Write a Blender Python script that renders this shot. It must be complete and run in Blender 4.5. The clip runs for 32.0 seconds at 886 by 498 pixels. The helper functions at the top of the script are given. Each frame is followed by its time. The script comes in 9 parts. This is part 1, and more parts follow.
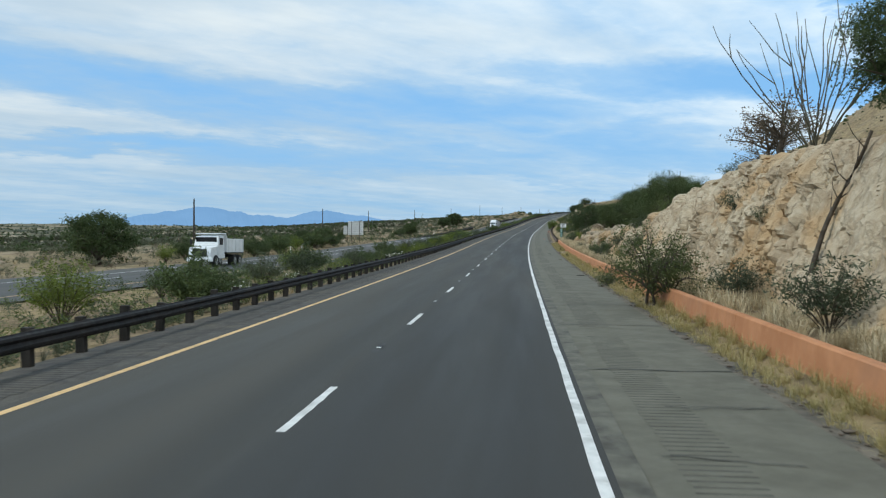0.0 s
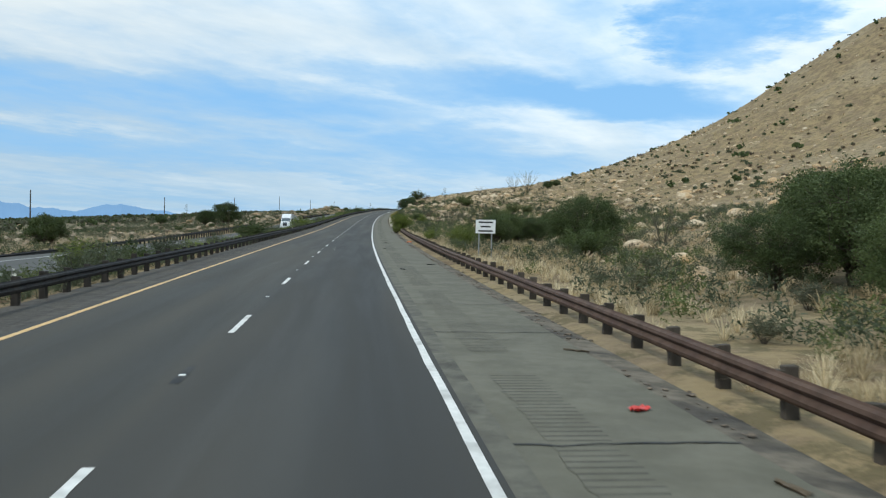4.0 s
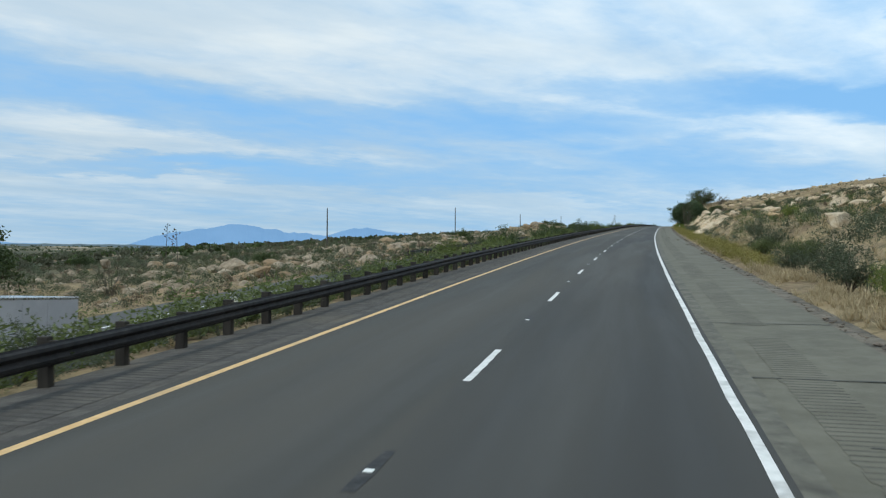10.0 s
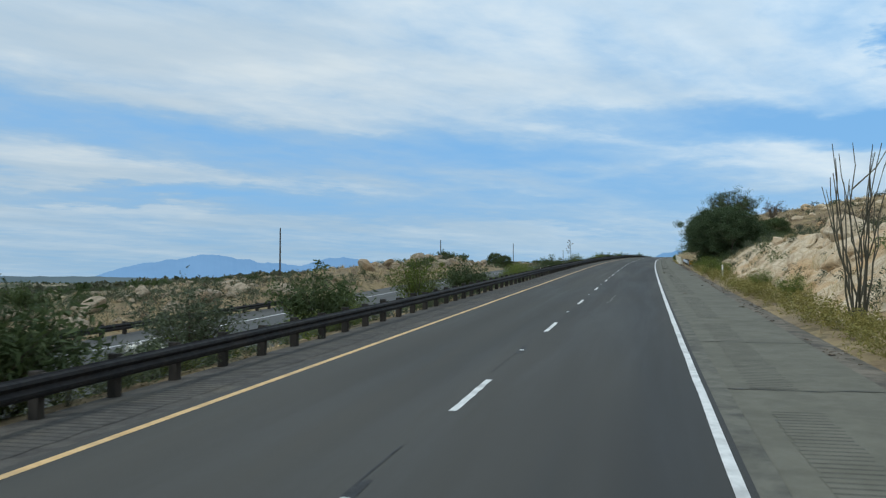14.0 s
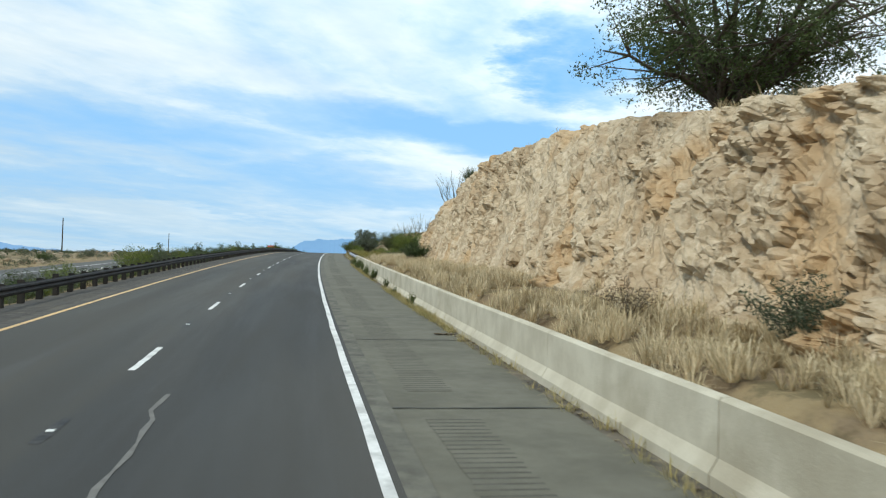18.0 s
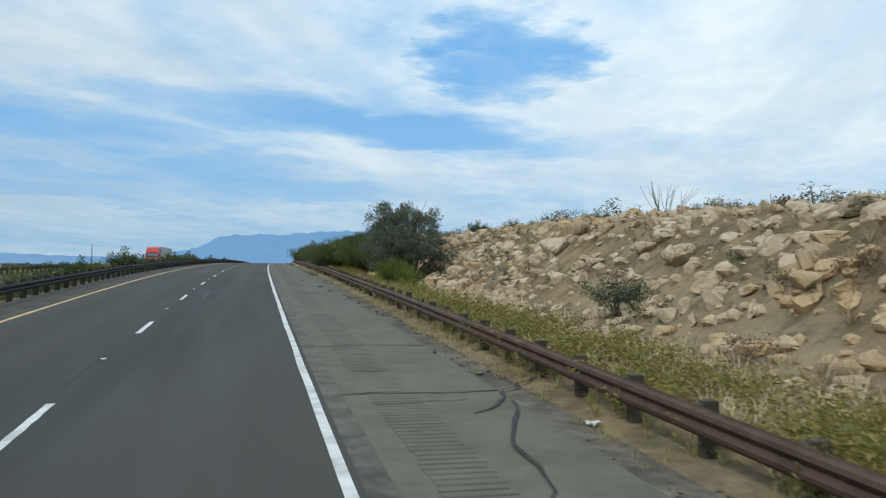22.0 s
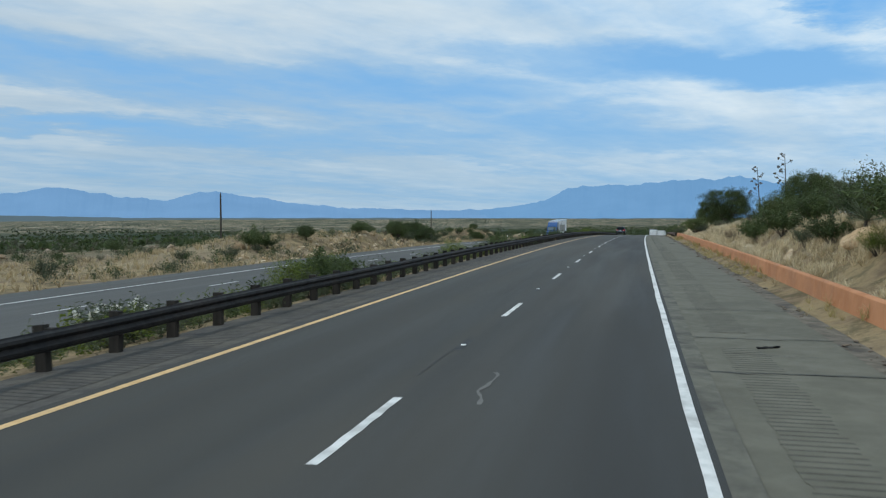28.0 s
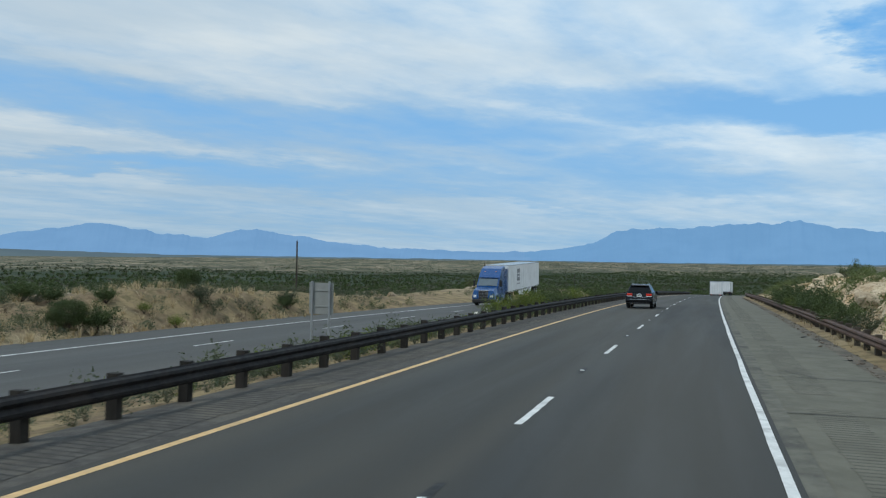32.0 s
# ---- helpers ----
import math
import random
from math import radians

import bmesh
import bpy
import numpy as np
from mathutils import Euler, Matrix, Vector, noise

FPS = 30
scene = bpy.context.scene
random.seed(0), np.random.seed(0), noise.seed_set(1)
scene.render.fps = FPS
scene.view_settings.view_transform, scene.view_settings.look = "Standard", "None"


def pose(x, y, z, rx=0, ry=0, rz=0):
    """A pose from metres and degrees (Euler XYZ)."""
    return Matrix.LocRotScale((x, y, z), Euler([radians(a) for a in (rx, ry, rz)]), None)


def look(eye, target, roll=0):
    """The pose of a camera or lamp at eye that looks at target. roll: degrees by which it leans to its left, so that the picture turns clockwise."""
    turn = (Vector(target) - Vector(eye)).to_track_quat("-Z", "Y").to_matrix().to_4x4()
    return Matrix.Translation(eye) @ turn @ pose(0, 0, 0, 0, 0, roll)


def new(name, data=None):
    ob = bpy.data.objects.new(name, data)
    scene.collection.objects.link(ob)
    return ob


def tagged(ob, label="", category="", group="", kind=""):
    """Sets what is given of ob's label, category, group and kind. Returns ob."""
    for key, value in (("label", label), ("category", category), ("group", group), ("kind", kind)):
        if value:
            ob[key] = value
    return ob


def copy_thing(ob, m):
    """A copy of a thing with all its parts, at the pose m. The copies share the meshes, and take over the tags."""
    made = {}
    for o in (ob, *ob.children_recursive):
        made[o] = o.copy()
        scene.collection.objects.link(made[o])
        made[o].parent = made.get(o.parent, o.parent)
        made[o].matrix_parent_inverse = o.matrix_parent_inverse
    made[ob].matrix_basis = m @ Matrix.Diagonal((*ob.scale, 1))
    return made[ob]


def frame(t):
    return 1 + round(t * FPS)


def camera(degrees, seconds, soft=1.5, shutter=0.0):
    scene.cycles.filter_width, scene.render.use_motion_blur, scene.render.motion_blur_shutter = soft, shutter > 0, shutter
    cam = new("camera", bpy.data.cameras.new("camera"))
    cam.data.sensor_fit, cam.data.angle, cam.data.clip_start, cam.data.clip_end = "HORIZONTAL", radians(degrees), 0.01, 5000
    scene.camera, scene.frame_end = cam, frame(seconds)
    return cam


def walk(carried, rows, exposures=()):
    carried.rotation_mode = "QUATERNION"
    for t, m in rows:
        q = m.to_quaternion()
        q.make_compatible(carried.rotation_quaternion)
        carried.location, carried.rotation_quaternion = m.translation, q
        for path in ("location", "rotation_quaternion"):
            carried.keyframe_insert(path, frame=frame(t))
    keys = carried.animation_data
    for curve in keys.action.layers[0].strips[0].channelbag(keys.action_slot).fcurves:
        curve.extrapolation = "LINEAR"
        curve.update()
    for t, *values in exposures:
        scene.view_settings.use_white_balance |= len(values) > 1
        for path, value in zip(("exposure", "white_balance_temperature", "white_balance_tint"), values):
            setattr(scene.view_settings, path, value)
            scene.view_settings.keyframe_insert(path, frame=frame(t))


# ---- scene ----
cam = camera(56.2, 32.0, soft=1.2, shutter=0.06)

# the road's centre (the dashed lane line): heading in degrees and grade in percent, every 60 m
HEAD = [-0.57, -0.18, 0.21, 1.03, 1.84, 2.77, 3.14, 4.07, 5.02, 5.7, 6.0, 6.73, 8.2, 9.22, 9.96, 10.98, 11.41, 11.82, 12.54, 13.2, 14.2, 15.6, 17.2, 18.8, 20.2, 21.5, 22.5]
GRADE = [-0.93, 0.06, 1.05, 2.43, 2.38, 2.89, 3.78, 4.45, 4.23, 4.02, 4.27, 3.91, 3.62, 3.14, 1.52, 0.79, 0.11, -0.66, -1.53, -2.59, -3.25, -3.55, -3.62, -3.6, -3.56, -3.52, -3.49]
KN = [-60.0 + 60 * i for i in range(len(HEAD))]
# camera: seconds, place, pitch, roll, yaw
ROWS = [
    (0.0, 2.87, 1.51, 2.447, -0.86, -0.38, 5.16),
    (0.5, 2.77, 18.82, 2.489, -0.97, -0.81, 5.16),
    (1.0, 2.71, 36.28, 2.581, -1.14, -0.89, 5.16),
    (1.5, 2.72, 53.76, 2.723, -0.89, -0.25, 4.56),
    (2.0, 2.77, 71.17, 2.921, -0.23, 0.14, 2.86),
    (2.5, 2.88, 88.51, 3.186, -0.50, 0.54, 1.86),
    (3.0, 3.05, 105.60, 3.516, -0.53, 0.87, 0.87),
    (3.5, 3.26, 123.11, 3.921, -0.86, -0.15, -3.64),
    (5.5, 4.88, 191.47, 5.569, -0.31, -1.66, -11.25),
    (6.0, 5.55, 208.47, 6.005, -0.45, -0.85, -8.29),
    (6.5, 6.26, 225.46, 6.464, -0.61, -0.59, -5.34),
    (7.0, 7.04, 242.21, 6.943, -1.01, -0.67, -3.81),
    (7.5, 7.80, 258.84, 7.454, -0.95, -2.41, -2.68),
    (8.0, 8.59, 275.62, 8.011, -0.98, -3.73, 0.63),
    (8.5, 9.50, 291.75, 8.585, -0.39, -4.13, 4.25),
    (9.0, 10.47, 308.08, 9.205, -0.31, -3.18, 6.20),
    (9.5, 11.49, 323.90, 9.835, 0.09, -1.31, 7.81),
    (10.0, 12.61, 340.22, 10.515, 0.33, -0.37, 9.00),
    (10.5, 13.63, 355.46, 11.177, 1.45, -0.69, 11.59),
    (11.0, 14.78, 371.76, 11.900, 2.24, -2.69, 15.10),
    (11.5, 16.06, 386.50, 12.548, 2.10, -2.85, 18.95),
    (12.0, 17.43, 401.73, 13.209, 2.05, -1.92, 20.28),
    (12.5, 18.80, 416.95, 13.861, 2.43, -0.95, 17.96),
    (13.0, 20.16, 431.66, 14.483, 2.63, -0.48, 12.36),
    (13.5, 21.56, 446.57, 15.106, 2.42, -0.14, 9.61),
    (15.5, 27.44, 506.34, 17.557, 1.49, 0.32, 3.40),
    (16.0, 28.99, 521.17, 18.178, 0.85, 0.32, 0.99),
    (17.0, 32.20, 550.65, 19.435, 1.41, -1.72, -11.41),
    (18.0, 35.35, 579.88, 20.643, 1.66, -1.55, -16.48),
    (19.0, 38.43, 608.69, 21.784, 1.45, -2.05, -20.03),
    (20.0, 42.10, 637.31, 22.877, 1.81, -2.71, -20.86),
    (21.0, 46.37, 665.73, 23.926, 1.69, -1.67, -21.62),
    (22.0, 50.66, 693.74, 24.900, 1.30, -0.60, -22.02),
    (23.0, 55.14, 722.36, 25.827, 0.30, 1.12, -20.14),
    (24.0, 59.56, 750.75, 26.569, -0.99, 1.31, -12.87),
    (25.0, 64.28, 779.20, 27.090, -1.55, -1.20, -9.57),
    (27.5, 78.60, 850.17, 27.835, -2.55, 0.13, -0.83),
    (28.0, 81.23, 863.97, 27.909, -2.19, -0.01, 1.73),
    (28.5, 84.02, 878.69, 27.962, -2.15, -0.99, 3.76),
    (29.0, 86.75, 892.96, 27.990, -2.43, -1.54, 4.95),
    (29.5, 89.62, 907.20, 27.991, -2.28, -1.92, 5.20),
    (30.0, 92.50, 921.47, 27.966, -1.12, -1.46, 5.21),
    (30.5, 95.43, 935.67, 27.914, 0.00, -0.92, 4.94),
    (31.0, 98.39, 949.89, 27.837, 0.62, -0.72, 4.66),
    (31.5, 101.37, 964.01, 27.730, 0.80, -0.78, 4.86),
    (32.0, 104.41, 978.17, 27.593, 0.65, -0.92, 5.14),
]
# the film camera's own brightening and darkening: seconds, stops
STOPS = [(0, 0.0), (2, -0.15), (3.5, 0.06), (6, 0.1), (7, -0.12), (9, -0.15), (10, 0.0), (11, -0.12), (12, -0.1), (13, -0.22), (15.5, -0.1), (16, -0.06), (17, 0.24), (18, 0.24), (19, 0.15), (20, -0.12), (22, -0.12), (23, 0.06), (24, 0.04), (25, -0.2), (28, -0.2), (29, 0.0), (30, -0.1), (31, -0.2), (32, -0.2)]
WARMTH = [(0, 6520), (2, 6350), (3.5, 6600), (6, 6850), (7, 6450), (12, 6580), (13, 6400), (16, 6400), (17, 6800), (18, 6900), (19, 6850), (20, 6580), (23, 6580), (24, 6680), (25, 6300), (28, 6420), (29, 6600), (30, 6450), (32, 6450)]
EXPOSURES = [(t, e, float(np.interp(t, [a for a, b in WARMTH], [b for a, b in WARMTH])), 5.2) for t, e in STOPS]
walk(cam, [(t, pose(x, y, z, 90 + p, r, w)) for t, x, y, z, p, r, w in ROWS],
     exposures=EXPOSURES)

# ---- world and sun ----
SUN_EL, SUN_AZ = 46.0, 118.0      # degrees; azimuth to the left of straight ahead is positive


def M(tree, op, a, b=0.5, c=None, clamp=False):
    n = tree.nodes.new("ShaderNodeMath")
    n.operation, n.use_clamp = op, clamp
    for i, v in enumerate((a, b, c)):
        if v is None:
            continue
        if isinstance(v, (int, float)):
            n.inputs[i].default_value = v
        else:
            tree.links.new(v, n.inputs[i])
    return n.outputs[0]


def smooth(tree, v, lo, hi, a=0.0, b=1.0):
    n = tree.nodes.new("ShaderNodeMapRange")
    n.interpolation_type = "SMOOTHSTEP"
    tree.links.new(v, n.inputs["Value"])
    for k, x in (("From Min", lo), ("From Max", hi), ("To Min", a), ("To Max", b)):
        n.inputs[k].default_value = x
    return n.outputs[0]


def mixc(tree, fac, a, b, mode="MIX"):
    n = tree.nodes.new("ShaderNodeMix")
    n.data_type, n.blend_type = "RGBA", mode
    for key, v in ((0, fac), (6, a), (7, b)):
        if isinstance(v, (int, float)):
            n.inputs[key].default_value = v
        elif isinstance(v, tuple):
            n.inputs[key].default_value = (*v[:3], 1)
        else:
            tree.links.new(v, n.inputs[key])
    return n.outputs[2]


def noise_tex(tree, vec, scale, detail=3.0, rough=0.55, distort=0.0):
    n = tree.nodes.new("ShaderNodeTexNoise")
    n.inputs["Scale"].default_value, n.inputs["Detail"].default_value = scale, detail
    n.inputs["Roughness"].default_value, n.inputs["Distortion"].default_value = rough, distort
    if vec is not None:
        tree.links.new(vec, n.inputs["Vector"])
    return n.outputs[0]


def mapping(tree, vec, scale=(1, 1, 1), loc=(0, 0, 0), rot=(0, 0, 0)):
    n = tree.nodes.new("ShaderNodeMapping")
    n.inputs["Scale"].default_value, n.inputs["Location"].default_value = scale, loc
    n.inputs["Rotation"].default_value = [radians(a) for a in rot]
    tree.links.new(vec, n.inputs["Vector"])
    return n.outputs[0]


def make_world():
    w = bpy.data.worlds.new("sky")
    scene.world = w
    w.use_nodes = True
    t = w.node_tree
    t.nodes.clear()
    out, bg = t.nodes.new("ShaderNodeOutputWorld"), t.nodes.new("ShaderNodeBackground")
    bg.inputs["Strength"].default_value = 0.1
    t.links.new(bg.outputs[0], out.inputs[0])
    sky = t.nodes.new("ShaderNodeTexSky")
    sky.sky_type, sky.sun_disc = "NISHITA", False
    sky.sun_elevation, sky.sun_rotation = radians(SUN_EL), radians(-SUN_AZ)
    sky.air_density, sky.dust_density, sky.ozone_density = 1.0, 0.6, 1.6
    vec = t.nodes.new("ShaderNodeTexCoord").outputs["Generated"]
    sep = t.nodes.new("ShaderNodeSeparateXYZ")
    t.links.new(vec, sep.inputs[0])
    x, y, z = sep.outputs
    # the cloud deck seen as a plane overhead
    h = M(t, "ADD", M(t, "MAXIMUM", z, 0.0), 0.075)
    px, py = M(t, "DIVIDE", x, h), M(t, "DIVIDE", y, h)
    comb = t.nodes.new("ShaderNodeCombineXYZ")
    t.links.new(px, comb.inputs[0])
    t.links.new(py, comb.inputs[1])
    p = comb.outputs[0]
    # long bands that run ahead and to the right, warped, and finer broken cloud on them
    warp = noise_tex(t, p, 0.5, 2.0)
    pr = mapping(t, p, rot=(0, 0, BAND_TURN))
    band = noise_tex(t, mapping(t, pr, scale=(0.27, 0.60, 1), loc=(3.1, 0.65, 0)), 1.0, 5.0, 0.5, 0.45)
    fine = noise_tex(t, mapping(t, pr, scale=(1.5, 2.1, 1), loc=(7, 2, 0)), 1.0, 7.0, 0.56, 0.25)
    lace = noise_tex(t, mapping(t, pr, scale=(1.0, 9.0, 1), loc=(1, 5, 0)), 1.0, 5.0, 0.6, 0.8)
    dens = M(t, "ADD", M(t, "MULTIPLY", band, 0.66), M(t, "MULTIPLY", fine, 0.30))
    dens = M(t, "ADD", dens, M(t, "MULTIPLY", M(t, "SUBTRACT", lace, 0.5), 0.03))
    puff = noise_tex(t, mapping(t, pr, scale=(4.2, 5.4, 1), loc=(2, 8, 0)), 1.0, 6.0, 0.6, 0.3)
    dens = M(t, "ADD", dens, M(t, "ADD", M(t, "MULTIPLY", puff, 0.20), 0.075))
    # thin places in the deck: long slanting streaks, each given by bearing, height, half length, half width, slope (degrees) and depth
    bear, high = M(t, "MULTIPLY", M(t, "ARCTAN2", x, y), 57.3), M(t, "MULTIPLY", M(t, "ARCSINE", z), 57.3)
    w1 = M(t, "MULTIPLY", M(t, "SUBTRACT", noise_tex(t, pr, 1.3, 5.0, 0.6), 0.5), 5.5)
    w2 = M(t, "MULTIPLY", M(t, "SUBTRACT", noise_tex(t, mapping(t, pr, loc=(4, 9, 0)), 1.6, 5.0, 0.6), 0.5), 3.4)
    for az, el, half, thin, slope, depth in STREAKS:
        k = math.tan(radians(slope))
        da = M(t, "ADD", M(t, "SUBTRACT", bear, az), w1)
        de = M(t, "ADD", M(t, "SUBTRACT", M(t, "SUBTRACT", high, el), M(t, "MULTIPLY", M(t, "SUBTRACT", bear, az), k)), w2)
        q = M(t, "ADD", M(t, "POWER", M(t, "ABSOLUTE", M(t, "DIVIDE", da, half)), 2.0), M(t, "POWER", M(t, "ABSOLUTE", M(t, "DIVIDE", de, thin)), 2.0))
        dens = M(t, "SUBTRACT", dens, smooth(t, q, 0.0, 3.2, depth * 0.8, 0.0))
    # a clear gap in the deck, ahead to the right
    gx, gy = GAP
    wob = noise_tex(t, p, 2.6, 5.0, 0.62)
    wob2 = noise_tex(t, mapping(t, p, loc=(5, 3, 0)), 2.2, 5.0, 0.62)
    dx = M(t, "ADD", M(t, "SUBTRACT", px, gx), M(t, "MULTIPLY", M(t, "SUBTRACT", wob, 0.5), 0.9))
    dy = M(t, "ADD", M(t, "SUBTRACT", py, gy), M(t, "MULTIPLY", M(t, "SUBTRACT", wob2, 0.5), 0.9))
    ca, sa = math.cos(radians(GAP_TURN)), math.sin(radians(GAP_TURN))
    a = M(t, "ADD", M(t, "MULTIPLY", dx, ca), M(t, "MULTIPLY", dy, sa))
    b = M(t, "SUBTRACT", M(t, "MULTIPLY", dy, ca), M(t, "MULTIPLY", dx, sa))
    gap = M(t, "ADD", M(t, "POWER", M(t, "ABSOLUTE", M(t, "DIVIDE", a, GAP_SIZE[0])), 2.0),
            M(t, "POWER", M(t, "ABSOLUTE", M(t, "DIVIDE", b, GAP_SIZE[1])), 2.0))
    gap = smooth(t, gap, 0.0, 2.6, 0.31, 0.0)
    dens = M(t, "ADD", dens, smooth(t, x, 0.15, 0.6, 0.0, 0.07))
    dens = M(t, "SUBTRACT", dens, gap)
    cover = smooth(t, dens, 0.31, 0.69)
    thick = smooth(t, dens, 0.52, 0.86)
    shade = noise_tex(t, mapping(t, pr, scale=(0.5, 1.3, 1), loc=(9, 4, 0)), 1.0, 4.0, 0.6, 0.4)
    cloud = mixc(t, thick, (4.2, 6.2, 8.6), (8.3, 8.9, 9.4))
    cloud = mixc(t, smooth(t, shade, 0.40, 0.68, 0.0, 0.6), cloud, (5.2, 6.5, 7.9))
    # the deck is thinner and brighter to the right and overhead
    lit = M(t, "ADD", smooth(t, x, -0.5, 0.55, 0.93, 1.16), smooth(t, z, 0.10, 0.42, 0.0, 0.10))
    gray = t.nodes.new("ShaderNodeCombineXYZ")
    for k in range(3):
        t.links.new(lit, gray.inputs[k])
    cloud = mixc(t, 1.0, cloud, gray.outputs[0], "MULTIPLY")
    blue = mixc(t, 0.62, sky.outputs[0], (1.5, 5.6, 12.0))
    # thin grey veil between the bands, none in the gap
    blue = mixc(t, M(t, "SUBTRACT", 0.42, M(t, "MULTIPLY", gap, 1.5), clamp=True), blue, (3.3, 5.6, 8.6))
    col = mixc(t, M(t, "MULTIPLY", cover, 0.96), blue, cloud)
    low = smooth(t, z, 0.0, 0.16, 1.0, 0.0)
    col = mixc(t, M(t, "MULTIPLY", low, 0.55), col, (3.2, 5.2, 7.4))
    ground = smooth(t, z, -0.03, -0.004, 1.0, 0.0)
    col = mixc(t, ground, col, (1.5, 1.6, 1.6))
    t.links.new(col, bg.inputs["Color"])


BAND_TURN = -52.0
STREAKS = [(12, 10.2, 10, 1.0, -5, 0.26), (20, 9.3, 6, 0.8, -8, 0.2), (-10, 9.2, 12, 0.8, -4, 0.16), (-28, 9.4, 16, 1.0, -7, 0.18), (-16, 5.2, 9, 0.6, -3, 0.16), (-30, 5.6, 8, 0.5, 4, 0.2),
           (10, 5.5, 7, 0.8, -6, 0.18), (0, 4.8, 7, 0.7, -6, 0.18), (31, 8.6, 9, 0.7, -4, 0.12), (8, 7.0, 4, 0.5, 2, 0.12), (-40, 12.5, 10, 0.8, -8, 0.12)]
GAP, GAP_TURN, GAP_SIZE = (1.36, 2.78), 66.0, (0.47, 0.21)
make_world()
sun = new("sun", bpy.data.lights.new("sun", "SUN"))
sun.data.energy, sun.data.angle, sun.data.color = 1.75, radians(9), (1.0, 0.97, 0.92)
sun.matrix_world = look((0, 0, 50), (50 * math.cos(radians(SUN_EL)) * math.sin(radians(SUN_AZ)),
                                     -50 * math.cos(radians(SUN_EL)) * math.cos(radians(SUN_AZ)),
                                     50 - 50 * math.sin(radians(SUN_EL))))


# ---- materials ----
def mat(name, c1, c2, scale=2.0, rough=0.85, metal=0.0, bump=0.3, bump_scale=20.0, c3=None, scale3=0.3, amt3=0.5,
        stretch=(1, 1, 1), spec=0.3, rand=0.0, obj=False, transl=0.0):
    m = bpy.data.materials.new(name)
    m.use_nodes = True
    t = m.node_tree
    bs = t.nodes["Principled BSDF"]
    pos = t.nodes.new("ShaderNodeTexCoord").outputs["Object"] if obj else t.nodes.new("ShaderNodeNewGeometry").outputs["Position"]
    v = mapping(t, pos, scale=stretch)
    n1 = noise_tex(t, v, scale, 6.0, 0.6)
    col = mixc(t, smooth(t, n1, 0.33, 0.67), c1, c2)
    if c3:
        n3 = noise_tex(t, v, scale3, 4.0, 0.6, 0.4)
        col = mixc(t, smooth(t, n3, 0.45, 0.7, 0.0, amt3), col, c3)
    if rand:
        r = t.nodes.new("ShaderNodeObjectInfo").outputs["Random"]
        col = mixc(t, 1.0, col, mixc(t, r, (1 - rand,) * 3, (1 + rand * 0.6,) * 3), "MULTIPLY")
    t.links.new(col, bs.inputs["Base Color"])
    bs.inputs["Metallic"].default_value = metal
    bs.inputs["Specular IOR Level"].default_value = spec
    nr = noise_tex(t, v, scale * 3.1, 3.0)
    t.links.new(smooth(t, nr, 0.2, 0.8, max(rough - 0.12, 0.03), min(rough + 0.1, 1)), bs.inputs["Roughness"])
    if bump:
        b = t.nodes.new("ShaderNodeBump")
        b.inputs["Strength"].default_value, b.inputs["Distance"].default_value = bump, 0.02
        t.links.new(noise_tex(t, v, bump_scale, 5.0, 0.65), b.inputs["Height"])
        t.links.new(b.outputs[0], bs.inputs["Normal"])
    return m


def leaf_mat(name, c1, c2, c3=None):
    """Foliage: colour varies from leaf to leaf, plant to plant, and a little light comes through."""
    m = bpy.data.materials.new(name)
    m.use_nodes = True
    t = m.node_tree
    bs = t.nodes["Principled BSDF"]
    r = t.nodes.new("ShaderNodeNewGeometry")
    n = noise_tex(t, r.outputs["Position"], 0.9, 3.0)
    col = mixc(t, r.outputs["Random Per Island"], c1, c2)
    col = mixc(t, smooth(t, n, 0.4, 0.7, 0.0, 0.6), col, c3 or c1)
    o = t.nodes.new("ShaderNodeObjectInfo").outputs["Random"]
    col = mixc(t, 1.0, col, mixc(t, o, (0.8, 0.8, 0.8), (1.2, 1.15, 1.1)), "MULTIPLY")
    t.links.new(col, bs.inputs["Base Color"])
    bs.inputs["Roughness"].default_value, bs.inputs["Specular IOR Level"].default_value = 0.65, 0.25
    tr = t.nodes.new("ShaderNodeBsdfTranslucent")
    t.links.new(col, tr.inputs[0])
    mx = t.nodes.new("ShaderNodeMixShader")
    mx.inputs[0].default_value = 0.25
    t.links.new(bs.outputs[0], mx.inputs[1])
    t.links.new(tr.outputs[0], mx.inputs[2])
    t.links.new(mx.outputs[0], t.nodes["Material Output"].inputs[0])
    return m


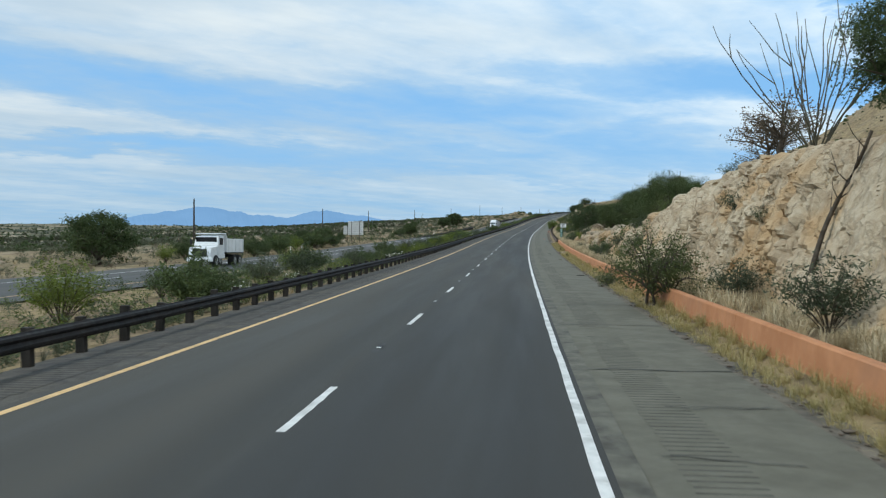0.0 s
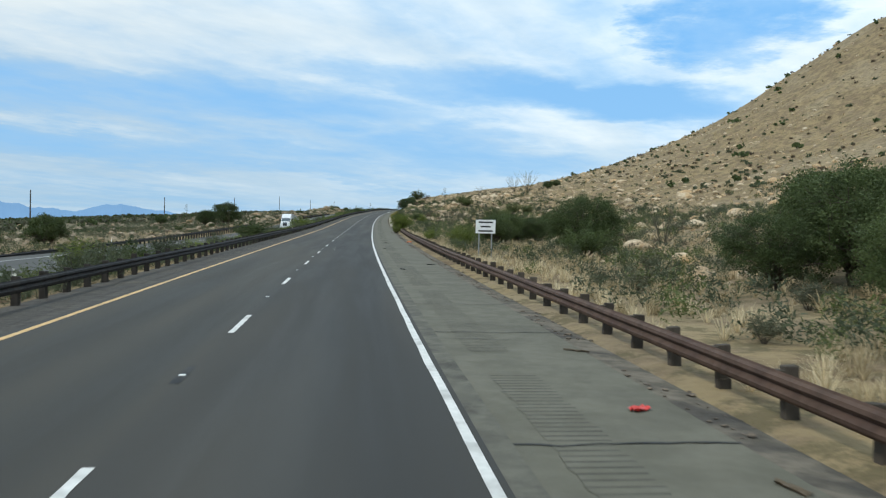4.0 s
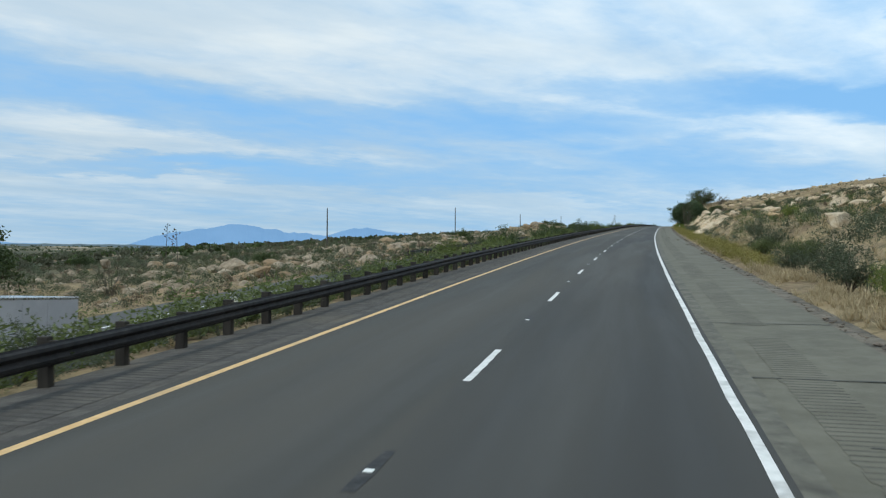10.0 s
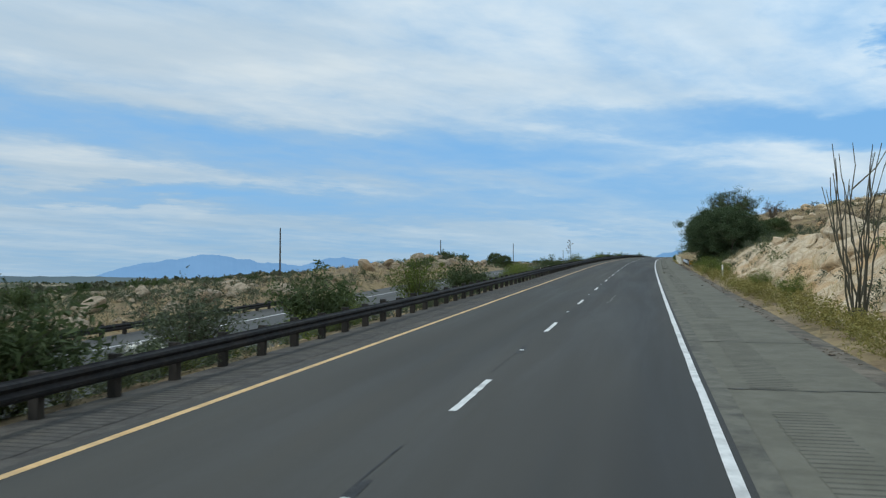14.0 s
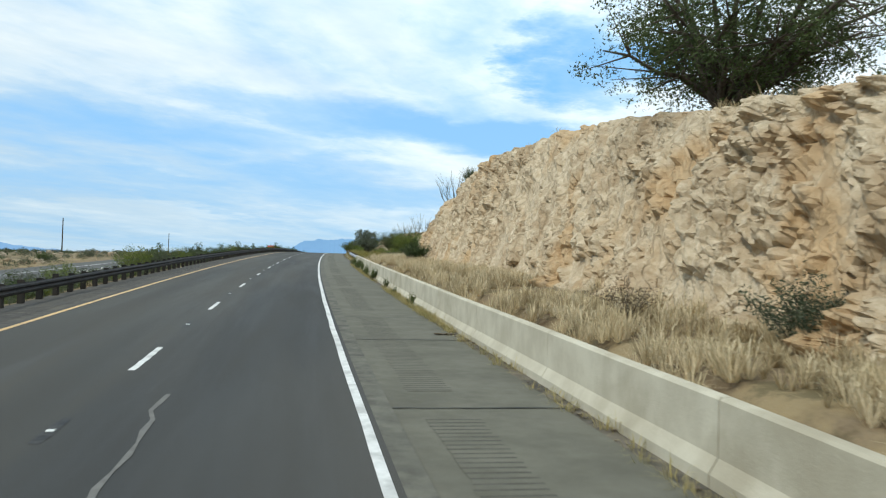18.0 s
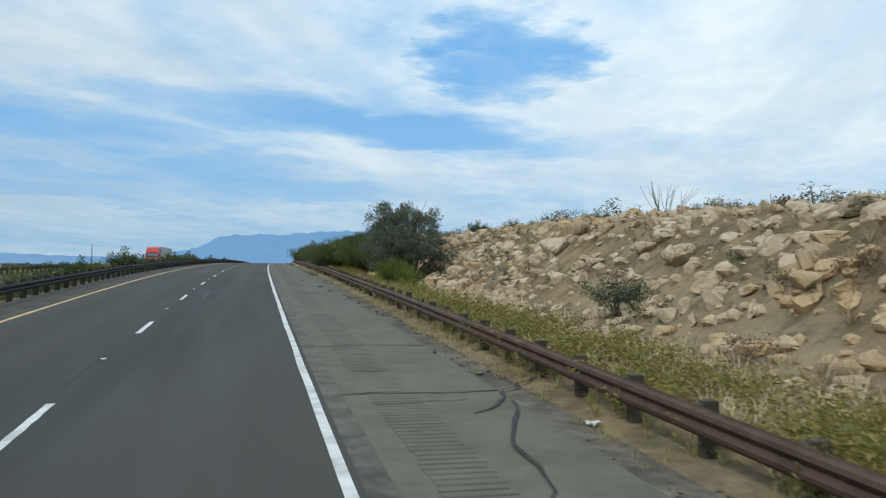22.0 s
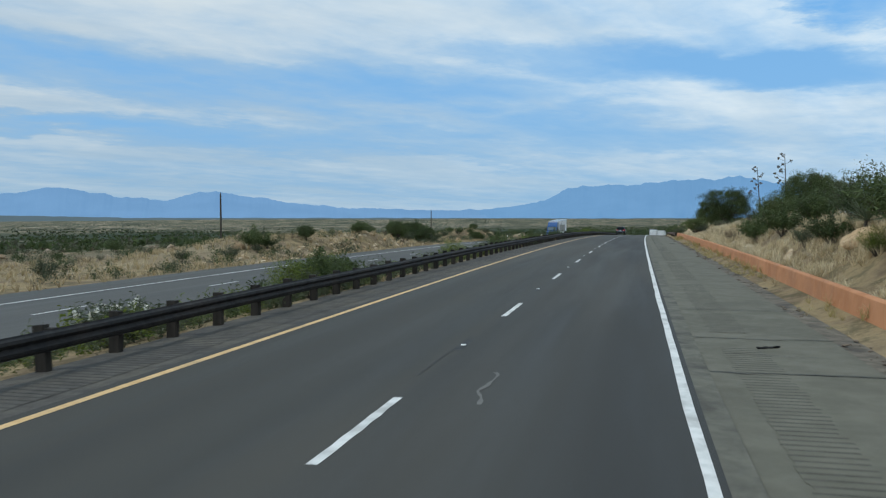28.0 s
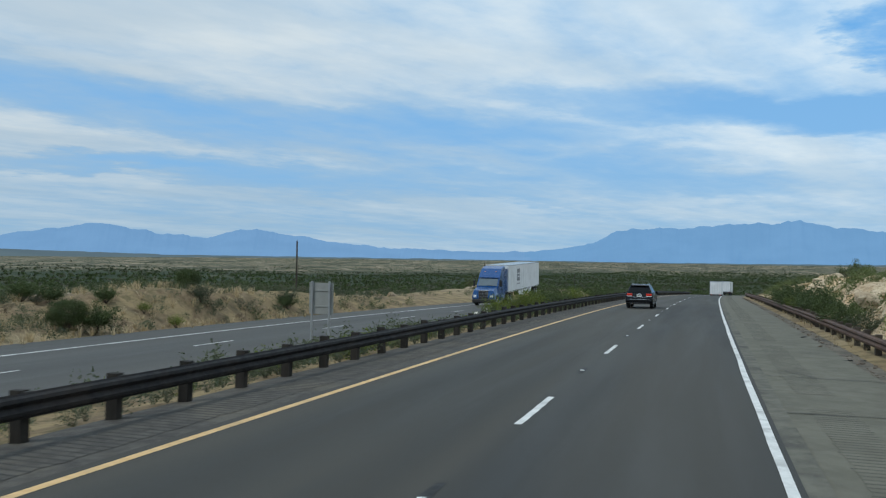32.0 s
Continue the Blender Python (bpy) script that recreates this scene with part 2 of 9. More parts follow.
def asphalt_mat(name, lane):
    """Worn asphalt; the surface's own coordinates run across (u, m) and along (s, m)."""
    m = bpy.data.materials.new(name)
    m.use_nodes = True
    t = m.node_tree
    bs = t.nodes["Principled BSDF"]
    pos = t.nodes.new("ShaderNodeNewGeometry").outputs["Position"]
    uvn = t.nodes.new("ShaderNodeUVMap")
    uvn.uv_map = "along"
    uv = uvn.outputs[0]
    sep = t.nodes.new("ShaderNodeSeparateXYZ")
    t.links.new(uv, sep.inputs[0])
    u = sep.outputs[0]
    fine = noise_tex(t, pos, 60, 4, 0.7)
    mid = noise_tex(t, mapping(t, uv, scale=(0.9, 0.05, 1)), 1.0, 5, 0.6, 0.3)
    big = noise_tex(t, mapping(t, uv, scale=(0.25, 0.02, 1)), 1.0, 3, 0.5)
    col = mixc(t, smooth(t, fine, 0.3, 0.7), lane[0], lane[1])
    col = mixc(t, smooth(t, mid, 0.42, 0.68, 0.0, 0.6), col, lane[2])
    # polished wheel paths, two in each lane, and the newer darker right lane
    wave = M(t, "MULTIPLY", M(t, "ADD", M(t, "COSINE", M(t, "MULTIPLY", M(t, "SUBTRACT", u, 1.05), 2 * math.pi / 1.83)), 1.0), 0.5)
    col = mixc(t, M(t, "MULTIPLY", wave, 0.38), col, lane[3])
    col = mixc(t, smooth(t, u, -0.25, 0.15, 0.0, 0.55), col, lane[4])
    col = mixc(t, smooth(t, big, 0.43, 0.62, 0.0, 0.5), col, lane[2])
    t.links.new(col, bs.inputs["Base Color"])
    t.links.new(smooth(t, mid, 0.3, 0.7, 0.72, 0.9), bs.inputs["Roughness"])
    bs.inputs["Specular IOR Level"].default_value = 0.3
    b = t.nodes.new("ShaderNodeBump")
    b.inputs["Strength"].default_value, b.inputs["Distance"].default_value = 0.35, 0.01
    t.links.new(noise_tex(t, pos, 90, 3, 0.7), b.inputs["Height"])
    t.links.new(b.outputs[0], bs.inputs["Normal"])
    return m


def ground_mat():
    """Desert ground: tan dirt, gravel, straw-coloured dry grass; further out a mosaic of shrubs, bare soil and pale rock."""
    m = bpy.data.materials.new("desert_ground")
    m.use_nodes = True
    t = m.node_tree
    bs = t.nodes["Principled BSDF"]
    pos = t.nodes.new("ShaderNodeNewGeometry").outputs["Position"]
    a = noise_tex(t, pos, 0.35, 6, 0.65, 0.3)
    b = noise_tex(t, pos, 0.05, 5, 0.6, 0.6)
    c = noise_tex(t, pos, 2.6, 6, 0.7)
    d = noise_tex(t, pos, 0.016, 5, 0.62)
    col = mixc(t, smooth(t, c, 0.3, 0.7), (0.145, 0.103, 0.062), (0.265, 0.197, 0.122))
    col = mixc(t, smooth(t, a, 0.42, 0.58, 0.0, 0.75), col, (0.33, 0.25, 0.135))
    col = mixc(t, smooth(t, b, 0.5, 0.66, 0.0, 0.4), col, (0.34, 0.28, 0.19))
    speck = noise_tex(t, pos, 0.8, 7, 0.75)
    col = mixc(t, smooth(t, speck, 0.50, 0.60, 0.0, 0.7), col, (0.112, 0.096, 0.053))

    def shrubs(scale, lo, hi, patch, seed):
        v = t.nodes.new("ShaderNodeTexVoronoi")
        v.inputs["Scale"].default_value = scale
        w = t.nodes.new("ShaderNodeVectorMath")
        w.operation = "ADD"
        n = t.nodes.new("ShaderNodeTexNoise")
        n.inputs["Scale"].default_value, n.inputs["Detail"].default_value = scale * 2.5, 3.0
        t.links.new(pos, n.inputs["Vector"])
        s_ = t.nodes.new("ShaderNodeVectorMath")
        s_.operation = "SCALE"
        s_.inputs["Scale"].default_value = 0.7 / scale
        t.links.new(n.outputs["Color"], s_.inputs[0])
        t.links.new(mapping(t, pos, scale=(1, 1, 0), loc=(seed, seed * 1.7, 0)), w.inputs[0])
        t.links.new(s_.outputs[0], w.inputs[1])
        t.links.new(w.outputs[0], v.inputs["Vector"])
        lim = M(t, "ADD", smooth(t, patch, 0.35, 0.65, lo, hi), 0.0)
        return smooth(t, M(t, "SUBTRACT", lim, v.outputs["Distance"]), -0.04, 0.05), v.outputs["Color"]
    att = t.nodes.new("ShaderNodeAttribute")
    att.attribute_name = "scrub"
    fac = att.outputs["Fac"]
    soil = mixc(t, smooth(t, b, 0.4, 0.6), (0.20, 0.155, 0.10), (0.46, 0.385, 0.275))
    col = mixc(t, fac, col, soil)
    s1, k1 = shrubs(0.21, 0.28, 0.72, d, 3.0)
    s2, k2 = shrubs(0.035, 0.24, 0.62, b, 11.0)
    s3, k3 = shrubs(0.011, 0.28, 0.6, noise_tex(t, pos, 0.004, 4, 0.6), 5.0)
    sep = t.nodes.new("ShaderNodeSeparateColor")
    t.links.new(k1, sep.inputs[0])
    tone = mixc(t, sep.outputs[0], (0.036, 0.046, 0.026), (0.092, 0.100, 0.056))
    col = mixc(t, M(t, "MULTIPLY", fac, s1), col, tone)
    col = mixc(t, M(t, "MULTIPLY", fac, M(t, "MULTIPLY", s2, 0.75)), col, (0.045, 0.054, 0.032))
    col = mixc(t, M(t, "MULTIPLY", fac, M(t, "MULTIPLY", s3, 0.65)), col, (0.040, 0.050, 0.030))
    val = t.nodes.new("ShaderNodeAttribute")
    val.attribute_name = "valley"
    col = mixc(t, M(t, "MULTIPLY", val.outputs["Fac"], smooth(t, noise_tex(t, pos, 0.03, 8, 0.7, 0.4), 0.3, 0.55, 0.75, 1.0)), col, (0.034, 0.048, 0.026))
    t.links.new(col, bs.inputs["Base Color"])
    bs.inputs["Roughness"].default_value, bs.inputs["Specular IOR Level"].default_value = 0.95, 0.1
    bp = t.nodes.new("ShaderNodeBump")
    bp.inputs["Strength"].default_value, bp.inputs["Distance"].default_value = 0.8, 0.12
    t.links.new(noise_tex(t, pos, 3.5, 6, 0.7), bp.inputs["Height"])
    t.links.new(bp.outputs[0], bs.inputs["Normal"])
    return m


def rock_mat(name, c1, c2, c3, crack=0.4):
    m = bpy.data.materials.new(name)
    m.use_nodes = True
    t = m.node_tree
    bs = t.nodes["Principled BSDF"]
    pos = t.nodes.new("ShaderNodeNewGeometry").outputs["Position"]
    n1, n2, n3 = noise_tex(t, pos, 0.5, 6, 0.65, 0.4), noise_tex(t, pos, 3.0, 6, 0.7), noise_tex(t, pos, 0.18, 3, 0.6, 0.8)
    col = mixc(t, smooth(t, n2, 0.3, 0.7), c1, c2)
    col = mixc(t, smooth(t, n1, 0.45, 0.62, 0.0, 0.7), col, c3)
    col = mixc(t, smooth(t, n3, 0.5, 0.62, 0.0, 0.6), col, (c1[0] * 1.1, c1[1] * 0.88, c1[2] * 0.62))
    vo = t.nodes.new("ShaderNodeTexVoronoi")
    vo.feature = "DISTANCE_TO_EDGE"
    vo.inputs["Scale"].default_value = 1.3
    dist = noise_tex(t, pos, 1.2, 3, 0.6)
    add = t.nodes.new("ShaderNodeVectorMath")
    add.operation = "ADD"
    t.links.new(mapping(t, pos, scale=(1, 1, 0.6)), add.inputs[0])
    t.links.new(dist, add.inputs[1])
    t.links.new(add.outputs[0], vo.inputs["Vector"])
    cr = smooth(t, vo.outputs["Distance"], 0.0, 0.07, crack, 0.0)
    col = mixc(t, cr, col, (0.11, 0.08, 0.05))
    t.links.new(col, bs.inputs["Base Color"])
    bs.inputs["Roughness"].default_value, bs.inputs["Specular IOR Level"].default_value = 0.92, 0.15
    bp = t.nodes.new("ShaderNodeBump")
    bp.inputs["Strength"].default_value, bp.inputs["Distance"].default_value = 0.9, 0.08
    hgt = M(t, "ADD", noise_tex(t, pos, 5, 6, 0.72), smooth(t, vo.outputs["Distance"], 0.0, 0.1, 0.0, 0.6))
    t.links.new(hgt, bp.inputs["Height"])
    t.links.new(bp.outputs[0], bs.inputs["Normal"])
    return m


def plain(name, c, rough=0.5, metal=0.0, spec=0.5, coat=0.0):
    m = mat(name, c, tuple(min(v * 1.12, 1) for v in c), scale=3.0, rough=rough, metal=metal, bump=0.0, spec=spec, obj=True)
    m.node_tree.nodes["Principled BSDF"].inputs["Coat Weight"].default_value = coat
    return m


ASPHALT = asphalt_mat("worn_asphalt", ((0.040, 0.0385, 0.033), (0.061, 0.0585, 0.050), (0.080, 0.074, 0.062), (0.032, 0.0315, 0.029), (0.034, 0.035, 0.035)))
ASPHALT_OPP = asphalt_mat("pale_asphalt", ((0.060, 0.059, 0.055), (0.084, 0.082, 0.076), (0.098, 0.094, 0.085), (0.062, 0.061, 0.058), (0.070, 0.069, 0.066)))
SHOULDER_ASPHALT = mat("rough_asphalt", (0.055, 0.05, 0.045), (0.095, 0.087, 0.075), 3.0, 0.9, bump=0.6, bump_scale=40, c3=(0.14, 0.12, 0.09), scale3=0.5)
CONCRETE = mat("shoulder_concrete", (0.118, 0.112, 0.084), (0.150, 0.142, 0.109), 1.3, 0.9, bump=0.3, bump_scale=60, c3=(0.100, 0.094, 0.071), scale3=0.45, amt3=0.6)
GROOVE = mat("dirty_shaded_groove", (0.066, 0.063, 0.049), (0.098, 0.092, 0.073), 2.0, 0.9, bump=0.3, bump_scale=60)
SEALANT = mat("crack_sealant", (0.018, 0.018, 0.018), (0.04, 0.038, 0.035), 4.0, 0.7, bump=0.2)
WHITE_PAINT = mat("white_road_paint", (0.60, 0.60, 0.57), (0.74, 0.73, 0.70), 5.0, 0.7, bump=0.2, c3=(0.36, 0.35, 0.33), scale3=1.6, amt3=0.75)
YELLOW_PAINT = mat("yellow_road_paint", (0.60, 0.38, 0.165), (0.70, 0.47, 0.225), 5.0, 0.7, bump=0.2, c3=(0.38, 0.27, 0.15), scale3=1.2, amt3=0.7)
GROUND = ground_mat()
ROCK_PALE = rock_mat("pale_granite", (0.44, 0.35, 0.235), (0.57, 0.48, 0.35), (0.35, 0.26, 0.165), 0.2)
ROCK_TAN = rock_mat("tan_granite", (0.46, 0.355, 0.23), (0.67, 0.56, 0.405), (0.40, 0.285, 0.17), 0.12)
ROCK_WARM = rock_mat("warm_granite", (0.34, 0.265, 0.175), (0.47, 0.39, 0.28), (0.26, 0.19, 0.12), 0.25)
ROCK_BROWN = rock_mat("weathered_outcrop", (0.27, 0.215, 0.15), (0.43, 0.36, 0.265), (0.20, 0.155, 0.105), 0.2)
ORANGE_WALL = mat("orange_stained_concrete", (0.44, 0.19, 0.085), (0.54, 0.25, 0.12), 1.2, 0.9, bump=0.25, bump_scale=30, c3=(0.36, 0.17, 0.09), scale3=0.6, amt3=0.6)
PALE_CONCRETE = mat("weathered_concrete", (0.46, 0.415, 0.315), (0.57, 0.525, 0.41), 1.1, 0.9, bump=0.3, bump_scale=25, c3=(0.33, 0.285, 0.20), scale3=0.5, amt3=0.65)
RAIL_DARK = mat("dark_weathered_steel", (0.009, 0.009, 0.010), (0.019, 0.018, 0.018), 2.5, 0.75, 0.0, bump=0.15, c3=(0.040, 0.031, 0.026), scale3=0.7)
RAIL_RUST = mat("rusted_steel", (0.085, 0.052, 0.037), (0.125, 0.077, 0.055), 2.5, 0.75, 0.3, bump=0.25, c3=(0.07, 0.04, 0.034), scale3=0.8)
RAIL_ZINC = mat("galvanized_steel", (0.40, 0.43, 0.45), (0.52, 0.54, 0.55), 2.0, 0.45, 0.7, bump=0.1, c3=(0.33, 0.35, 0.36), scale3=0.8)
POST_WOOD = mat("grey_timber", (0.020, 0.018, 0.015), (0.048, 0.041, 0.034), 4.0, 0.9, bump=0.5, bump_scale=30, stretch=(1, 1, 0.15), rand=0.25)
POST_PALE = mat("weathered_post", (0.048, 0.039, 0.030), (0.098, 0.080, 0.062), 4.0, 0.9, bump=0.5, bump_scale=30, stretch=(1, 1, 0.15), rand=0.25)
POLE_WOOD = mat("pole_timber", (0.05, 0.042, 0.035), (0.09, 0.075, 0.06), 4.0, 0.9, bump=0.4, stretch=(1, 1, 0.1))
BARK = mat("grey_bark", (0.06, 0.048, 0.036), (0.11, 0.09, 0.07), 6.0, 0.95, bump=0.6, bump_scale=25)
LEAF_DARK = leaf_mat("mesquite_leaf", (0.045, 0.07, 0.024), (0.10, 0.135, 0.048), (0.065, 0.09, 0.042))
LEAF_OLIVE = leaf_mat("oak_leaf", (0.055, 0.075, 0.042), (0.105, 0.125, 0.07), (0.075, 0.09, 0.06))
LEAF_GREEN = leaf_mat("bush_leaf", (0.065, 0.092, 0.030), (0.14, 0.17, 0.058), (0.095, 0.12, 0.045))
LEAF_BRIGHT = leaf_mat("broom_leaf", (0.082, 0.122, 0.020), (0.175, 0.215, 0.04), (0.11, 0.14, 0.028))
LEAF_YELLOW = leaf_mat("flowering_brush", (0.145, 0.145, 0.038), (0.32, 0.275, 0.085), (0.20, 0.175, 0.058))
LEAF_SAGE = leaf_mat("grey_oak_leaf", (0.090, 0.115, 0.080), (0.175, 0.205, 0.145), (0.125, 0.150, 0.110))
LEAF_OAK = leaf_mat("evergreen_oak_leaf", (0.050, 0.082, 0.034), (0.13, 0.18, 0.085), (0.075, 0.11, 0.05))
LEAF_GREY = leaf_mat("sage_leaf", (0.085, 0.095, 0.06), (0.15, 0.155, 0.10), (0.11, 0.105, 0.07))
LEAF_STRAW = leaf_mat("dry_grass", (0.37, 0.295, 0.17), (0.56, 0.465, 0.30), (0.43, 0.335, 0.185))
LEAF_PALE = leaf_mat("pale_dry_grass", (0.50, 0.42, 0.27), (0.74, 0.65, 0.46), (0.58, 0.48, 0.29))
LEAF_TAWNY = leaf_mat("tawny_weed", (0.29, 0.25, 0.105), (0.47, 0.40, 0.20), (0.24, 0.225, 0.085))
LEAF_DEAD = leaf_mat("dead_twig", (0.10, 0.08, 0.055), (0.17, 0.135, 0.09), (0.12, 0.09, 0.06))
STEM = leaf_mat("ocotillo_stem", (0.085, 0.082, 0.06), (0.13, 0.12, 0.085))
LEAF_YUCCA = leaf_mat("yucca_blade", (0.10, 0.13, 0.075), (0.17, 0.20, 0.12))
FLOWER = plain("white_flower", (0.7, 0.68, 0.6), 0.8)


# ---- plan: s metres along the road, u metres to its right, height above the road ----
SG = np.arange(-700.0, 5300.0, 2.0)
_h = np.radians(np.interp(SG, KN, HEAD))
_g = np.interp(SG, [-400.0] + KN + [1800.0, 2300.0], [0.0] + GRADE + [-1.2, 0.0]) / 100
_x, _y, _z = np.cumsum(np.sin(_h)) * 2, np.cumsum(np.cos(_h)) * 2, np.cumsum(_g) * 2
_o = int(np.argmin(np.abs(SG)))
RX, RY, RZ = _x - _x[_o], _y - _y[_o], _z - _z[_o]


def heading(s):
    return np.interp(s, SG, _h)


def grade(s):
    return np.interp(s, SG, _g)


def road_z(s):
    return np.interp(s, SG, RZ)


def at(s, u, z=0.0):
    """World places of points s along, u to the right, z above the road."""
    s, u, z = np.broadcast_arrays(np.asarray(s, float), np.asarray(u, float), np.asarray(z, float))
    h = heading(s)
    return np.stack([np.interp(s, SG, RX) + u * np.cos(h), np.interp(s, SG, RY) - u * np.sin(h), road_z(s) + z], -1)


def station(s, u, z=0.0, turn=0.0, scale=1.0, tilt=True):
    """Pose at a station: local y along the road, x to the right."""
    p = at(s, u, z)
    m = Matrix.Translation(p.tolist()) @ Matrix.Rotation(-float(heading(s)) + radians(turn), 4, "Z")
    if tilt:
        m = m @ Matrix.Rotation(math.atan(float(grade(s))), 4, "X")
    return m @ Matrix.Scale(scale, 4)


def opp_edge(s):
    return np.interp(s, [-100, 20, 60, 110, 200, 430, 900, 1100, 1500], [-36, -31, -27.2, -23.2, -21.6, -20.6, -20.8, -21.4, -22])


def opp_z(s):
    return np.interp(s, [0, 110, 200, 280, 340, 430, 560, 800], [-0.7, -0.9, -1.2, -2.1, -2.6, -2.1, -1.5, -1.0])


def vnoise(x, y, seed=0):
    """Smooth value noise, numpy."""
    x, y = np.asarray(x, float), np.asarray(y, float)
    xi, yi = np.floor(x), np.floor(y)
    fx, fy = x - xi, y - yi
    fx, fy = fx * fx * (3 - 2 * fx), fy * fy * (3 - 2 * fy)

    def r(a, b):
        v = np.sin(a * 127.1 + b * 311.7 + seed * 74.7) * 43758.5453
        return v - np.floor(v)
    return (r(xi, yi) * (1 - fx) + r(xi + 1, yi) * fx) * (1 - fy) + (r(xi, yi + 1) * (1 - fx) + r(xi + 1, yi + 1) * fx) * fy


def fbm(x, y, seed=0, n=4):
    v, a, f = 0, 0.5, 1.0
    for i in range(n):
        v = v + a * (vnoise(np.asarray(x) * f, np.asarray(y) * f, seed + i * 7) - 0.5)
        a, f = a * 0.5, f * 2.03
    return v


# rock cuts and banks beside the right shoulder: station, height of the top
CUT_S = [-60, -10, 20, 34, 50, 62, 80, 100, 113, 119, 128, 200, 300, 352, 365, 400, 470, 520, 548, 560, 575, 585, 590, 600, 608, 614, 622, 630, 635, 638, 645, 650, 656, 662, 672,
         690, 715, 745, 790, 830, 850, 870, 905, 930, 960, 985, 1010, 1060, 1120, 1200, 1400]
CUT_H = [2.2, 3.8, 4.4, 5.0, 4.0, 2.6, 1.9, 1.8, 2.0, 1.2, 0.2, 0.0, 0.0, 0.6, 1.2, 2.2, 2.9, 3.1, 2.5, 1.5, 2.4, 3.7, 4.2, 4.9, 5.6, 6.1, 6.0, 6.2, 5.5, 5.0, 4.7, 3.5, 2.8, 2.5, 2.9,
         3.1, 3.7, 3.4, 2.8, 2.9, 2.6, 1.8, 1.9, 1.7, 1.0, 1.2, 2.1, 2.2, 1.5, 0.6, 0.0]
FOOT_S = [-60, 0, 60, 110, 130, 350, 400, 560, 580, 600, 640, 660, 700, 840, 870, 1000]
FOOT_U = [10.2, 10.2, 10.1, 10.1, 10, 10, 8.6, 9.2, 10.4, 11.2, 11.3, 11.4, 11.5, 10.4, 9.1, 8.9]
# level strip of soil held up behind the walls
BENCH_S = [-40, -25, 115, 124, 580, 590, 656, 668, 860, 870, 984, 992]
BENCH_H = [0.0, 0.45, 0.45, 0.0, 0.0, 0.95, 0.9, 0.0, 0.0, 0.45, 0.45, 0.0]
STEEP_S = [-60, 55, 66, 114, 130, 350, 420, 560, 585, 635, 660, 700, 840, 870, 1000]
STEEP_W = [2.6, 2.6, 1.9, 1.9, 6.0, 6.0, 5.5, 4.5, 2.2, 2.4, 3.6, 7.0, 6.0, 3.0, 3.0]
HILL_S = [-100, 60, 130, 200, 300, 400, 500, 620, 700, 800, 1000, 1300, 2000]
HILL_K = [0.10, 0.08, 0.11, 0.19, 0.215, 0.25, 0.22, 0.15, 0.09, 0.075, 0.06, 0.03, 0.0]


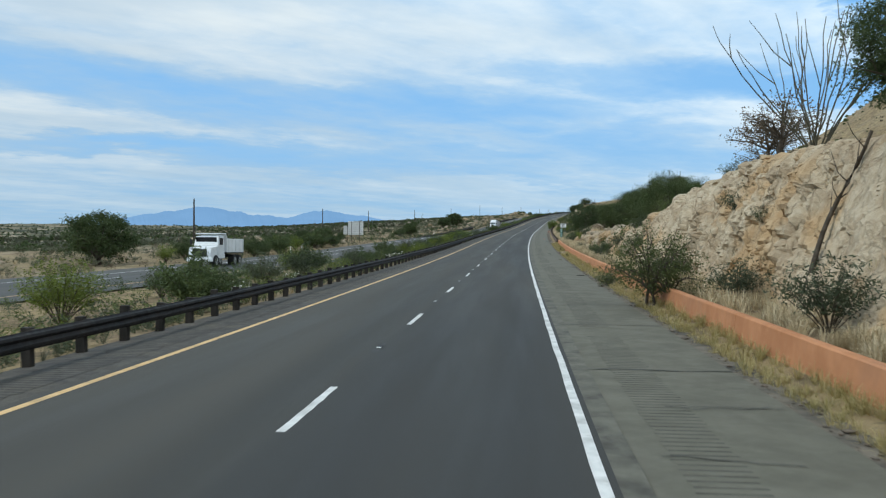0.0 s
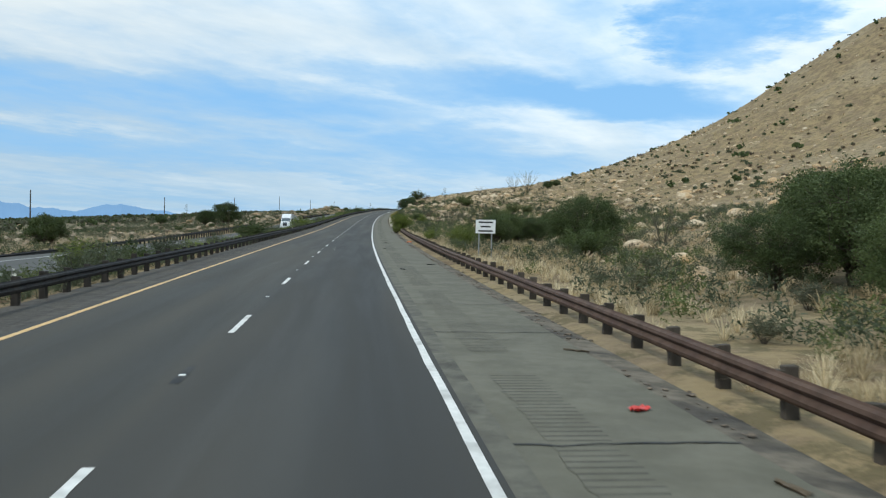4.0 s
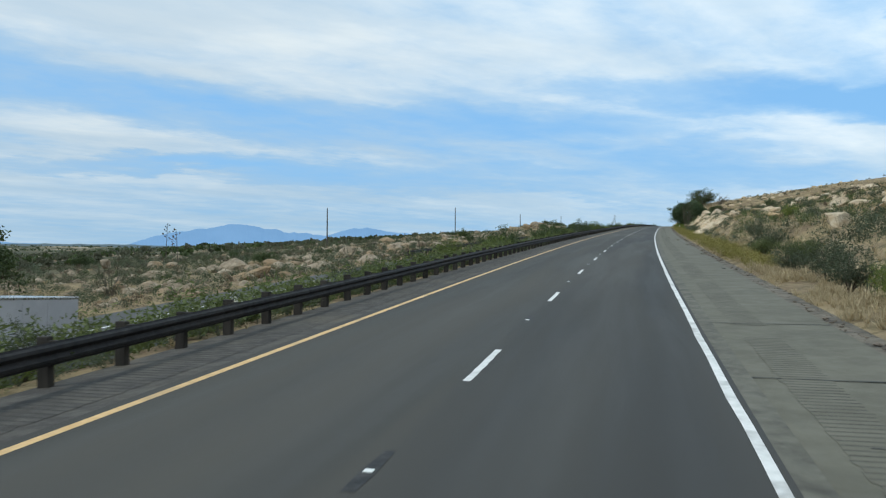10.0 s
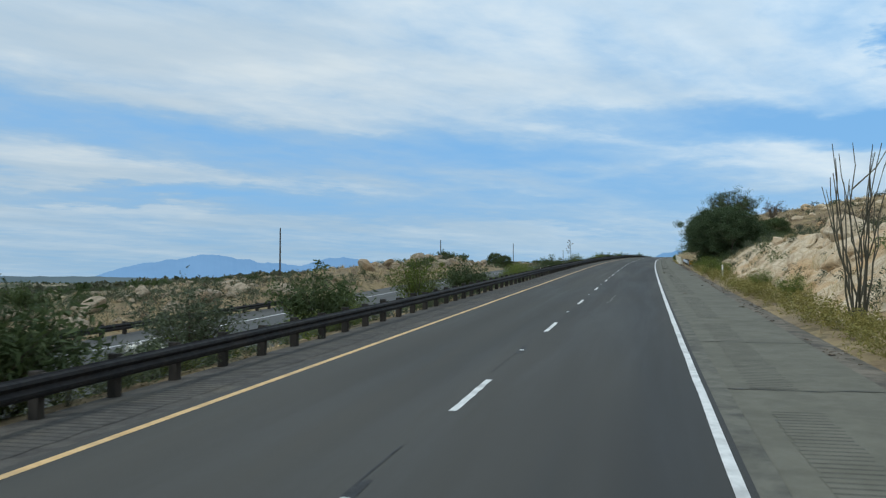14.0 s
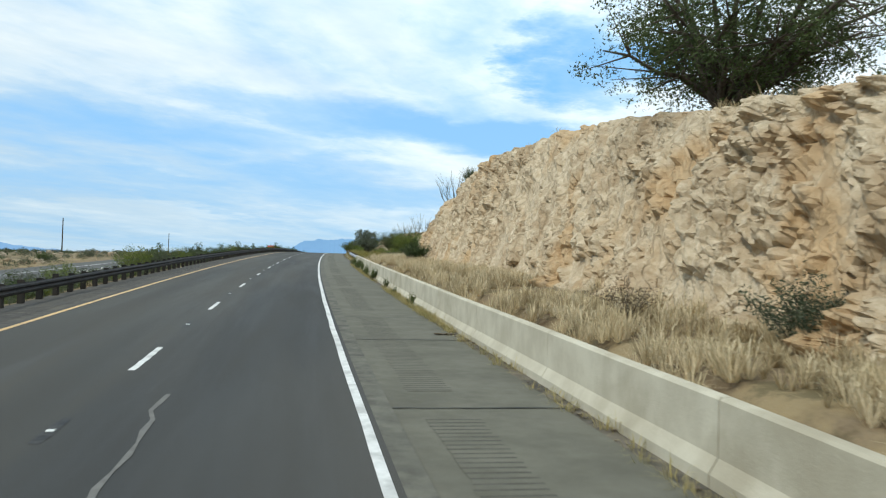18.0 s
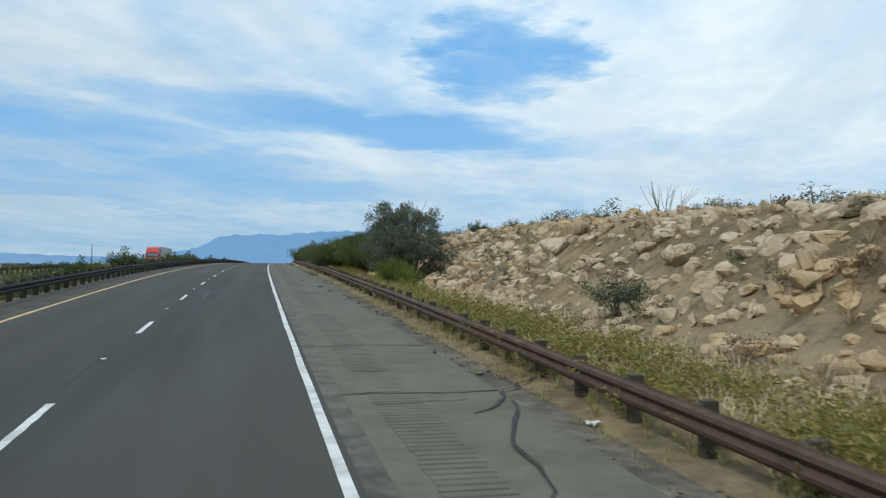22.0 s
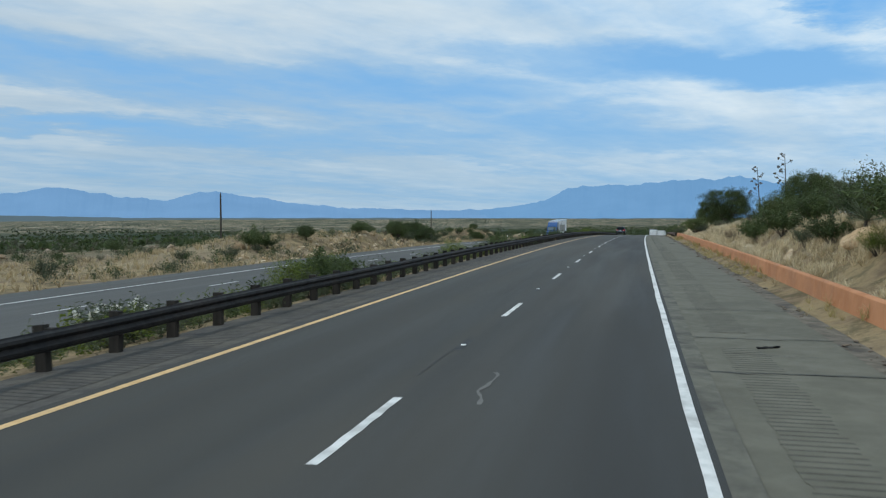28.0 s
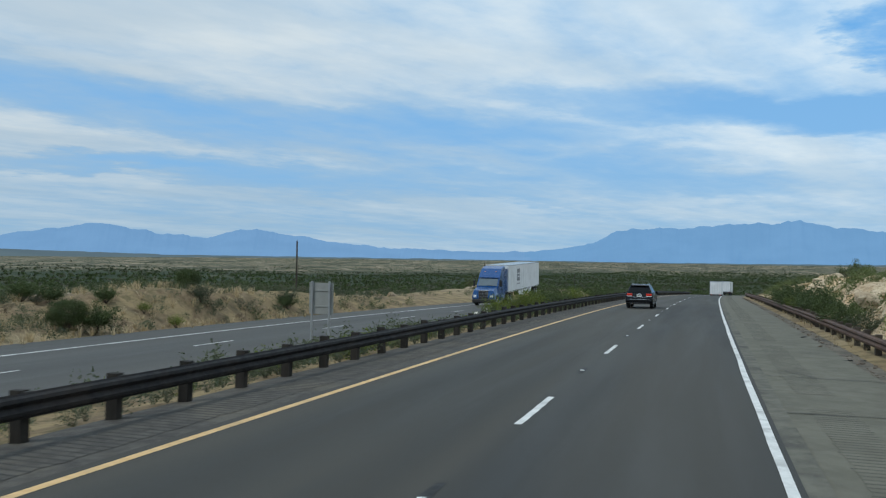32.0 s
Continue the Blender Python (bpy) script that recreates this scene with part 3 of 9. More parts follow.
def ground(s, u):
    """Height of the natural ground above the road."""
    s, u = np.broadcast_arrays(np.asarray(s, float), np.asarray(u, float))
    rough = fbm(s * 0.11, u * 0.11, 3) * 0.9
    # right
    foot, wide, top = np.interp(s, FOOT_S, FOOT_U), np.interp(s, STEEP_S, STEEP_W), np.interp(s, CUT_S, CUT_H)
    k = np.clip((u - foot) / wide, 0, 1)
    k = k * k * (3 - 2 * k)
    rise = np.maximum(u - foot - wide - 3, 0)
    gentle = np.interp(s, [190, 250, 380, 440], [0, 1, 1, 0])
    hill = np.interp(s, HILL_S, HILL_K) * rise * (1 - gentle + gentle * 1.15 * rise / (rise + 26))
    cap = 95.0
    hill = cap * (1 - np.exp(-hill / cap))
    hill = hill + 42 * np.exp(-((s - 415) / 110) ** 2 - ((u - 200) / 62) ** 2)
    hill = hill + fbm(s * 0.018, u * 0.018, 9) * np.clip(u - 20, 0, 120) * 0.09
    far = np.clip((u - 300) / 900, 0, 1)
    bench = np.interp(s, BENCH_S, BENCH_H) * np.clip((u - 7.6) / 0.6, 0, 1) * (0.8 + 0.2 * np.clip((u - 8) / 3, 0, 1))
    right = top * k + bench + hill * (1 - far) + rough * np.clip((u - 7.5) / 8, 0.02, 1) - 0.03
    # a rock ledge close behind the rail
    q = np.clip((u - 9.0) / 1.9, 0, 1)
    right = np.maximum(right, np.interp(s, [775, 780, 793, 799], [0, 1, 1, 0]) * (1.85 * q * q * (3 - 2 * q) + 0.22 * np.clip(u - 11, 0, 6)))
    # left
    oe, oz = opp_edge(s), opp_z(s)
    a = np.clip((-u - 6.2) / 2.5, 0, 1)
    left = -0.06 - 0.5 * a + rough * 0.25 * a
    left = np.where(u < oe + 10.5, oz - 0.12, np.where(u < oe + 12.5, oz - 0.12 + (u - oe - 10.5) / 2.0 * (left - oz + 0.12), left))
    out = np.maximum(oe - 4.2 - u, 0)
    knoll = np.interp(s, [470, 530, 575, 602, 626, 1060, 1100, 1150, 1250], [0.0, 1.6, 2.2, 2.7, 0, 0, 1.6, 1.6, 0]) * np.exp(-((out - 7) / 7) ** 2)
    knoll = knoll + np.interp(s, [925, 940, 962, 972, 988, 1012, 1030, 1055, 1080], [0.0, 1.4, 1.8, 1.4, 0.7, 1.3, 2.0, 1.6, 0.0]) * (0.65 + 0.6 * vnoise(s * 0.11, out * 0.15, 4)) * np.clip((out - 0.6) / (np.interp(s, [970, 990, 1018, 1030], [1.8, 6.5, 6.5, 2.0]) + 2.0 * vnoise(s * 0.06, 0 * s, 6)), 0, 1) * np.clip((18 - out) / 8, 0, 1)
    beyond = oz - 0.2 + knoll + rough * np.clip(out / 6, 0, 1.3) + fbm(s * 0.02, u * 0.02, 5) * np.clip(out, 0, 60) * 0.06
    beyond = beyond - np.interp(s, [0, 250, 400, 560, 700, 1000], [0.012, 0.012, 0.035, 0.03, 0.02, 0.02]) * out
    left = np.where(out > 0, beyond, left)
    z = np.where(u > 0, right, left)
    z = np.where((u > -6.2) & (u < 7.6), -0.16, z)
    # far off the land falls to a broad plain
    w = np.where(u < 0, np.clip((np.abs(u) - 60) / 340, 0, 1), np.clip((np.abs(u) - 300) / 900, 0, 1))
    ahead = np.clip((s - 1500) / 1500, 0, 1)
    w = np.maximum(w, ahead)
    plain_z = np.interp(s, [-700, 0, 600, 1000, 1500, 2000, 2800, 5000], [-10, -6, 7, 19, 15, 7, 8, 34]) + np.interp(np.abs(u), [100, 400, 1500, 4600], [-2, -4, -1, 13])
    plain_z = plain_z + fbm(s * 0.004, u * 0.004, 11) * 6 + fbm(s * 0.013, u * 0.013, 12) * 3.2
    return z * (1 - w) + (plain_z - road_z(s)) * w


def ground_z(s, u):
    return float(ground(s, u))


# ---- building helpers ----
def mesh_np(name, V, F, material, smooth_shade=False):
    me = bpy.data.meshes.new(name)
    V, F = np.asarray(V, np.float32), np.asarray(F, np.int32)
    k = F.shape[1]
    me.vertices.add(len(V))
    me.vertices.foreach_set("co", V.ravel())
    me.loops.add(F.size)
    me.loops.foreach_set("vertex_index", F.ravel())
    me.polygons.add(len(F))
    me.polygons.foreach_set("loop_start", np.arange(0, F.size, k, dtype=np.int32))
    me.polygons.foreach_set("use_smooth", np.full(len(F), smooth_shade))
    me.update(calc_edges=True)
    me.materials.append(material)
    return me


def part(name, bm, material, parent=None, label="", smooth_shade=False):
    me = bpy.data.meshes.new(name)
    bm.to_mesh(me)
    bm.free()
    if smooth_shade:
        for p in me.polygons:
            p.use_smooth = True
    me.materials.append(material)
    ob = new(name, me)
    if parent:
        ob.parent = parent
    return tagged(ob, label)


def part_np(name, V, F, material, parent=None, label="", smooth_shade=False):
    ob = new(name, mesh_np(name, V, F, material, smooth_shade))
    if parent:
        ob.parent = parent
    return tagged(ob, label)


def box(bm, size, loc=(0, 0, 0), bevel=0.0, turn=None):
    m = Matrix.Translation(loc)
    if turn:
        m = m @ Euler([radians(a) for a in turn]).to_matrix().to_4x4()
    r = bmesh.ops.create_cube(bm, size=1.0, matrix=m @ Matrix.Diagonal((*size, 1)))
    if bevel:
        es = list({e for v in r["verts"] for e in v.link_edges})
        bmesh.ops.bevel(bm, geom=es, offset=bevel, segments=1, affect="EDGES")
    return bm


def boxed(size, loc=(0, 0, 0), bevel=0.0, turn=None):
    return box(bmesh.new(), size, loc, bevel, turn)


def tube_np(points, radii, sides=6):
    """A tapered tube along points: vertices and quads."""
    P, R = np.asarray(points, float), np.asarray(radii, float)
    n = len(P)
    d = np.gradient(P, axis=0)
    d /= np.linalg.norm(d, axis=1)[:, None] + 1e-9
    ref = np.where(np.abs(d[:, 2:3]) > 0.9, np.array([[1.0, 0, 0]]), np.array([[0, 0, 1.0]]))
    a = np.cross(d, ref)
    a /= np.linalg.norm(a, axis=1)[:, None] + 1e-9
    b = np.cross(d, a)
    th = np.arange(sides) * 2 * math.pi / sides
    V = P[:, None] + R[:, None, None] * (np.cos(th)[None, :, None] * a[:, None] + np.sin(th)[None, :, None] * b[:, None])
    F = []
    for i in range(n - 1):
        for j in range(sides):
            k = (j + 1) % sides
            F.append((i * sides + j, i * sides + k, (i + 1) * sides + k, (i + 1) * sides + j))
    return V.reshape(-1, 3), np.array(F)


def join_np(parts):
    Vs, Fs, o = [], [], 0
    for V, F in parts:
        Vs.append(V)
        Fs.append(F + o)
        o += len(V)
    return np.concatenate(Vs), np.concatenate(Fs)


def strip(name, s0, s1, us, zs, material, parent=None, step=4.0, uv=False):
    """A ribbon that follows the road: offsets us (numbers or functions of s) with heights zs."""
    s = np.linspace(s0, s1, max(2, int((s1 - s0) / step) + 1))
    cols = [at(s, u(s) if callable(u) else u, z(s) if callable(z) else z) for u, z in zip(us, zs)]
    V = np.stack(cols, 1)
    n, k = V.shape[:2]
    i, j = np.meshgrid(np.arange(n - 1), np.arange(k - 1), indexing="ij")
    a = (i * k + j).ravel()
    F = np.stack([a, a + 1, a + k + 1, a + k], 1)
    me = mesh_np(name, V.reshape(-1, 3), F, material)
    if uv:
        uu = np.stack([np.broadcast_to(np.asarray(u(s) if callable(u) else u, float), s.shape) for u in us], 1)
        UV = np.stack([uu, np.repeat(s[:, None], k, 1)], -1).reshape(-1, 2)
        layer = me.uv_layers.new(name="along")
        layer.data.foreach_set("uv", UV[F.ravel()].astype(np.float32).ravel())
    ob = new(name, me)
    if parent:
        ob.parent = parent
    return ob


# ---- ground ----
def make_ground():
    s = np.concatenate([-np.geomspace(700, 40, 14), np.arange(-30, 1130, 2.5), 1130 + np.cumsum(np.geomspace(3, 220, 62))])
    s = s[s < 5150]
    neg = np.concatenate([-np.geomspace(4700, 62, 40), np.arange(-60, -36, 2.0), np.arange(-36, -6, 1.0)])
    pos = np.concatenate([np.arange(7, 20, 0.75), np.arange(20, 46, 2.0), np.geomspace(47, 2600, 44)])
    u = np.concatenate([neg, [-6.0, -5.5, 0.0, 6.3, 6.9], pos])
    S, U = np.meshgrid(s, u, indexing="ij")
    Z = ground(S, U)
    V = at(S, U, Z)
    n, k = S.shape
    i, j = np.meshgrid(np.arange(n - 1), np.arange(k - 1), indexing="ij")
    a = (i * k + j).ravel()
    F = np.stack([a, a + 1, a + k + 1, a + k], 1)
    me = mesh_np("ground", V.reshape(-1, 3), F, GROUND, True)
    scrub = np.clip((np.abs(U) - 28) / 90, 0, 1) * np.where(U > 0, np.clip((U - 250) / 300, 0, 1), 1)
    scrub = np.maximum(scrub, np.clip((S - 1250) / 250, 0, 1))
    at_ = me.attributes.new("scrub", "FLOAT", "POINT")
    at_.data.foreach_set("value", scrub.astype(np.float32).ravel())
    val = np.clip((S - 1180) / 120, 0, 1) * np.clip((3000 - S) / 600, 0, 1) * np.clip((700 - np.abs(U + 100)) / 300, 0, 1)
    at2 = me.attributes.new("valley", "FLOAT", "POINT")
    at2.data.foreach_set("value", val.astype(np.float32).ravel())
    return tagged(new("ground", me), "stony tan desert ground with dry grass and scrub", "ground", kind="structure")


make_ground()

W_R, W_Y = 3.75, -4.03
S0, S1 = -60.0, 1480.0
road = tagged(strip("road", S0, S1, [-4.3, -2.0, 0.0, 2.0, 4.2], [0.0] * 5, ASPHALT, uv=True), "worn grey asphalt highway carriageway with two lanes", "road", kind="structure")
left_shoulder = tagged(strip("shoulder_left", S0, S1, [-6.3, -5.6, -4.296], [-0.07, -0.012, -0.004], SHOULDER_ASPHALT),
                       "narrow rough asphalt shoulder beside the median guardrail", "shoulder", kind="structure")
tagged(strip("road_opposite", S0, S1, [lambda s: opp_edge(s) - 3.4, lambda s: opp_edge(s) - 0.2, lambda s: opp_edge(s) + 3.7, lambda s: opp_edge(s) + 7.6, lambda s: opp_edge(s) + 9.4],
                   [lambda s: opp_z(s) - 0.05, opp_z, lambda s: opp_z(s) + 0.02, opp_z, lambda s: opp_z(s) - 0.03], ASPHALT_OPP, uv=True),
             "pale asphalt carriageway of the opposite direction beyond the median", "road", kind="structure")


# ---- lane markings ----
def line(name, u, w, material, label, s0=S0, s1=S1, z=0.004, jag=0.0):
    s = np.arange(s0, s1, 1.5)
    uc = u(s) if callable(u) else np.full_like(s, u)
    zc = z(s) if callable(z) else np.full_like(s, z)
    wob = (vnoise(s * 0.7, s * 0 + 3.3) - 0.5) * jag
    V = np.stack([at(s, uc - w / 2 + wob, zc), at(s, uc + w / 2 + wob * 0.4, zc)], 1).reshape(-1, 3)
    a = np.arange(len(s) - 1) * 2
    return tagged(part_np(name, V, np.stack([a, a + 1, a + 3, a + 2], 1), material), label, "road marking", kind="structure")


line("edge_line", W_R, 0.135, WHITE_PAINT, "solid white edge line, chipped along the seam", jag=0.045)
line("yellow_line", W_Y, 0.15, YELLOW_PAINT, "solid faded yellow line on the median side")
line("edge_line", opp_edge, 0.16, WHITE_PAINT, "solid white edge line of the opposite carriageway", z=lambda s: opp_z(s) + 0.006)
line("yellow_line", lambda s: opp_edge(s) + 7.5, 0.14, YELLOW_PAINT, "solid yellow line of the opposite carriageway", z=lambda s: opp_z(s) + 0.012)


def dash_mesh(w, l):
    n = 10
    y = np.linspace(0, l, n)
    rng = np.random.default_rng(5)
    e = rng.normal(0, 0.006, (n, 2))
    V = np.concatenate([np.stack([-w / 2 + e[:, 0], y, y * 0], 1), np.stack([w / 2 + e[:, 1], y, y * 0], 1)])
    i = np.arange(n - 1)
    return mesh_np("lane_dash", V, np.stack([i, i + n, i + n + 1, i + 1], 1), WHITE_PAINT)


DASH, DASH_OPP = dash_mesh(0.125, 3.05), dash_mesh(0.12, 3.05)
PHASE = -0.697
for i in range(-3, 118):
    ob = new("lane_dash", DASH)
    ob.matrix_world = station(i * 12.192 + PHASE, 0.0, 0.005)
    tagged(ob, "short white dash of the broken lane line", "road marking", "dashes of the broken lane line", "structure")
for i in range(-3, 105):
    s = i * 12.192 + 4.0
    ob = new("lane_dash", DASH_OPP)
    ob.matrix_world = station(s, float(opp_edge(s)) + 3.7, float(opp_z(s)) + 0.028)
    tagged(ob, "white dash of the opposite carriageway's lane line", "road marking", "dashes of the opposite lane line", "structure")


# ---- the concrete shoulder: slabs, sealed joints and grooves ----
shoulder = tagged(new("shoulder_right"), "grey-green concrete shoulder of cracked slabs with rumble grooves", "shoulder", kind="structure")
slab_me = bpy.data.meshes.new("slab")
bm = boxed((2.62, 1.0, 0.2), (0, 0, -0.1), 0.003)
bm.to_mesh(slab_me)
bm.free()
slab_me.materials.append(CONCRETE)
rng = np.random.default_rng(11)
# stations of the transverse cracks that cut the shoulder into lengths
SEEN = [50.7, 57.3, 84.9, 90.6, 100.1, 118.9, 126.9, 254.8, 259.0, 288.4, 297.4, 320.4, 330.9, 392.9, 445.2, 450.8, 458.7, 469.3, 537.0, 554.2, 593.5, 607.5, 625.8, 631.7, 652.6, 654.8, 660.2, 680.7, 689.2, 742.5, 797.9,
        804.8, 883.1, 886.9, 892.0]
joints = [-42.0]
for g_ in SEEN + [1232.0]:
    while g_ - joints[-1] > 11.5:
        joints.append(joints[-1] + rng.uniform(5.0, 9.0))
    if g_ - joints[-1] > 1.5:
        joints.append(g_)
for a, b in zip(joints[:-1], joints[1:]):
    ob = new("slab", slab_me)
    ob.parent = shoulder
    ob.matrix_world = station((a + b) / 2, 5.50, -0.014, 0, 1) @ Matrix.Diagonal((1, b - a - 0.012, 1, 1))
strip("outer_slab", 1230, S1, [4.19, 6.8], [-0.014, -0.02], CONCRETE, shoulder)
# dark ravelled edge of asphalt outside the slabs
tagged(strip("shoulder_edge", S0, S1, [6.80, 7.3, 7.9], [-0.03, -0.05, -0.13], mat("gravelly_edge", (0.10, 0.088, 0.068), (0.20, 0.17, 0.13), 2.2, 0.95, bump=0.9, bump_scale=18, c3=(0.05, 0.045, 0.04), scale3=0.8, amt3=0.8)),
       "crumbling gravel edge of the shoulder", "shoulder", kind="structure")
tagged(strip("asphalt_seam", S0, S1, [3.9, 4.21], [0.002, 0.002], mat("ravelled_seam", (0.105, 0.10, 0.079), (0.15, 0.143, 0.113), 2.5, 0.9, bump=0.5, bump_scale=40, c3=(0.05, 0.047, 0.04), scale3=1.3, amt3=0.7)), "dark asphalt seam between lane and shoulder", "seam", kind="structure")


def crack_mesh(seed, length=2.72, width=0.026):
    r = np.random.default_rng(seed)
    n = 14
    x = np.linspace(-length / 2, length / 2, n)
    y = np.cumsum(r.normal(0, 0.035, n))
    y -= np.linspace(y[0], y[-1], n)
    w = width * r.uniform(0.5, 1.2, n)
    V = np.concatenate([np.stack([x, y - w, x * 0], 1), np.stack([x, y + w, x * 0], 1)])
    i = np.arange(n - 1)
    return mesh_np("sealed_joint", V, np.stack([i, i + 1, i + n + 1, i + n], 1), SEALANT)


CRACKS = [crack_mesh(k) for k in range(5)]
THIN = [crack_mesh(k + 9, 1.5, 0.012) for k in range(4)]
for k, s in enumerate(joints):
    ob = new("sealed_joint", CRACKS[k % 5])
    ob.parent = shoulder
    ob.matrix_world = station(s, 5.46, -0.003, rng.normal(-1.0, 1.2))
for k in range(95):
    s = rng.uniform(-10, 1100)
    ob = new("hairline_crack", THIN[k % 4])
    ob.parent = shoulder
    ob.matrix_world = station(s, rng.uniform(4.9, 6.2), 0.002, rng.choice([0, 8, -12, 75, 60, -70]) + rng.normal(0, 6))


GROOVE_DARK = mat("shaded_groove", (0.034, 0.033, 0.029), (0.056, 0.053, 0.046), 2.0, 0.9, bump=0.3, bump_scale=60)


def rumble(name, s0, s1, u0, u1, material, parent, pitch=0.30, lift=0.0, groove=None):
    """Milled grooves: rounded troughs between flat lands, across the shoulder."""
    n = int((s1 - s0) / pitch)
    k = np.arange(n)[:, None] * pitch + s0 + np.array([[0.0, 0.12, 0.165, 0.215]]) / 0.32 * pitch
    z = np.broadcast_to(np.array([[-0.008, -0.008, -0.0125, -0.008]]), k.shape) + lift
    sv, zv = k.ravel(), z.ravel()
    r = np.random.default_rng(int(s0) + 900)
    edge = np.repeat(r.normal(0, 0.02, (n, 2)), 4, 0)
    V = np.stack([at(sv, u0 + edge[:, 0], zv), at(sv, u1 + edge[:, 1], zv)], 1).reshape(-1, 3)
    q = np.arange(len(sv) - 1)
    a = q * 2
    ob = part_np(name, V, np.stack([a, a + 1, a + 3, a + 2], 1), material, parent)
    # trough faces get a darker colour: shade of the recess painted in, with dirt
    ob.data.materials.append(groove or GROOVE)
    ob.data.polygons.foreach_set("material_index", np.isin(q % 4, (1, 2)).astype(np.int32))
    return ob


for a, b in [(-20 + 14.64 * k, -20 + 14.64 * k + 12.6) for k in range(84)]:
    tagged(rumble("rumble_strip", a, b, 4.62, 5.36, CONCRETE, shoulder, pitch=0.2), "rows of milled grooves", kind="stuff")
for a, b in ((-20, 240), (243, 700), (703, 1230)):
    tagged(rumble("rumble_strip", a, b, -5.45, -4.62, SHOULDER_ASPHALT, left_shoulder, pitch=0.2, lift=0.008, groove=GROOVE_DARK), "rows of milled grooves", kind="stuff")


# ---- rails and barriers ----
W_PROFILE = [(h * 1.12, d) for h, d in ((-0.155, 0.0), (-0.13, 0.012), (-0.105, 0.07), (-0.06, 0.083), (-0.03, 0.05), (0.0, 0.012), (0.03, 0.05), (0.06, 0.083), (0.105, 0.07), (0.13, 0.012), (0.155, 0.0))]


def beam(name, s0, s1, u, z, side, material, parent, label="", z_in=None, wave=0.0):
    """A W-beam along the road; side +1 bulges to the right."""
    s = np.arange(s0, s1 + 0.01, 1.9)
    if s[-1] < s1:
        s = np.append(s, s1)
    zz = z + fbm(s * 0.09, s * 0 + 2, 4, 2) * wave
    V = np.stack([at(s, u + side * d, zz + h) for h, d in W_PROFILE], 1)
    n, k = V.shape[:2]
    i, j = np.meshgrid(np.arange(n - 1), np.arange(k - 1), indexing="ij")
    a = (i * k + j).ravel()
    F = np.stack([a, a + 1, a + k + 1, a + k], 1)
    return part_np(name, V.reshape(-1, 3), F, material, parent, label)


def shared(name, bm, material):
    me = bpy.data.meshes.new(name)
    bm.to_mesh(me)
    bm.free()
    me.materials.append(material)
    return me


POST = shared("post", boxed((0.2, 0.15, 1.2), (0, 0, -0.0), 0.012), POST_WOOD)
BLOCK = shared("block", boxed((0.15, 0.14, 0.34), (0, 0, 0), 0.01), POST_WOOD)
PALE_POST = shared("post", boxed((0.2, 0.15, 1.2), (0, 0, -0.0), 0.012), POST_PALE)
PALE_BLOCK = shared("block", boxed((0.15, 0.14, 0.34), (0, 0, 0), 0.01), POST_PALE)


def guardrail(name, s0, s1, u, side, material, label, top=0.62, pitch=1.905, seed=1, limit=300, slump=0.0, group="", extra=None):
    """Steel W-beam on timber posts with blocks. side: the way its face looks, +1 to the right."""
    g = tagged(new(name), label, "guardrail", group)
    g.matrix_world = Matrix.Translation(at(s0, u, 0).tolist())
    inv = g.matrix_world.inverted()
    zc = top - 0.16
    b = beam("beam", s0, s1, u, zc, side, material, None, wave=slump)
    b.parent = g
    b.matrix_parent_inverse = inv
    r = np.random.default_rng(seed)
    n = 0
    rest = []
    s = s0 + 0.4
    while s < s1:
        lean = r.normal(0, 1.6)
        m = station(s, u - side * 0.23, top - 0.54 + r.normal(0.0, 0.025), r.normal(0, 3), 1, False) @ Matrix.Rotation(radians(lean), 4, "Y")
        mb = station(s, u - side * 0.075, zc, r.normal(0, 2), 1, False)
        if n < limit:
            dark = material is RAIL_DARK
            for nm, me, mm in (("post", POST if dark else PALE_POST, m), ("block", BLOCK if dark else PALE_BLOCK, mb)):
                o = new(nm, me)
                o.parent = g
                o.matrix_parent_inverse = inv
                o.matrix_basis = mm
        else:
            rest.append((m, mb))
        n += 1
        s += pitch
    if rest:
        cube = np.array([(x, y, z) for x in (-1, 1) for y in (-1, 1) for z in (-1, 1)], float) * 0.5
        q = np.array([(0, 1, 3, 2), (4, 6, 7, 5), (0, 4, 5, 1), (2, 3, 7, 6), (0, 2, 6, 4), (1, 5, 7, 3)])
        ps = []
        for m, mb in rest:
            for mm, size in ((m, (0.2, 0.15, 1.2)), (mb, (0.15, 0.14, 0.34))):
                A = np.array(mm)
                ps.append(((cube * size) @ A[:3, :3].T + A[:3, 3], q))
        V, F = join_np(ps)
        o = part_np("post_run", V, F, POST_WOOD, g, "timber posts further along")
        o.matrix_parent_inverse = inv
        tagged(o, kind="stuff")
    return g


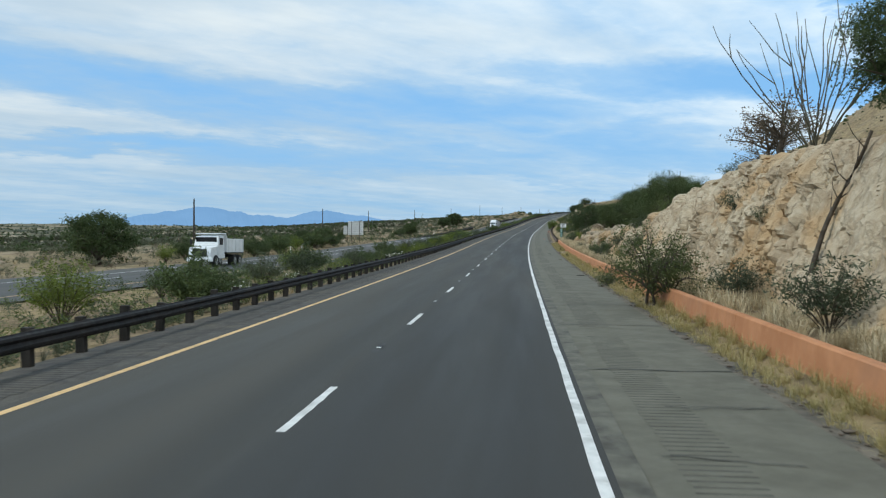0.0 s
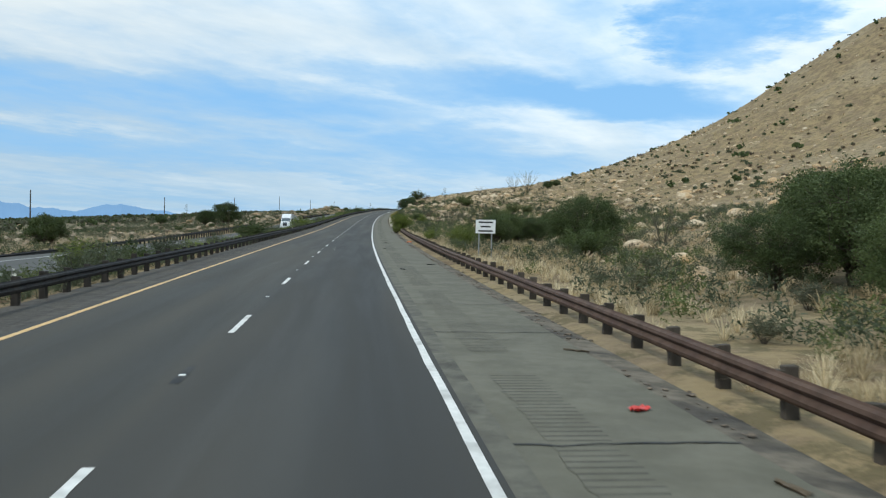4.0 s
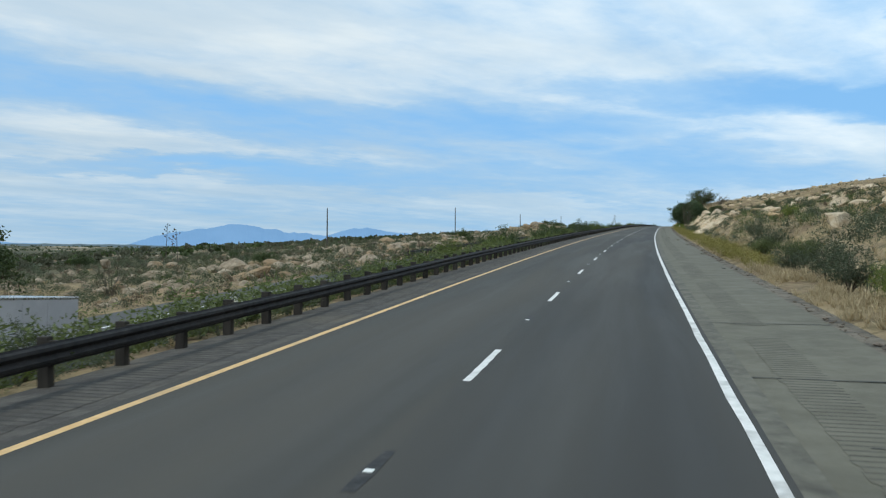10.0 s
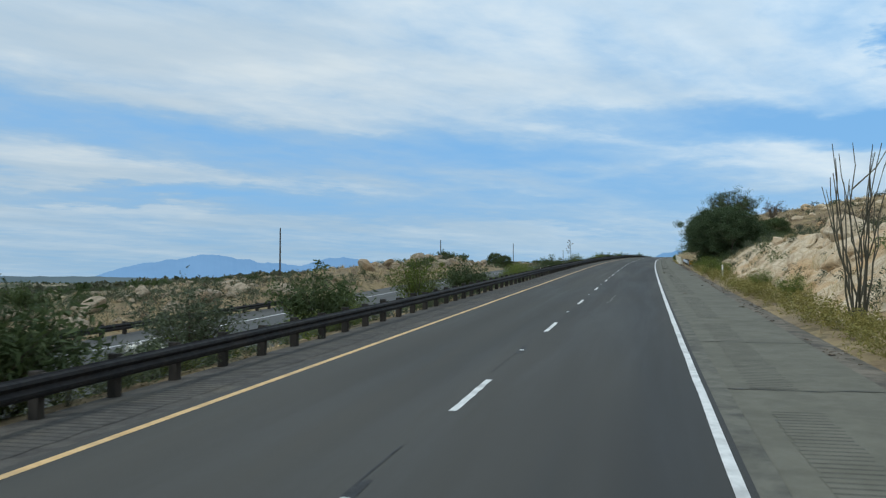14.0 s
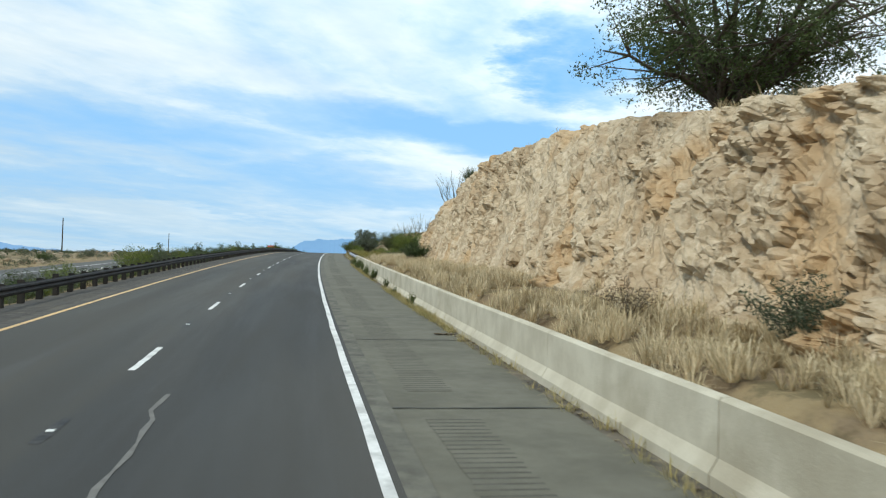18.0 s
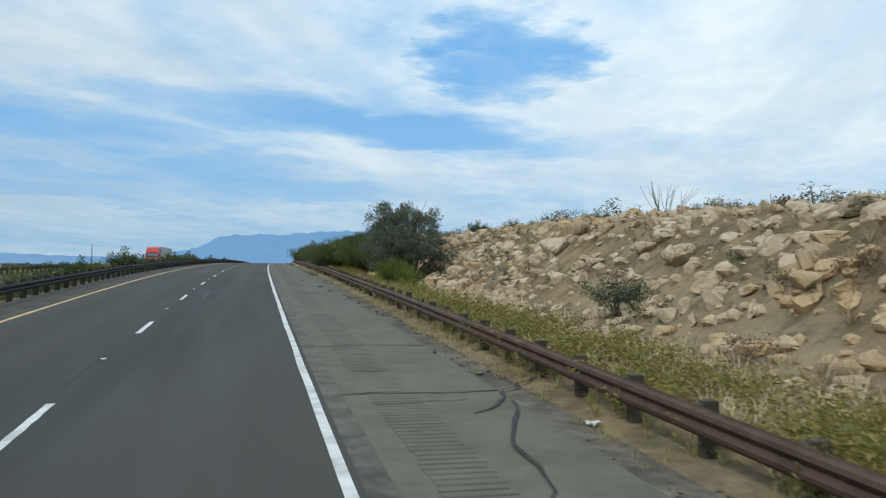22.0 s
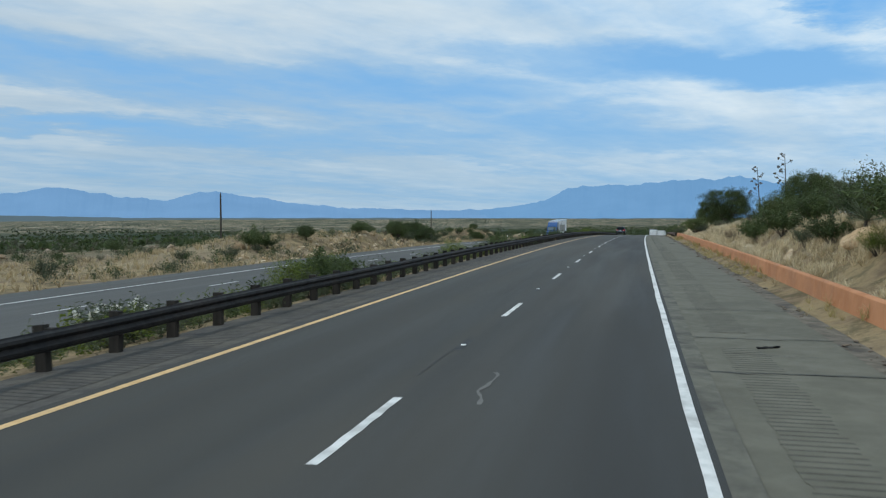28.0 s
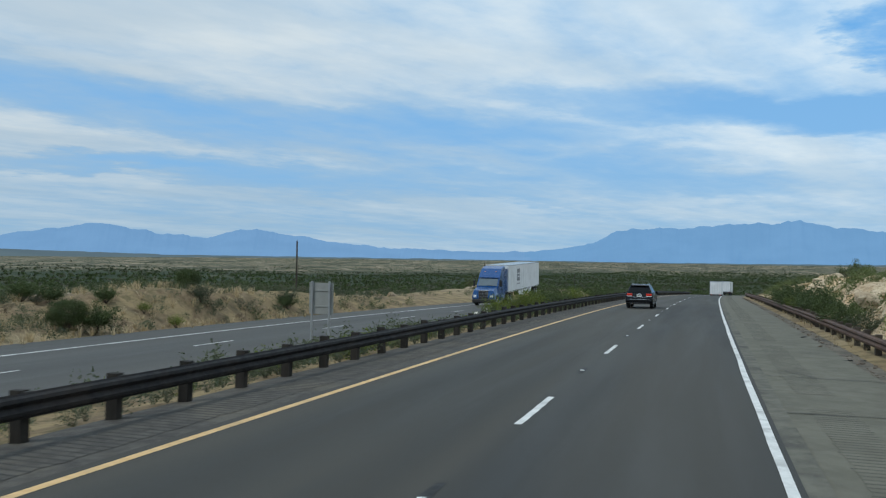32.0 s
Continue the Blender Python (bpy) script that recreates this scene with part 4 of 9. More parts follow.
def barrier(name, s0, s1, u, material, label, h=0.82, base=0.40, top=0.19, joints=6.1, slope_end=False, batter=0.25):
    """Sloped-face concrete wall in cast lengths, with rounded arrises and open joints."""
    g = tagged(new(name), label, "barrier")
    g.matrix_world = Matrix.Translation(at(s0, u, 0).tolist())
    inv = g.matrix_world.inverted()
    prof = [(-base / 2, -0.25), (-base / 2, 0.08), (-base / 2 + (0.1 if batter > 0.2 else 0.01), batter), (-top / 2, h - 0.03), (-top / 2 + 0.03, h), (top / 2 - 0.03, h), (top / 2, h - 0.03), (base / 2, batter), (base / 2, -0.25)]
    s = s0
    k = 0
    while s < s1 - 0.5:
        e = min(s + joints, s1)
        ss = np.array([s + 0.012, (s + e) / 2, e - 0.012])
        z = vnoise(ss * 0.3, ss * 0 + 1.0) * 0.02
        V = np.stack([at(ss, u + d + 0, zz + z) for d, zz in prof], 1)
        m = len(prof)
        i, j = np.meshgrid(np.arange(2), np.arange(m), indexing="ij")
        a, b = (i * m + j).ravel(), (i * m + (j + 1) % m).ravel()
        F = np.stack([a, b, b + m, a + m], 1)
        Vf = V.reshape(-1, 3)
        o = part_np("wall_section", Vf, F, material, g)
        bm2 = bmesh.new()
        bm2.from_mesh(o.data)
        bm2.verts.ensure_lookup_table()
        bm2.faces.new([bm2.verts[q] for q in range(m)])
        bm2.faces.new([bm2.verts[2 * m + q] for q in reversed(range(m))])
        bm2.normal_update()
        bm2.to_mesh(o.data)
        bm2.free()
        o.matrix_parent_inverse = inv
        s = e
        k += 1
    return g


guardrail("guardrail", -30, 1210, -5.9, 1, RAIL_DARK, "long black weathered steel guardrail on timber posts along the median", top=0.64, seed=2, slump=0.05)
guardrail("guardrail", 121.5, 283, 7.75, -1, RAIL_RUST, "rust-brown steel guardrail on timber posts beside the shoulder", top=0.62, seed=3, slump=0.06)
guardrail("guardrail", 283, 293.5, 7.6, -1, RAIL_ZINC, "short galvanized steel guardrail leading onto a concrete barrier", top=0.66, seed=4)
guardrail("guardrail", 566.5, 583.5, 7.6, -1, RAIL_ZINC, "bright galvanized guardrail with a striped end plate", top=0.68, seed=5)
guardrail("guardrail", 661.5, 701, 7.65, -1, RAIL_ZINC, "galvanized guardrail leaving the end of the concrete barrier", top=0.66, seed=6)
guardrail("guardrail", 701, 801, 7.75, -1, RAIL_RUST, "rust-brown steel guardrail half hidden by weeds", top=0.62, seed=7, slump=0.06)
guardrail("guardrail", 803, 862, 7.85, -1, RAIL_RUST, "rust-brown steel guardrail behind thick bushes", top=0.58, seed=8, slump=0.06)
guardrail("guardrail", 988, 1180, 7.75, -1, RAIL_RUST, "rust-brown steel guardrail beyond the orange wall", top=0.62, seed=9, slump=0.05)
barrier("concrete_barrier", 293.5, 353, 7.35, PALE_CONCRETE, "pale weathered concrete barrier with stained base", h=0.86)
barrier("concrete_barrier", 583.5, 661.5, 7.3, PALE_CONCRETE, "long pale concrete barrier at the foot of a rock cut", h=0.88)
barrier("retaining_wall", -25, 121.5, 8.0, ORANGE_WALL, "low orange-stained concrete wall holding back the bank", h=0.66, base=0.32, top=0.22, joints=9.2, batter=0.12)
barrier("retaining_wall", 866, 988, 8.1, ORANGE_WALL, "low orange-stained concrete wall with weeds at its foot", h=0.66, base=0.32, top=0.22, joints=9.2, batter=0.12)
for a, b, k in ((176, 330, 21), (432, 522, 22), (790, 842, 23)):
    # rail on the far side of the opposite carriageway, following its bend
    mid = (a + b) / 2
    guardrail("guardrail", a, b, float(opp_edge(mid)) - 2.9, 1, RAIL_DARK, "dark guardrail on the far side of the opposite carriageway", top=float(opp_z(mid)) + 0.68, seed=k, pitch=1.905)


# ---- rock cuts ----
def rock_face(name, s0, s1, material, label, seed, amp=0.55, ds=0.16, rows=60, rounded=False, foot=None, wide=None):
    """A broken rock face over the steep bank: blocky, stepped relief that fades into the ground at its rim."""
    s = np.arange(s0, s1, ds)
    k = np.linspace(-0.12, 1.25, rows)
    S, K = np.meshgrid(s, k, indexing="ij")
    foot = np.interp(S, FOOT_S, FOOT_U) if foot is None else foot
    wide = np.interp(S, STEEP_S, STEEP_W) if wide is None else wide
    U = foot + wide * K
    Z = ground(S, U)
    # joint-bounded blocks: each cell is a tilted facet of its own, in three sizes, along dipping joints
    tilt = radians(18 if rounded else 52)
    wx = S * math.cos(tilt) + Z * 1.2 * math.sin(tilt) + fbm(S * 0.4, Z * 0.5, seed, 3) * 1.5
    wz = Z * 1.2 * math.cos(tilt) - S * math.sin(tilt) + fbm(S * 0.4, Z * 0.5, seed + 3, 3) * 1.5

    def facets(x, y, q):
        best, next_, val = np.full(x.shape, 9.0), np.full(x.shape, 9.0), np.zeros(x.shape)
        xi, yi = np.floor(x), np.floor(y)

        def h(a, b, c):
            v = np.sin(a * 127.1 + b * 311.7 + c * 74.7 + q * 13.3) * 43758.5453
            return v - np.floor(v)
        for i in (-1, 0, 1):
            for j in (-1, 0, 1):
                cx, cy = xi + i + h(xi + i, yi + j, 1), yi + j + h(xi + i, yi + j, 2)
                dd = (x - cx) ** 2 + (y - cy) ** 2
                near = dd < best
                next_ = np.where(near, best, np.minimum(next_, dd))
                best = np.where(near, dd, best)
                v = h(xi + i, yi + j, 3) - 0.5 + (h(xi + i, yi + j, 4) - 0.5) * (x - cx) * 1.1 + (h(xi + i, yi + j, 5) - 0.5) * (y - cy) * 1.1
                val = np.where(near, v, val)
        # the second value is 0 in the joint between two blocks and 1 inside a block
        return val, np.clip((np.sqrt(next_) - np.sqrt(best)) / 0.30, 0, 1)
    fade = np.clip((K + 0.10) / 0.12, 0, 1) * np.clip((1.25 - K) / 0.25, 0, 1) * np.clip((S - s0) / 4, 0, 1) * np.clip((s1 - S) / 4, 0, 1)
    ridg = np.abs(fbm(S * 0.25, Z * 0.35, seed + 8, 4)) * 1.6
    if rounded:
        # weathered blocks: swelling faces with deep joints between them
        (blk, d1), (blk2, d2) = facets(wx * 0.36, wz * 0.52, seed), facets(wx * 0.95, wz * 1.15, seed + 1)
        out = (blk * 1.0 + np.sqrt(d1) * 0.85 + np.sqrt(d2) * 0.28 + blk2 * 0.25 + fbm(S * 0.9, Z * 1.1, seed + 5, 4) * 0.5 - 0.65) * amp * fade
        out = np.maximum(out, 0.04 * amp * fade)
    else:
        # broken plates: broad faces in places, shattered zones in others
        (blk, d1), (blk2, d2), (blk3, d3) = facets(wx * 0.30, wz * 0.80, seed), facets(wx * 0.9, wz * 2.0, seed + 1), facets(wx * 2.4, wz * 4.4, seed + 2)
        torn = np.clip(fbm(S * 0.13, Z * 0.22, seed + 21, 3) * 2.2 + 0.80, 0.40, 1.15)
        rib = 1 - np.abs(2 * vnoise(wx * 0.55, wz * 2.6, seed + 30) - 1) + 0.5 * (1 - np.abs(2 * vnoise(wx * 1.3, wz * 6.0, seed + 31) - 1))
        out = (blk * 0.55 + np.sqrt(d1) * 0.30 + (blk2 * 0.46 + np.sqrt(d2) * 0.34 + blk3 * 0.30 + np.sqrt(d3) * 0.20 + rib * 0.26 - 0.50) * torn + ridg * 0.9 + fbm(S * 2, Z * 3, seed + 5, 3) * 0.14 - 0.1) * amp * fade
        out = np.maximum(out, (0.05 + 0.25 * np.abs(blk2) + 0.15 * rib) * amp * fade)
    U2 = U - out
    Z2 = Z + (out * 0.12 + blk2 * 0.08 * fade) + 0.06 * fade - 0.25 * (1 - fade)
    V = at(S, U2, Z2)
    n, m = S.shape
    i, j = np.meshgrid(np.arange(n - 1), np.arange(m - 1), indexing="ij")
    a = (i * m + j).ravel()
    F = np.stack([a, a + 1, a + m + 1, a + m], 1)
    return tagged(part_np(name, V.reshape(-1, 3), F, material, smooth_shade=rounded), label, "rock face", kind="structure")


rock_face("rock_face", 62, 119, ROCK_WARM, "pale rounded granite outcrop above the orange wall", 37, amp=0.85, rounded=True)
rock_face("rock_face", -45, 66, ROCK_PALE, "pale fractured granite cut above the orange wall", 31, amp=0.75, ds=0.12, rows=80)
rock_face("rock_face", 584, 668, ROCK_TAN, "tall tan fractured granite cut above the concrete barrier", 32, amp=0.68, ds=0.11, rows=96)
rock_face("rock_face", 773, 800, ROCK_TAN, "low cream-coloured broken rock ledge close behind the guardrail", 39, amp=0.5, ds=0.10, rows=54, foot=9.0, wide=2.0)
rock_face("rock_face", 455, 550, ROCK_TAN, "low rounded tan rock bank behind dry grass", 33, amp=0.6, rounded=True)
rock_face("rock_face", 995, 1110, ROCK_TAN, "low tan rock bank beyond the guardrail", 35, amp=0.6)


def boulder_np(seed, sub=2, planes_n=7, rough=0.012, deep=0.26, lumpy=0.14):
    """A weathered, faceted boulder of about a metre: vertices and faces."""
    bm = bmesh.new()
    bmesh.ops.create_icosphere(bm, subdivisions=sub, radius=0.5)
    r = np.random.default_rng(seed)
    planes = r.normal(size=(planes_n, 3))
    planes /= np.linalg.norm(planes, axis=1)[:, None]
    cut = r.uniform(deep, 0.44, planes_n)
    V = np.array([v.co[:] for v in bm.verts])
    for p, c in zip(planes, cut):
        d = V @ p
        V = V - np.maximum(d - c, 0)[:, None] * p
    V *= r.uniform(0.75, 1.25, 3) * np.array([1.1, 1.1, 0.8])
    V += r.normal(0, rough, V.shape)
    V += np.stack([fbm(V[:, 1] * 3 + k, V[:, 2] * 3 + V[:, 0] * 2, seed + k, 3) for k in range(3)], 1) * lumpy
    F = np.array([[v.index for v in f.verts] for f in bm.faces])
    bm.free()
    return V, F


BOULDERS = [boulder_np(k, 3, 11, 0.004, 0.24) for k in range(8)]
B_MESH = [mesh_np("boulder", V, F, ROCK_PALE if k % 2 else ROCK_TAN) for k, (V, F) in enumerate(BOULDERS)]


BROWN_MESH = [mesh_np("boulder", V, F, ROCK_BROWN) for V, F in BOULDERS]


def place_boulder(s, u, size, seed, label="weathered granite boulder resting on the slope", sink=0.25):
    r = np.random.default_rng(seed)
    ob = new("boulder", (BROWN_MESH if u < 0 or s < 130 else B_MESH)[seed % 8])
    p = at(s, u, ground_z(s, u) + size * (0.4 - sink))
    ob.matrix_world = Matrix.Translation(p.tolist()) @ Euler((r.normal(0, 0.3), r.normal(0, 0.3), r.uniform(0, 6.28))).to_matrix().to_4x4() @ Matrix.Diagonal((size * r.uniform(0.9, 1.5), size * r.uniform(0.8, 1.2), size * r.uniform(0.7, 1.0), 1))
    return tagged(ob, label, "boulder", "boulders on the slopes")


def scatter(name, kinds, places, material, label, category, smooth_shade=False):
    """Many small things as one mesh: kinds (V, F); places rows of s, u, size, turn, kind."""
    ps = []
    pl = np.asarray(places)
    pos = at(pl[:, 0], pl[:, 1], ground(pl[:, 0], pl[:, 1]))
    for k in range(len(kinds)):
        sel = np.where(pl[:, 4].astype(int) == k)[0]
        if not len(sel):
            continue
        V, F = kinds[k]
        c, s_ = np.cos(pl[sel, 3]), np.sin(pl[sel, 3])
        sz = pl[sel, 2]
        X = (V[None, :, 0] * c[:, None] - V[None, :, 1] * s_[:, None]) * sz[:, None]
        Y = (V[None, :, 0] * s_[:, None] + V[None, :, 1] * c[:, None]) * sz[:, None]
        Z = V[None, :, 2] * sz[:, None]
        W = np.stack([X, Y, Z], -1) + pos[sel][:, None]
        FF = F[None] + (np.arange(len(sel)) * len(V))[:, None, None]
        ps.append((W.reshape(-1, 3), FF.reshape(-1, F.shape[1])))
    V, F = join_np(ps)
    return tagged(part_np(name, V, F, material, None, "", smooth_shade), label, category, kind="stuff")


# ---- plants ----
def leaf_cloud(centers, radii, per, size, rng, flat=0.7, aspect=2.0):
    """Leaf quads scattered round cluster centres."""
    n = len(centers) * per
    c = np.repeat(centers, per, 0)
    r = np.repeat(radii, per)
    d = rng.normal(size=(n, 3))
    d /= np.linalg.norm(d, axis=1)[:, None]
    p = c + d * (r * rng.uniform(0.15, 1.0, n) ** 0.6)[:, None] * np.array([1, 1, flat])
    a = rng.normal(size=(n, 3))
    a /= np.linalg.norm(a, axis=1)[:, None]
    b = np.cross(a, rng.normal(size=(n, 3)))
    b /= np.linalg.norm(b, axis=1)[:, None]
    s = size * rng.uniform(0.6, 1.4, n)[:, None]
    a, b = a * s * 0.5 * aspect, b * s * 0.5
    V = np.stack([p - a + b, p + a, p - a - b], 1).reshape(-1, 3)
    F = np.arange(n * 3).reshape(n, 3)
    return V, F


def make_tree(name, label, seed, height, spread, trunk, leaf, n_limb=8, n_twig=6, per=46, leaf_size=0.17, puff=0.55, stems=1, low=0.35, flat=0.75, bark=None, category="tree", dome=0):
    """A broad desert tree: forked tapered trunk, limbs, twigs and a crown of leaf sprays with gaps."""
    rng = np.random.default_rng(seed)
    g = tagged(new(name), label, category)
    wood, tips = [], []
    for k in range(stems):
        base = np.array([rng.normal(0, 0.12 * (stems > 1)), rng.normal(0, 0.12 * (stems > 1)), -0.3])
        fork = np.array([rng.normal(0, 0.18) * spread * 0.4, rng.normal(0, 0.18) * spread * 0.4, height * low * rng.uniform(0.7, 1.1)])
        pts = np.linspace(base, fork, 5) + rng.normal(0, 0.04 * height * 0.2, (5, 3)) * np.array([[0], [1], [1], [1], [0]])
        wood.append(tube_np(pts, np.linspace(trunk, trunk * 0.68, 5), 7))
        for i in range(n_limb):
            th = 2 * math.pi * (i + rng.uniform(-0.3, 0.3)) / n_limb
            up = rng.uniform(0.25, 1.0)
            rad = spread * 0.5 * math.sqrt(max(0.05, 1 - (up * 0.85) ** 2)) * rng.uniform(0.65, 1.0)
            tip = np.array([math.cos(th) * rad, math.sin(th) * rad, height * (low * 0.8 + (0.97 - low * 0.8) * up)])
            q = np.linspace(0, 1, 6)[:, None]
            bend = fork * (1 - q) + tip * q + np.array([0, 0, 1.0]) * np.sin(q * math.pi) * height * 0.05 + rng.normal(0, 0.05 * spread * 0.25, (6, 3)) * np.sin(q * math.pi)
            wood.append(tube_np(bend, np.linspace(trunk * 0.5, trunk * 0.1, 6), 5))
            for j in range(n_twig):
                f = rng.uniform(0.35, 1.0)
                st = bend[int(f * 5)]
                dirn = rng.normal(size=3) * np.array([1, 1, 0.6]) + np.array([math.cos(th), math.sin(th), 0.35]) * 0.6
                dirn /= np.linalg.norm(dirn)
                en = st + dirn * spread * 0.17 * rng.uniform(0.5, 1.3)
                if en[2] > height * 0.97:
                    continue
                wood.append(tube_np(np.linspace(st, en, 3), [trunk * 0.12, trunk * 0.08, trunk * 0.03], 4))
                tips.append(en)
    V, F = join_np(wood)
    part_np("trunk", V, F, bark or BARK, g, smooth_shade=True)
    tips = np.array(tips)
    if dome:
        # outer sprays that round the crown off, lumpy
        d = rng.normal(size=(dome, 3))
        d /= np.linalg.norm(d, axis=1)[:, None]
        d[:, 2] = np.where(d[:, 2] < -0.55, -d[:, 2], d[:, 2])
        lump = 0.86 + 0.6 * fbm(d[:, 0] * 2.2 + 7, d[:, 1] * 2.2 + d[:, 2] * 1.5, seed, 3)
        shell = np.array([0, 0, height * (0.5 + low * 0.25)]) + d * np.array([spread * 0.46, spread * 0.46, height * (0.47 - low * 0.2)]) * (lump * rng.uniform(0.75, 1.0, dome))[:, None]
        tips = np.concatenate([tips[(tips[:, 2] < height)], shell])
    rad = puff * rng.uniform(0.6, 1.25, len(tips)) * spread * 0.13
    V, F = leaf_cloud(tips, rad, per, leaf_size, rng, flat)
    part_np("crown", V, F, leaf, g)
    return g


def make_bush(name, label, seed, height, spread, leaf, n=40, per=26, leaf_size=0.07, twig=None, upright=0.6, flowers=0, puff=0.16, category="bush"):
    """A many-stemmed shrub: thin stems that fan from the base, leaves along their upper parts."""
    rng = np.random.default_rng(seed)
    g = tagged(new(name), label, category)
    wood, cs, rs = [], [], []
    for i in range(n):
        th, lean = rng.uniform(0, 6.283), math.sqrt(rng.uniform(0, 1))
        L = height * rng.uniform(0.6, 1.05) * (1 - 0.3 * lean)
        tip = np.array([math.cos(th) * lean * spread * 0.5, math.sin(th) * lean * spread * 0.5, L])
        q = np.linspace(0, 1, 4)[:, None]
        pts = np.array([0, 0, -0.08]) * (1 - q) + tip * q + np.array([0, 0, 1]) * np.sin(q * math.pi) * height * 0.1 * upright
        if i % 2 == 0:
            wood.append(tube_np(pts, np.linspace(0.013, 0.003, 4) * (0.5 + height * 0.4), 3))
        for f in (0.45, 0.62, 0.8, 1.0):
            cs.append(pts[0] * 0 + (np.array([0, 0, 0]) * (1 - f) + tip * f + np.array([0, 0, 1]) * math.sin(f * math.pi) * height * 0.1 * upright))
            rs.append(puff * height * rng.uniform(0.6, 1.2))
    V, F = join_np(wood)
    part_np("woody_frame", V, F, twig or BARK, g)
    V, F = leaf_cloud(np.array(cs), np.array(rs), max(2, per // 2), leaf_size * 0.44, rng, 0.9, 3.2)
    part_np("foliage", V, F, leaf, g)
    if flowers:
        tops = np.array(cs)[3::4][rng.integers(0, n, flowers)] + rng.normal(0, 0.04 * height, (flowers, 3))
        V, F = leaf_cloud(tops, np.full(flowers, 0.03), 3, 0.07, rng, 1.0, 1.0)
        tagged(part_np("bloom", V, F, FLOWER, g), "small white flower heads", kind="stuff")
    return g


def make_ocotillo(label, seed, height, n=16, spread=0.5):
    """Long bare wands that fan out from the base; most fork once or twice on the way up."""
    rng = np.random.default_rng(seed)
    g = tagged(new("ocotillo"), label, "ocotillo")
    for i in range(n):
        th, lean = 6.283 * i / n + rng.normal(0, 0.25), rng.uniform(0.25, 1.0) * spread
        q = np.linspace(0, 1, 9)
        L = height * rng.uniform(0.75, 1.05)
        r = L * lean * (q ** 1.15) * (1.2 - 0.35 * q) + 0.05
        wig = np.cumsum(rng.normal(0, 0.03, (9, 2)), 0) * height * 0.4
        P = np.stack([np.cos(th) * r + wig[:, 0], np.sin(th) * r + wig[:, 1], L * np.sqrt(1 - (lean * 0.6) ** 2) * q - 0.1], 1)
        thick = 0.6 + height * 0.12
        wands = [tube_np(P, np.linspace(0.028, 0.010, 9) * thick, 5)]
        for k in range(int(rng.integers(0, 3))):
            b = int(rng.integers(3, 7))
            m = 9 - b
            side = rng.normal(0, 1, 2)
            side /= np.linalg.norm(side) + 1e-9
            f = np.linspace(0, 1, m)[:, None]
            off = np.concatenate([side[None] * f ** 0.8 * L * 0.17, -f * L * 0.03], 1)
            wands.append(tube_np(P[b:] + off, np.linspace(0.018, 0.008, m) * thick, 4))
        V, F = join_np(wands)
        part_np("stem", V, F, STEM, g)
    return g


def make_agave(label, seed, height, n_br=12, heads=True):
    """A century plant: a rosette of blades and a tall dry flower stalk with side arms."""
    rng = np.random.default_rng(seed)
    g = tagged(new("agave"), label, "agave")
    q = np.linspace(0, 1, 8)[:, None]
    pts = np.array([0, 0, 0]) * (1 - q) + np.array([rng.normal(0, 0.03) * height, rng.normal(0, 0.03) * height, height]) * q
    V, F = tube_np(pts, np.linspace(0.07, 0.025, 8), 6)
    part_np("stalk", V, F, BARK, g, "dry grey flower stalk")
    cs = []
    for i in range(n_br):
        f = 0.5 + 0.5 * (i + 0.5) / n_br
        th = rng.uniform(0, 6.283)
        L = height * 0.13 * (1.25 - f) * 1.7 * rng.uniform(0.7, 1.2)
        st = pts[0] * (1 - f) + pts[-1] * f
        en = st + np.array([math.cos(th) * L, math.sin(th) * L, L * 0.45])
        V, F = tube_np(np.stack([st, (st + en) / 2 - np.array([0, 0, L * 0.06]), en]), [0.018, 0.014, 0.01], 4)
        part_np("arm", V, F, BARK, g)
        cs.append(en)
    if heads:
        V, F = leaf_cloud(np.array(cs), np.full(len(cs), height * 0.022), 26, 0.07, rng)
        part_np("seed_crown", V, F, LEAF_DEAD, g, "dark dry seed heads")
    V, F = blades_np(rng, 34, 0.75, 0.09, 0.2)
    part_np("rosette", V, F, LEAF_YUCCA, g, "grey-green blade leaves")
    return g


def blades_np(rng, n, length, width, low=0.1):
    """Stiff pointed leaves from one centre, folded along the middle."""
    Vs, Fs = [], []
    for i in range(n):
        th, el = rng.uniform(0, 6.283), rng.uniform(low, 1.45)
        L = length * rng.uniform(0.75, 1.1)
        d = np.array([math.cos(th) * math.cos(el), math.sin(th) * math.cos(el), math.sin(el)])
        sde = np.array([-math.sin(th), math.cos(th), 0]) * width * 0.5
        up = np.cross(sde, d)
        up = up / (np.linalg.norm(up) + 1e-9) * width * 0.2
        m = d * L * 0.4
        Vs += [-sde * 0.6, sde * 0.6, m + sde, m - up, m - sde, d * L]
        k = 6 * i
        Fs += [(k, k + 3, k + 4), (k, k + 1, k + 3), (k + 1, k + 2, k + 3), (k + 4, k + 3, k + 5), (k + 3, k + 2, k + 5)]
    return np.array(Vs), np.array(Fs)


def make_yucca(label, seed, size=1.2):
    rng = np.random.default_rng(seed)
    g = tagged(new("yucca"), label, "yucca")
    V, F = blades_np(rng, 110, size, 0.05, 0.0)
    V[:, 2] += size * 0.35
    part_np("rosette", V, F, LEAF_YUCCA, g)
    V, F = tube_np([(0, 0, -0.1), (0, 0, size * 0.4)], [0.12, 0.1], 7)
    part_np("trunk", V, F, BARK, g)
    return g


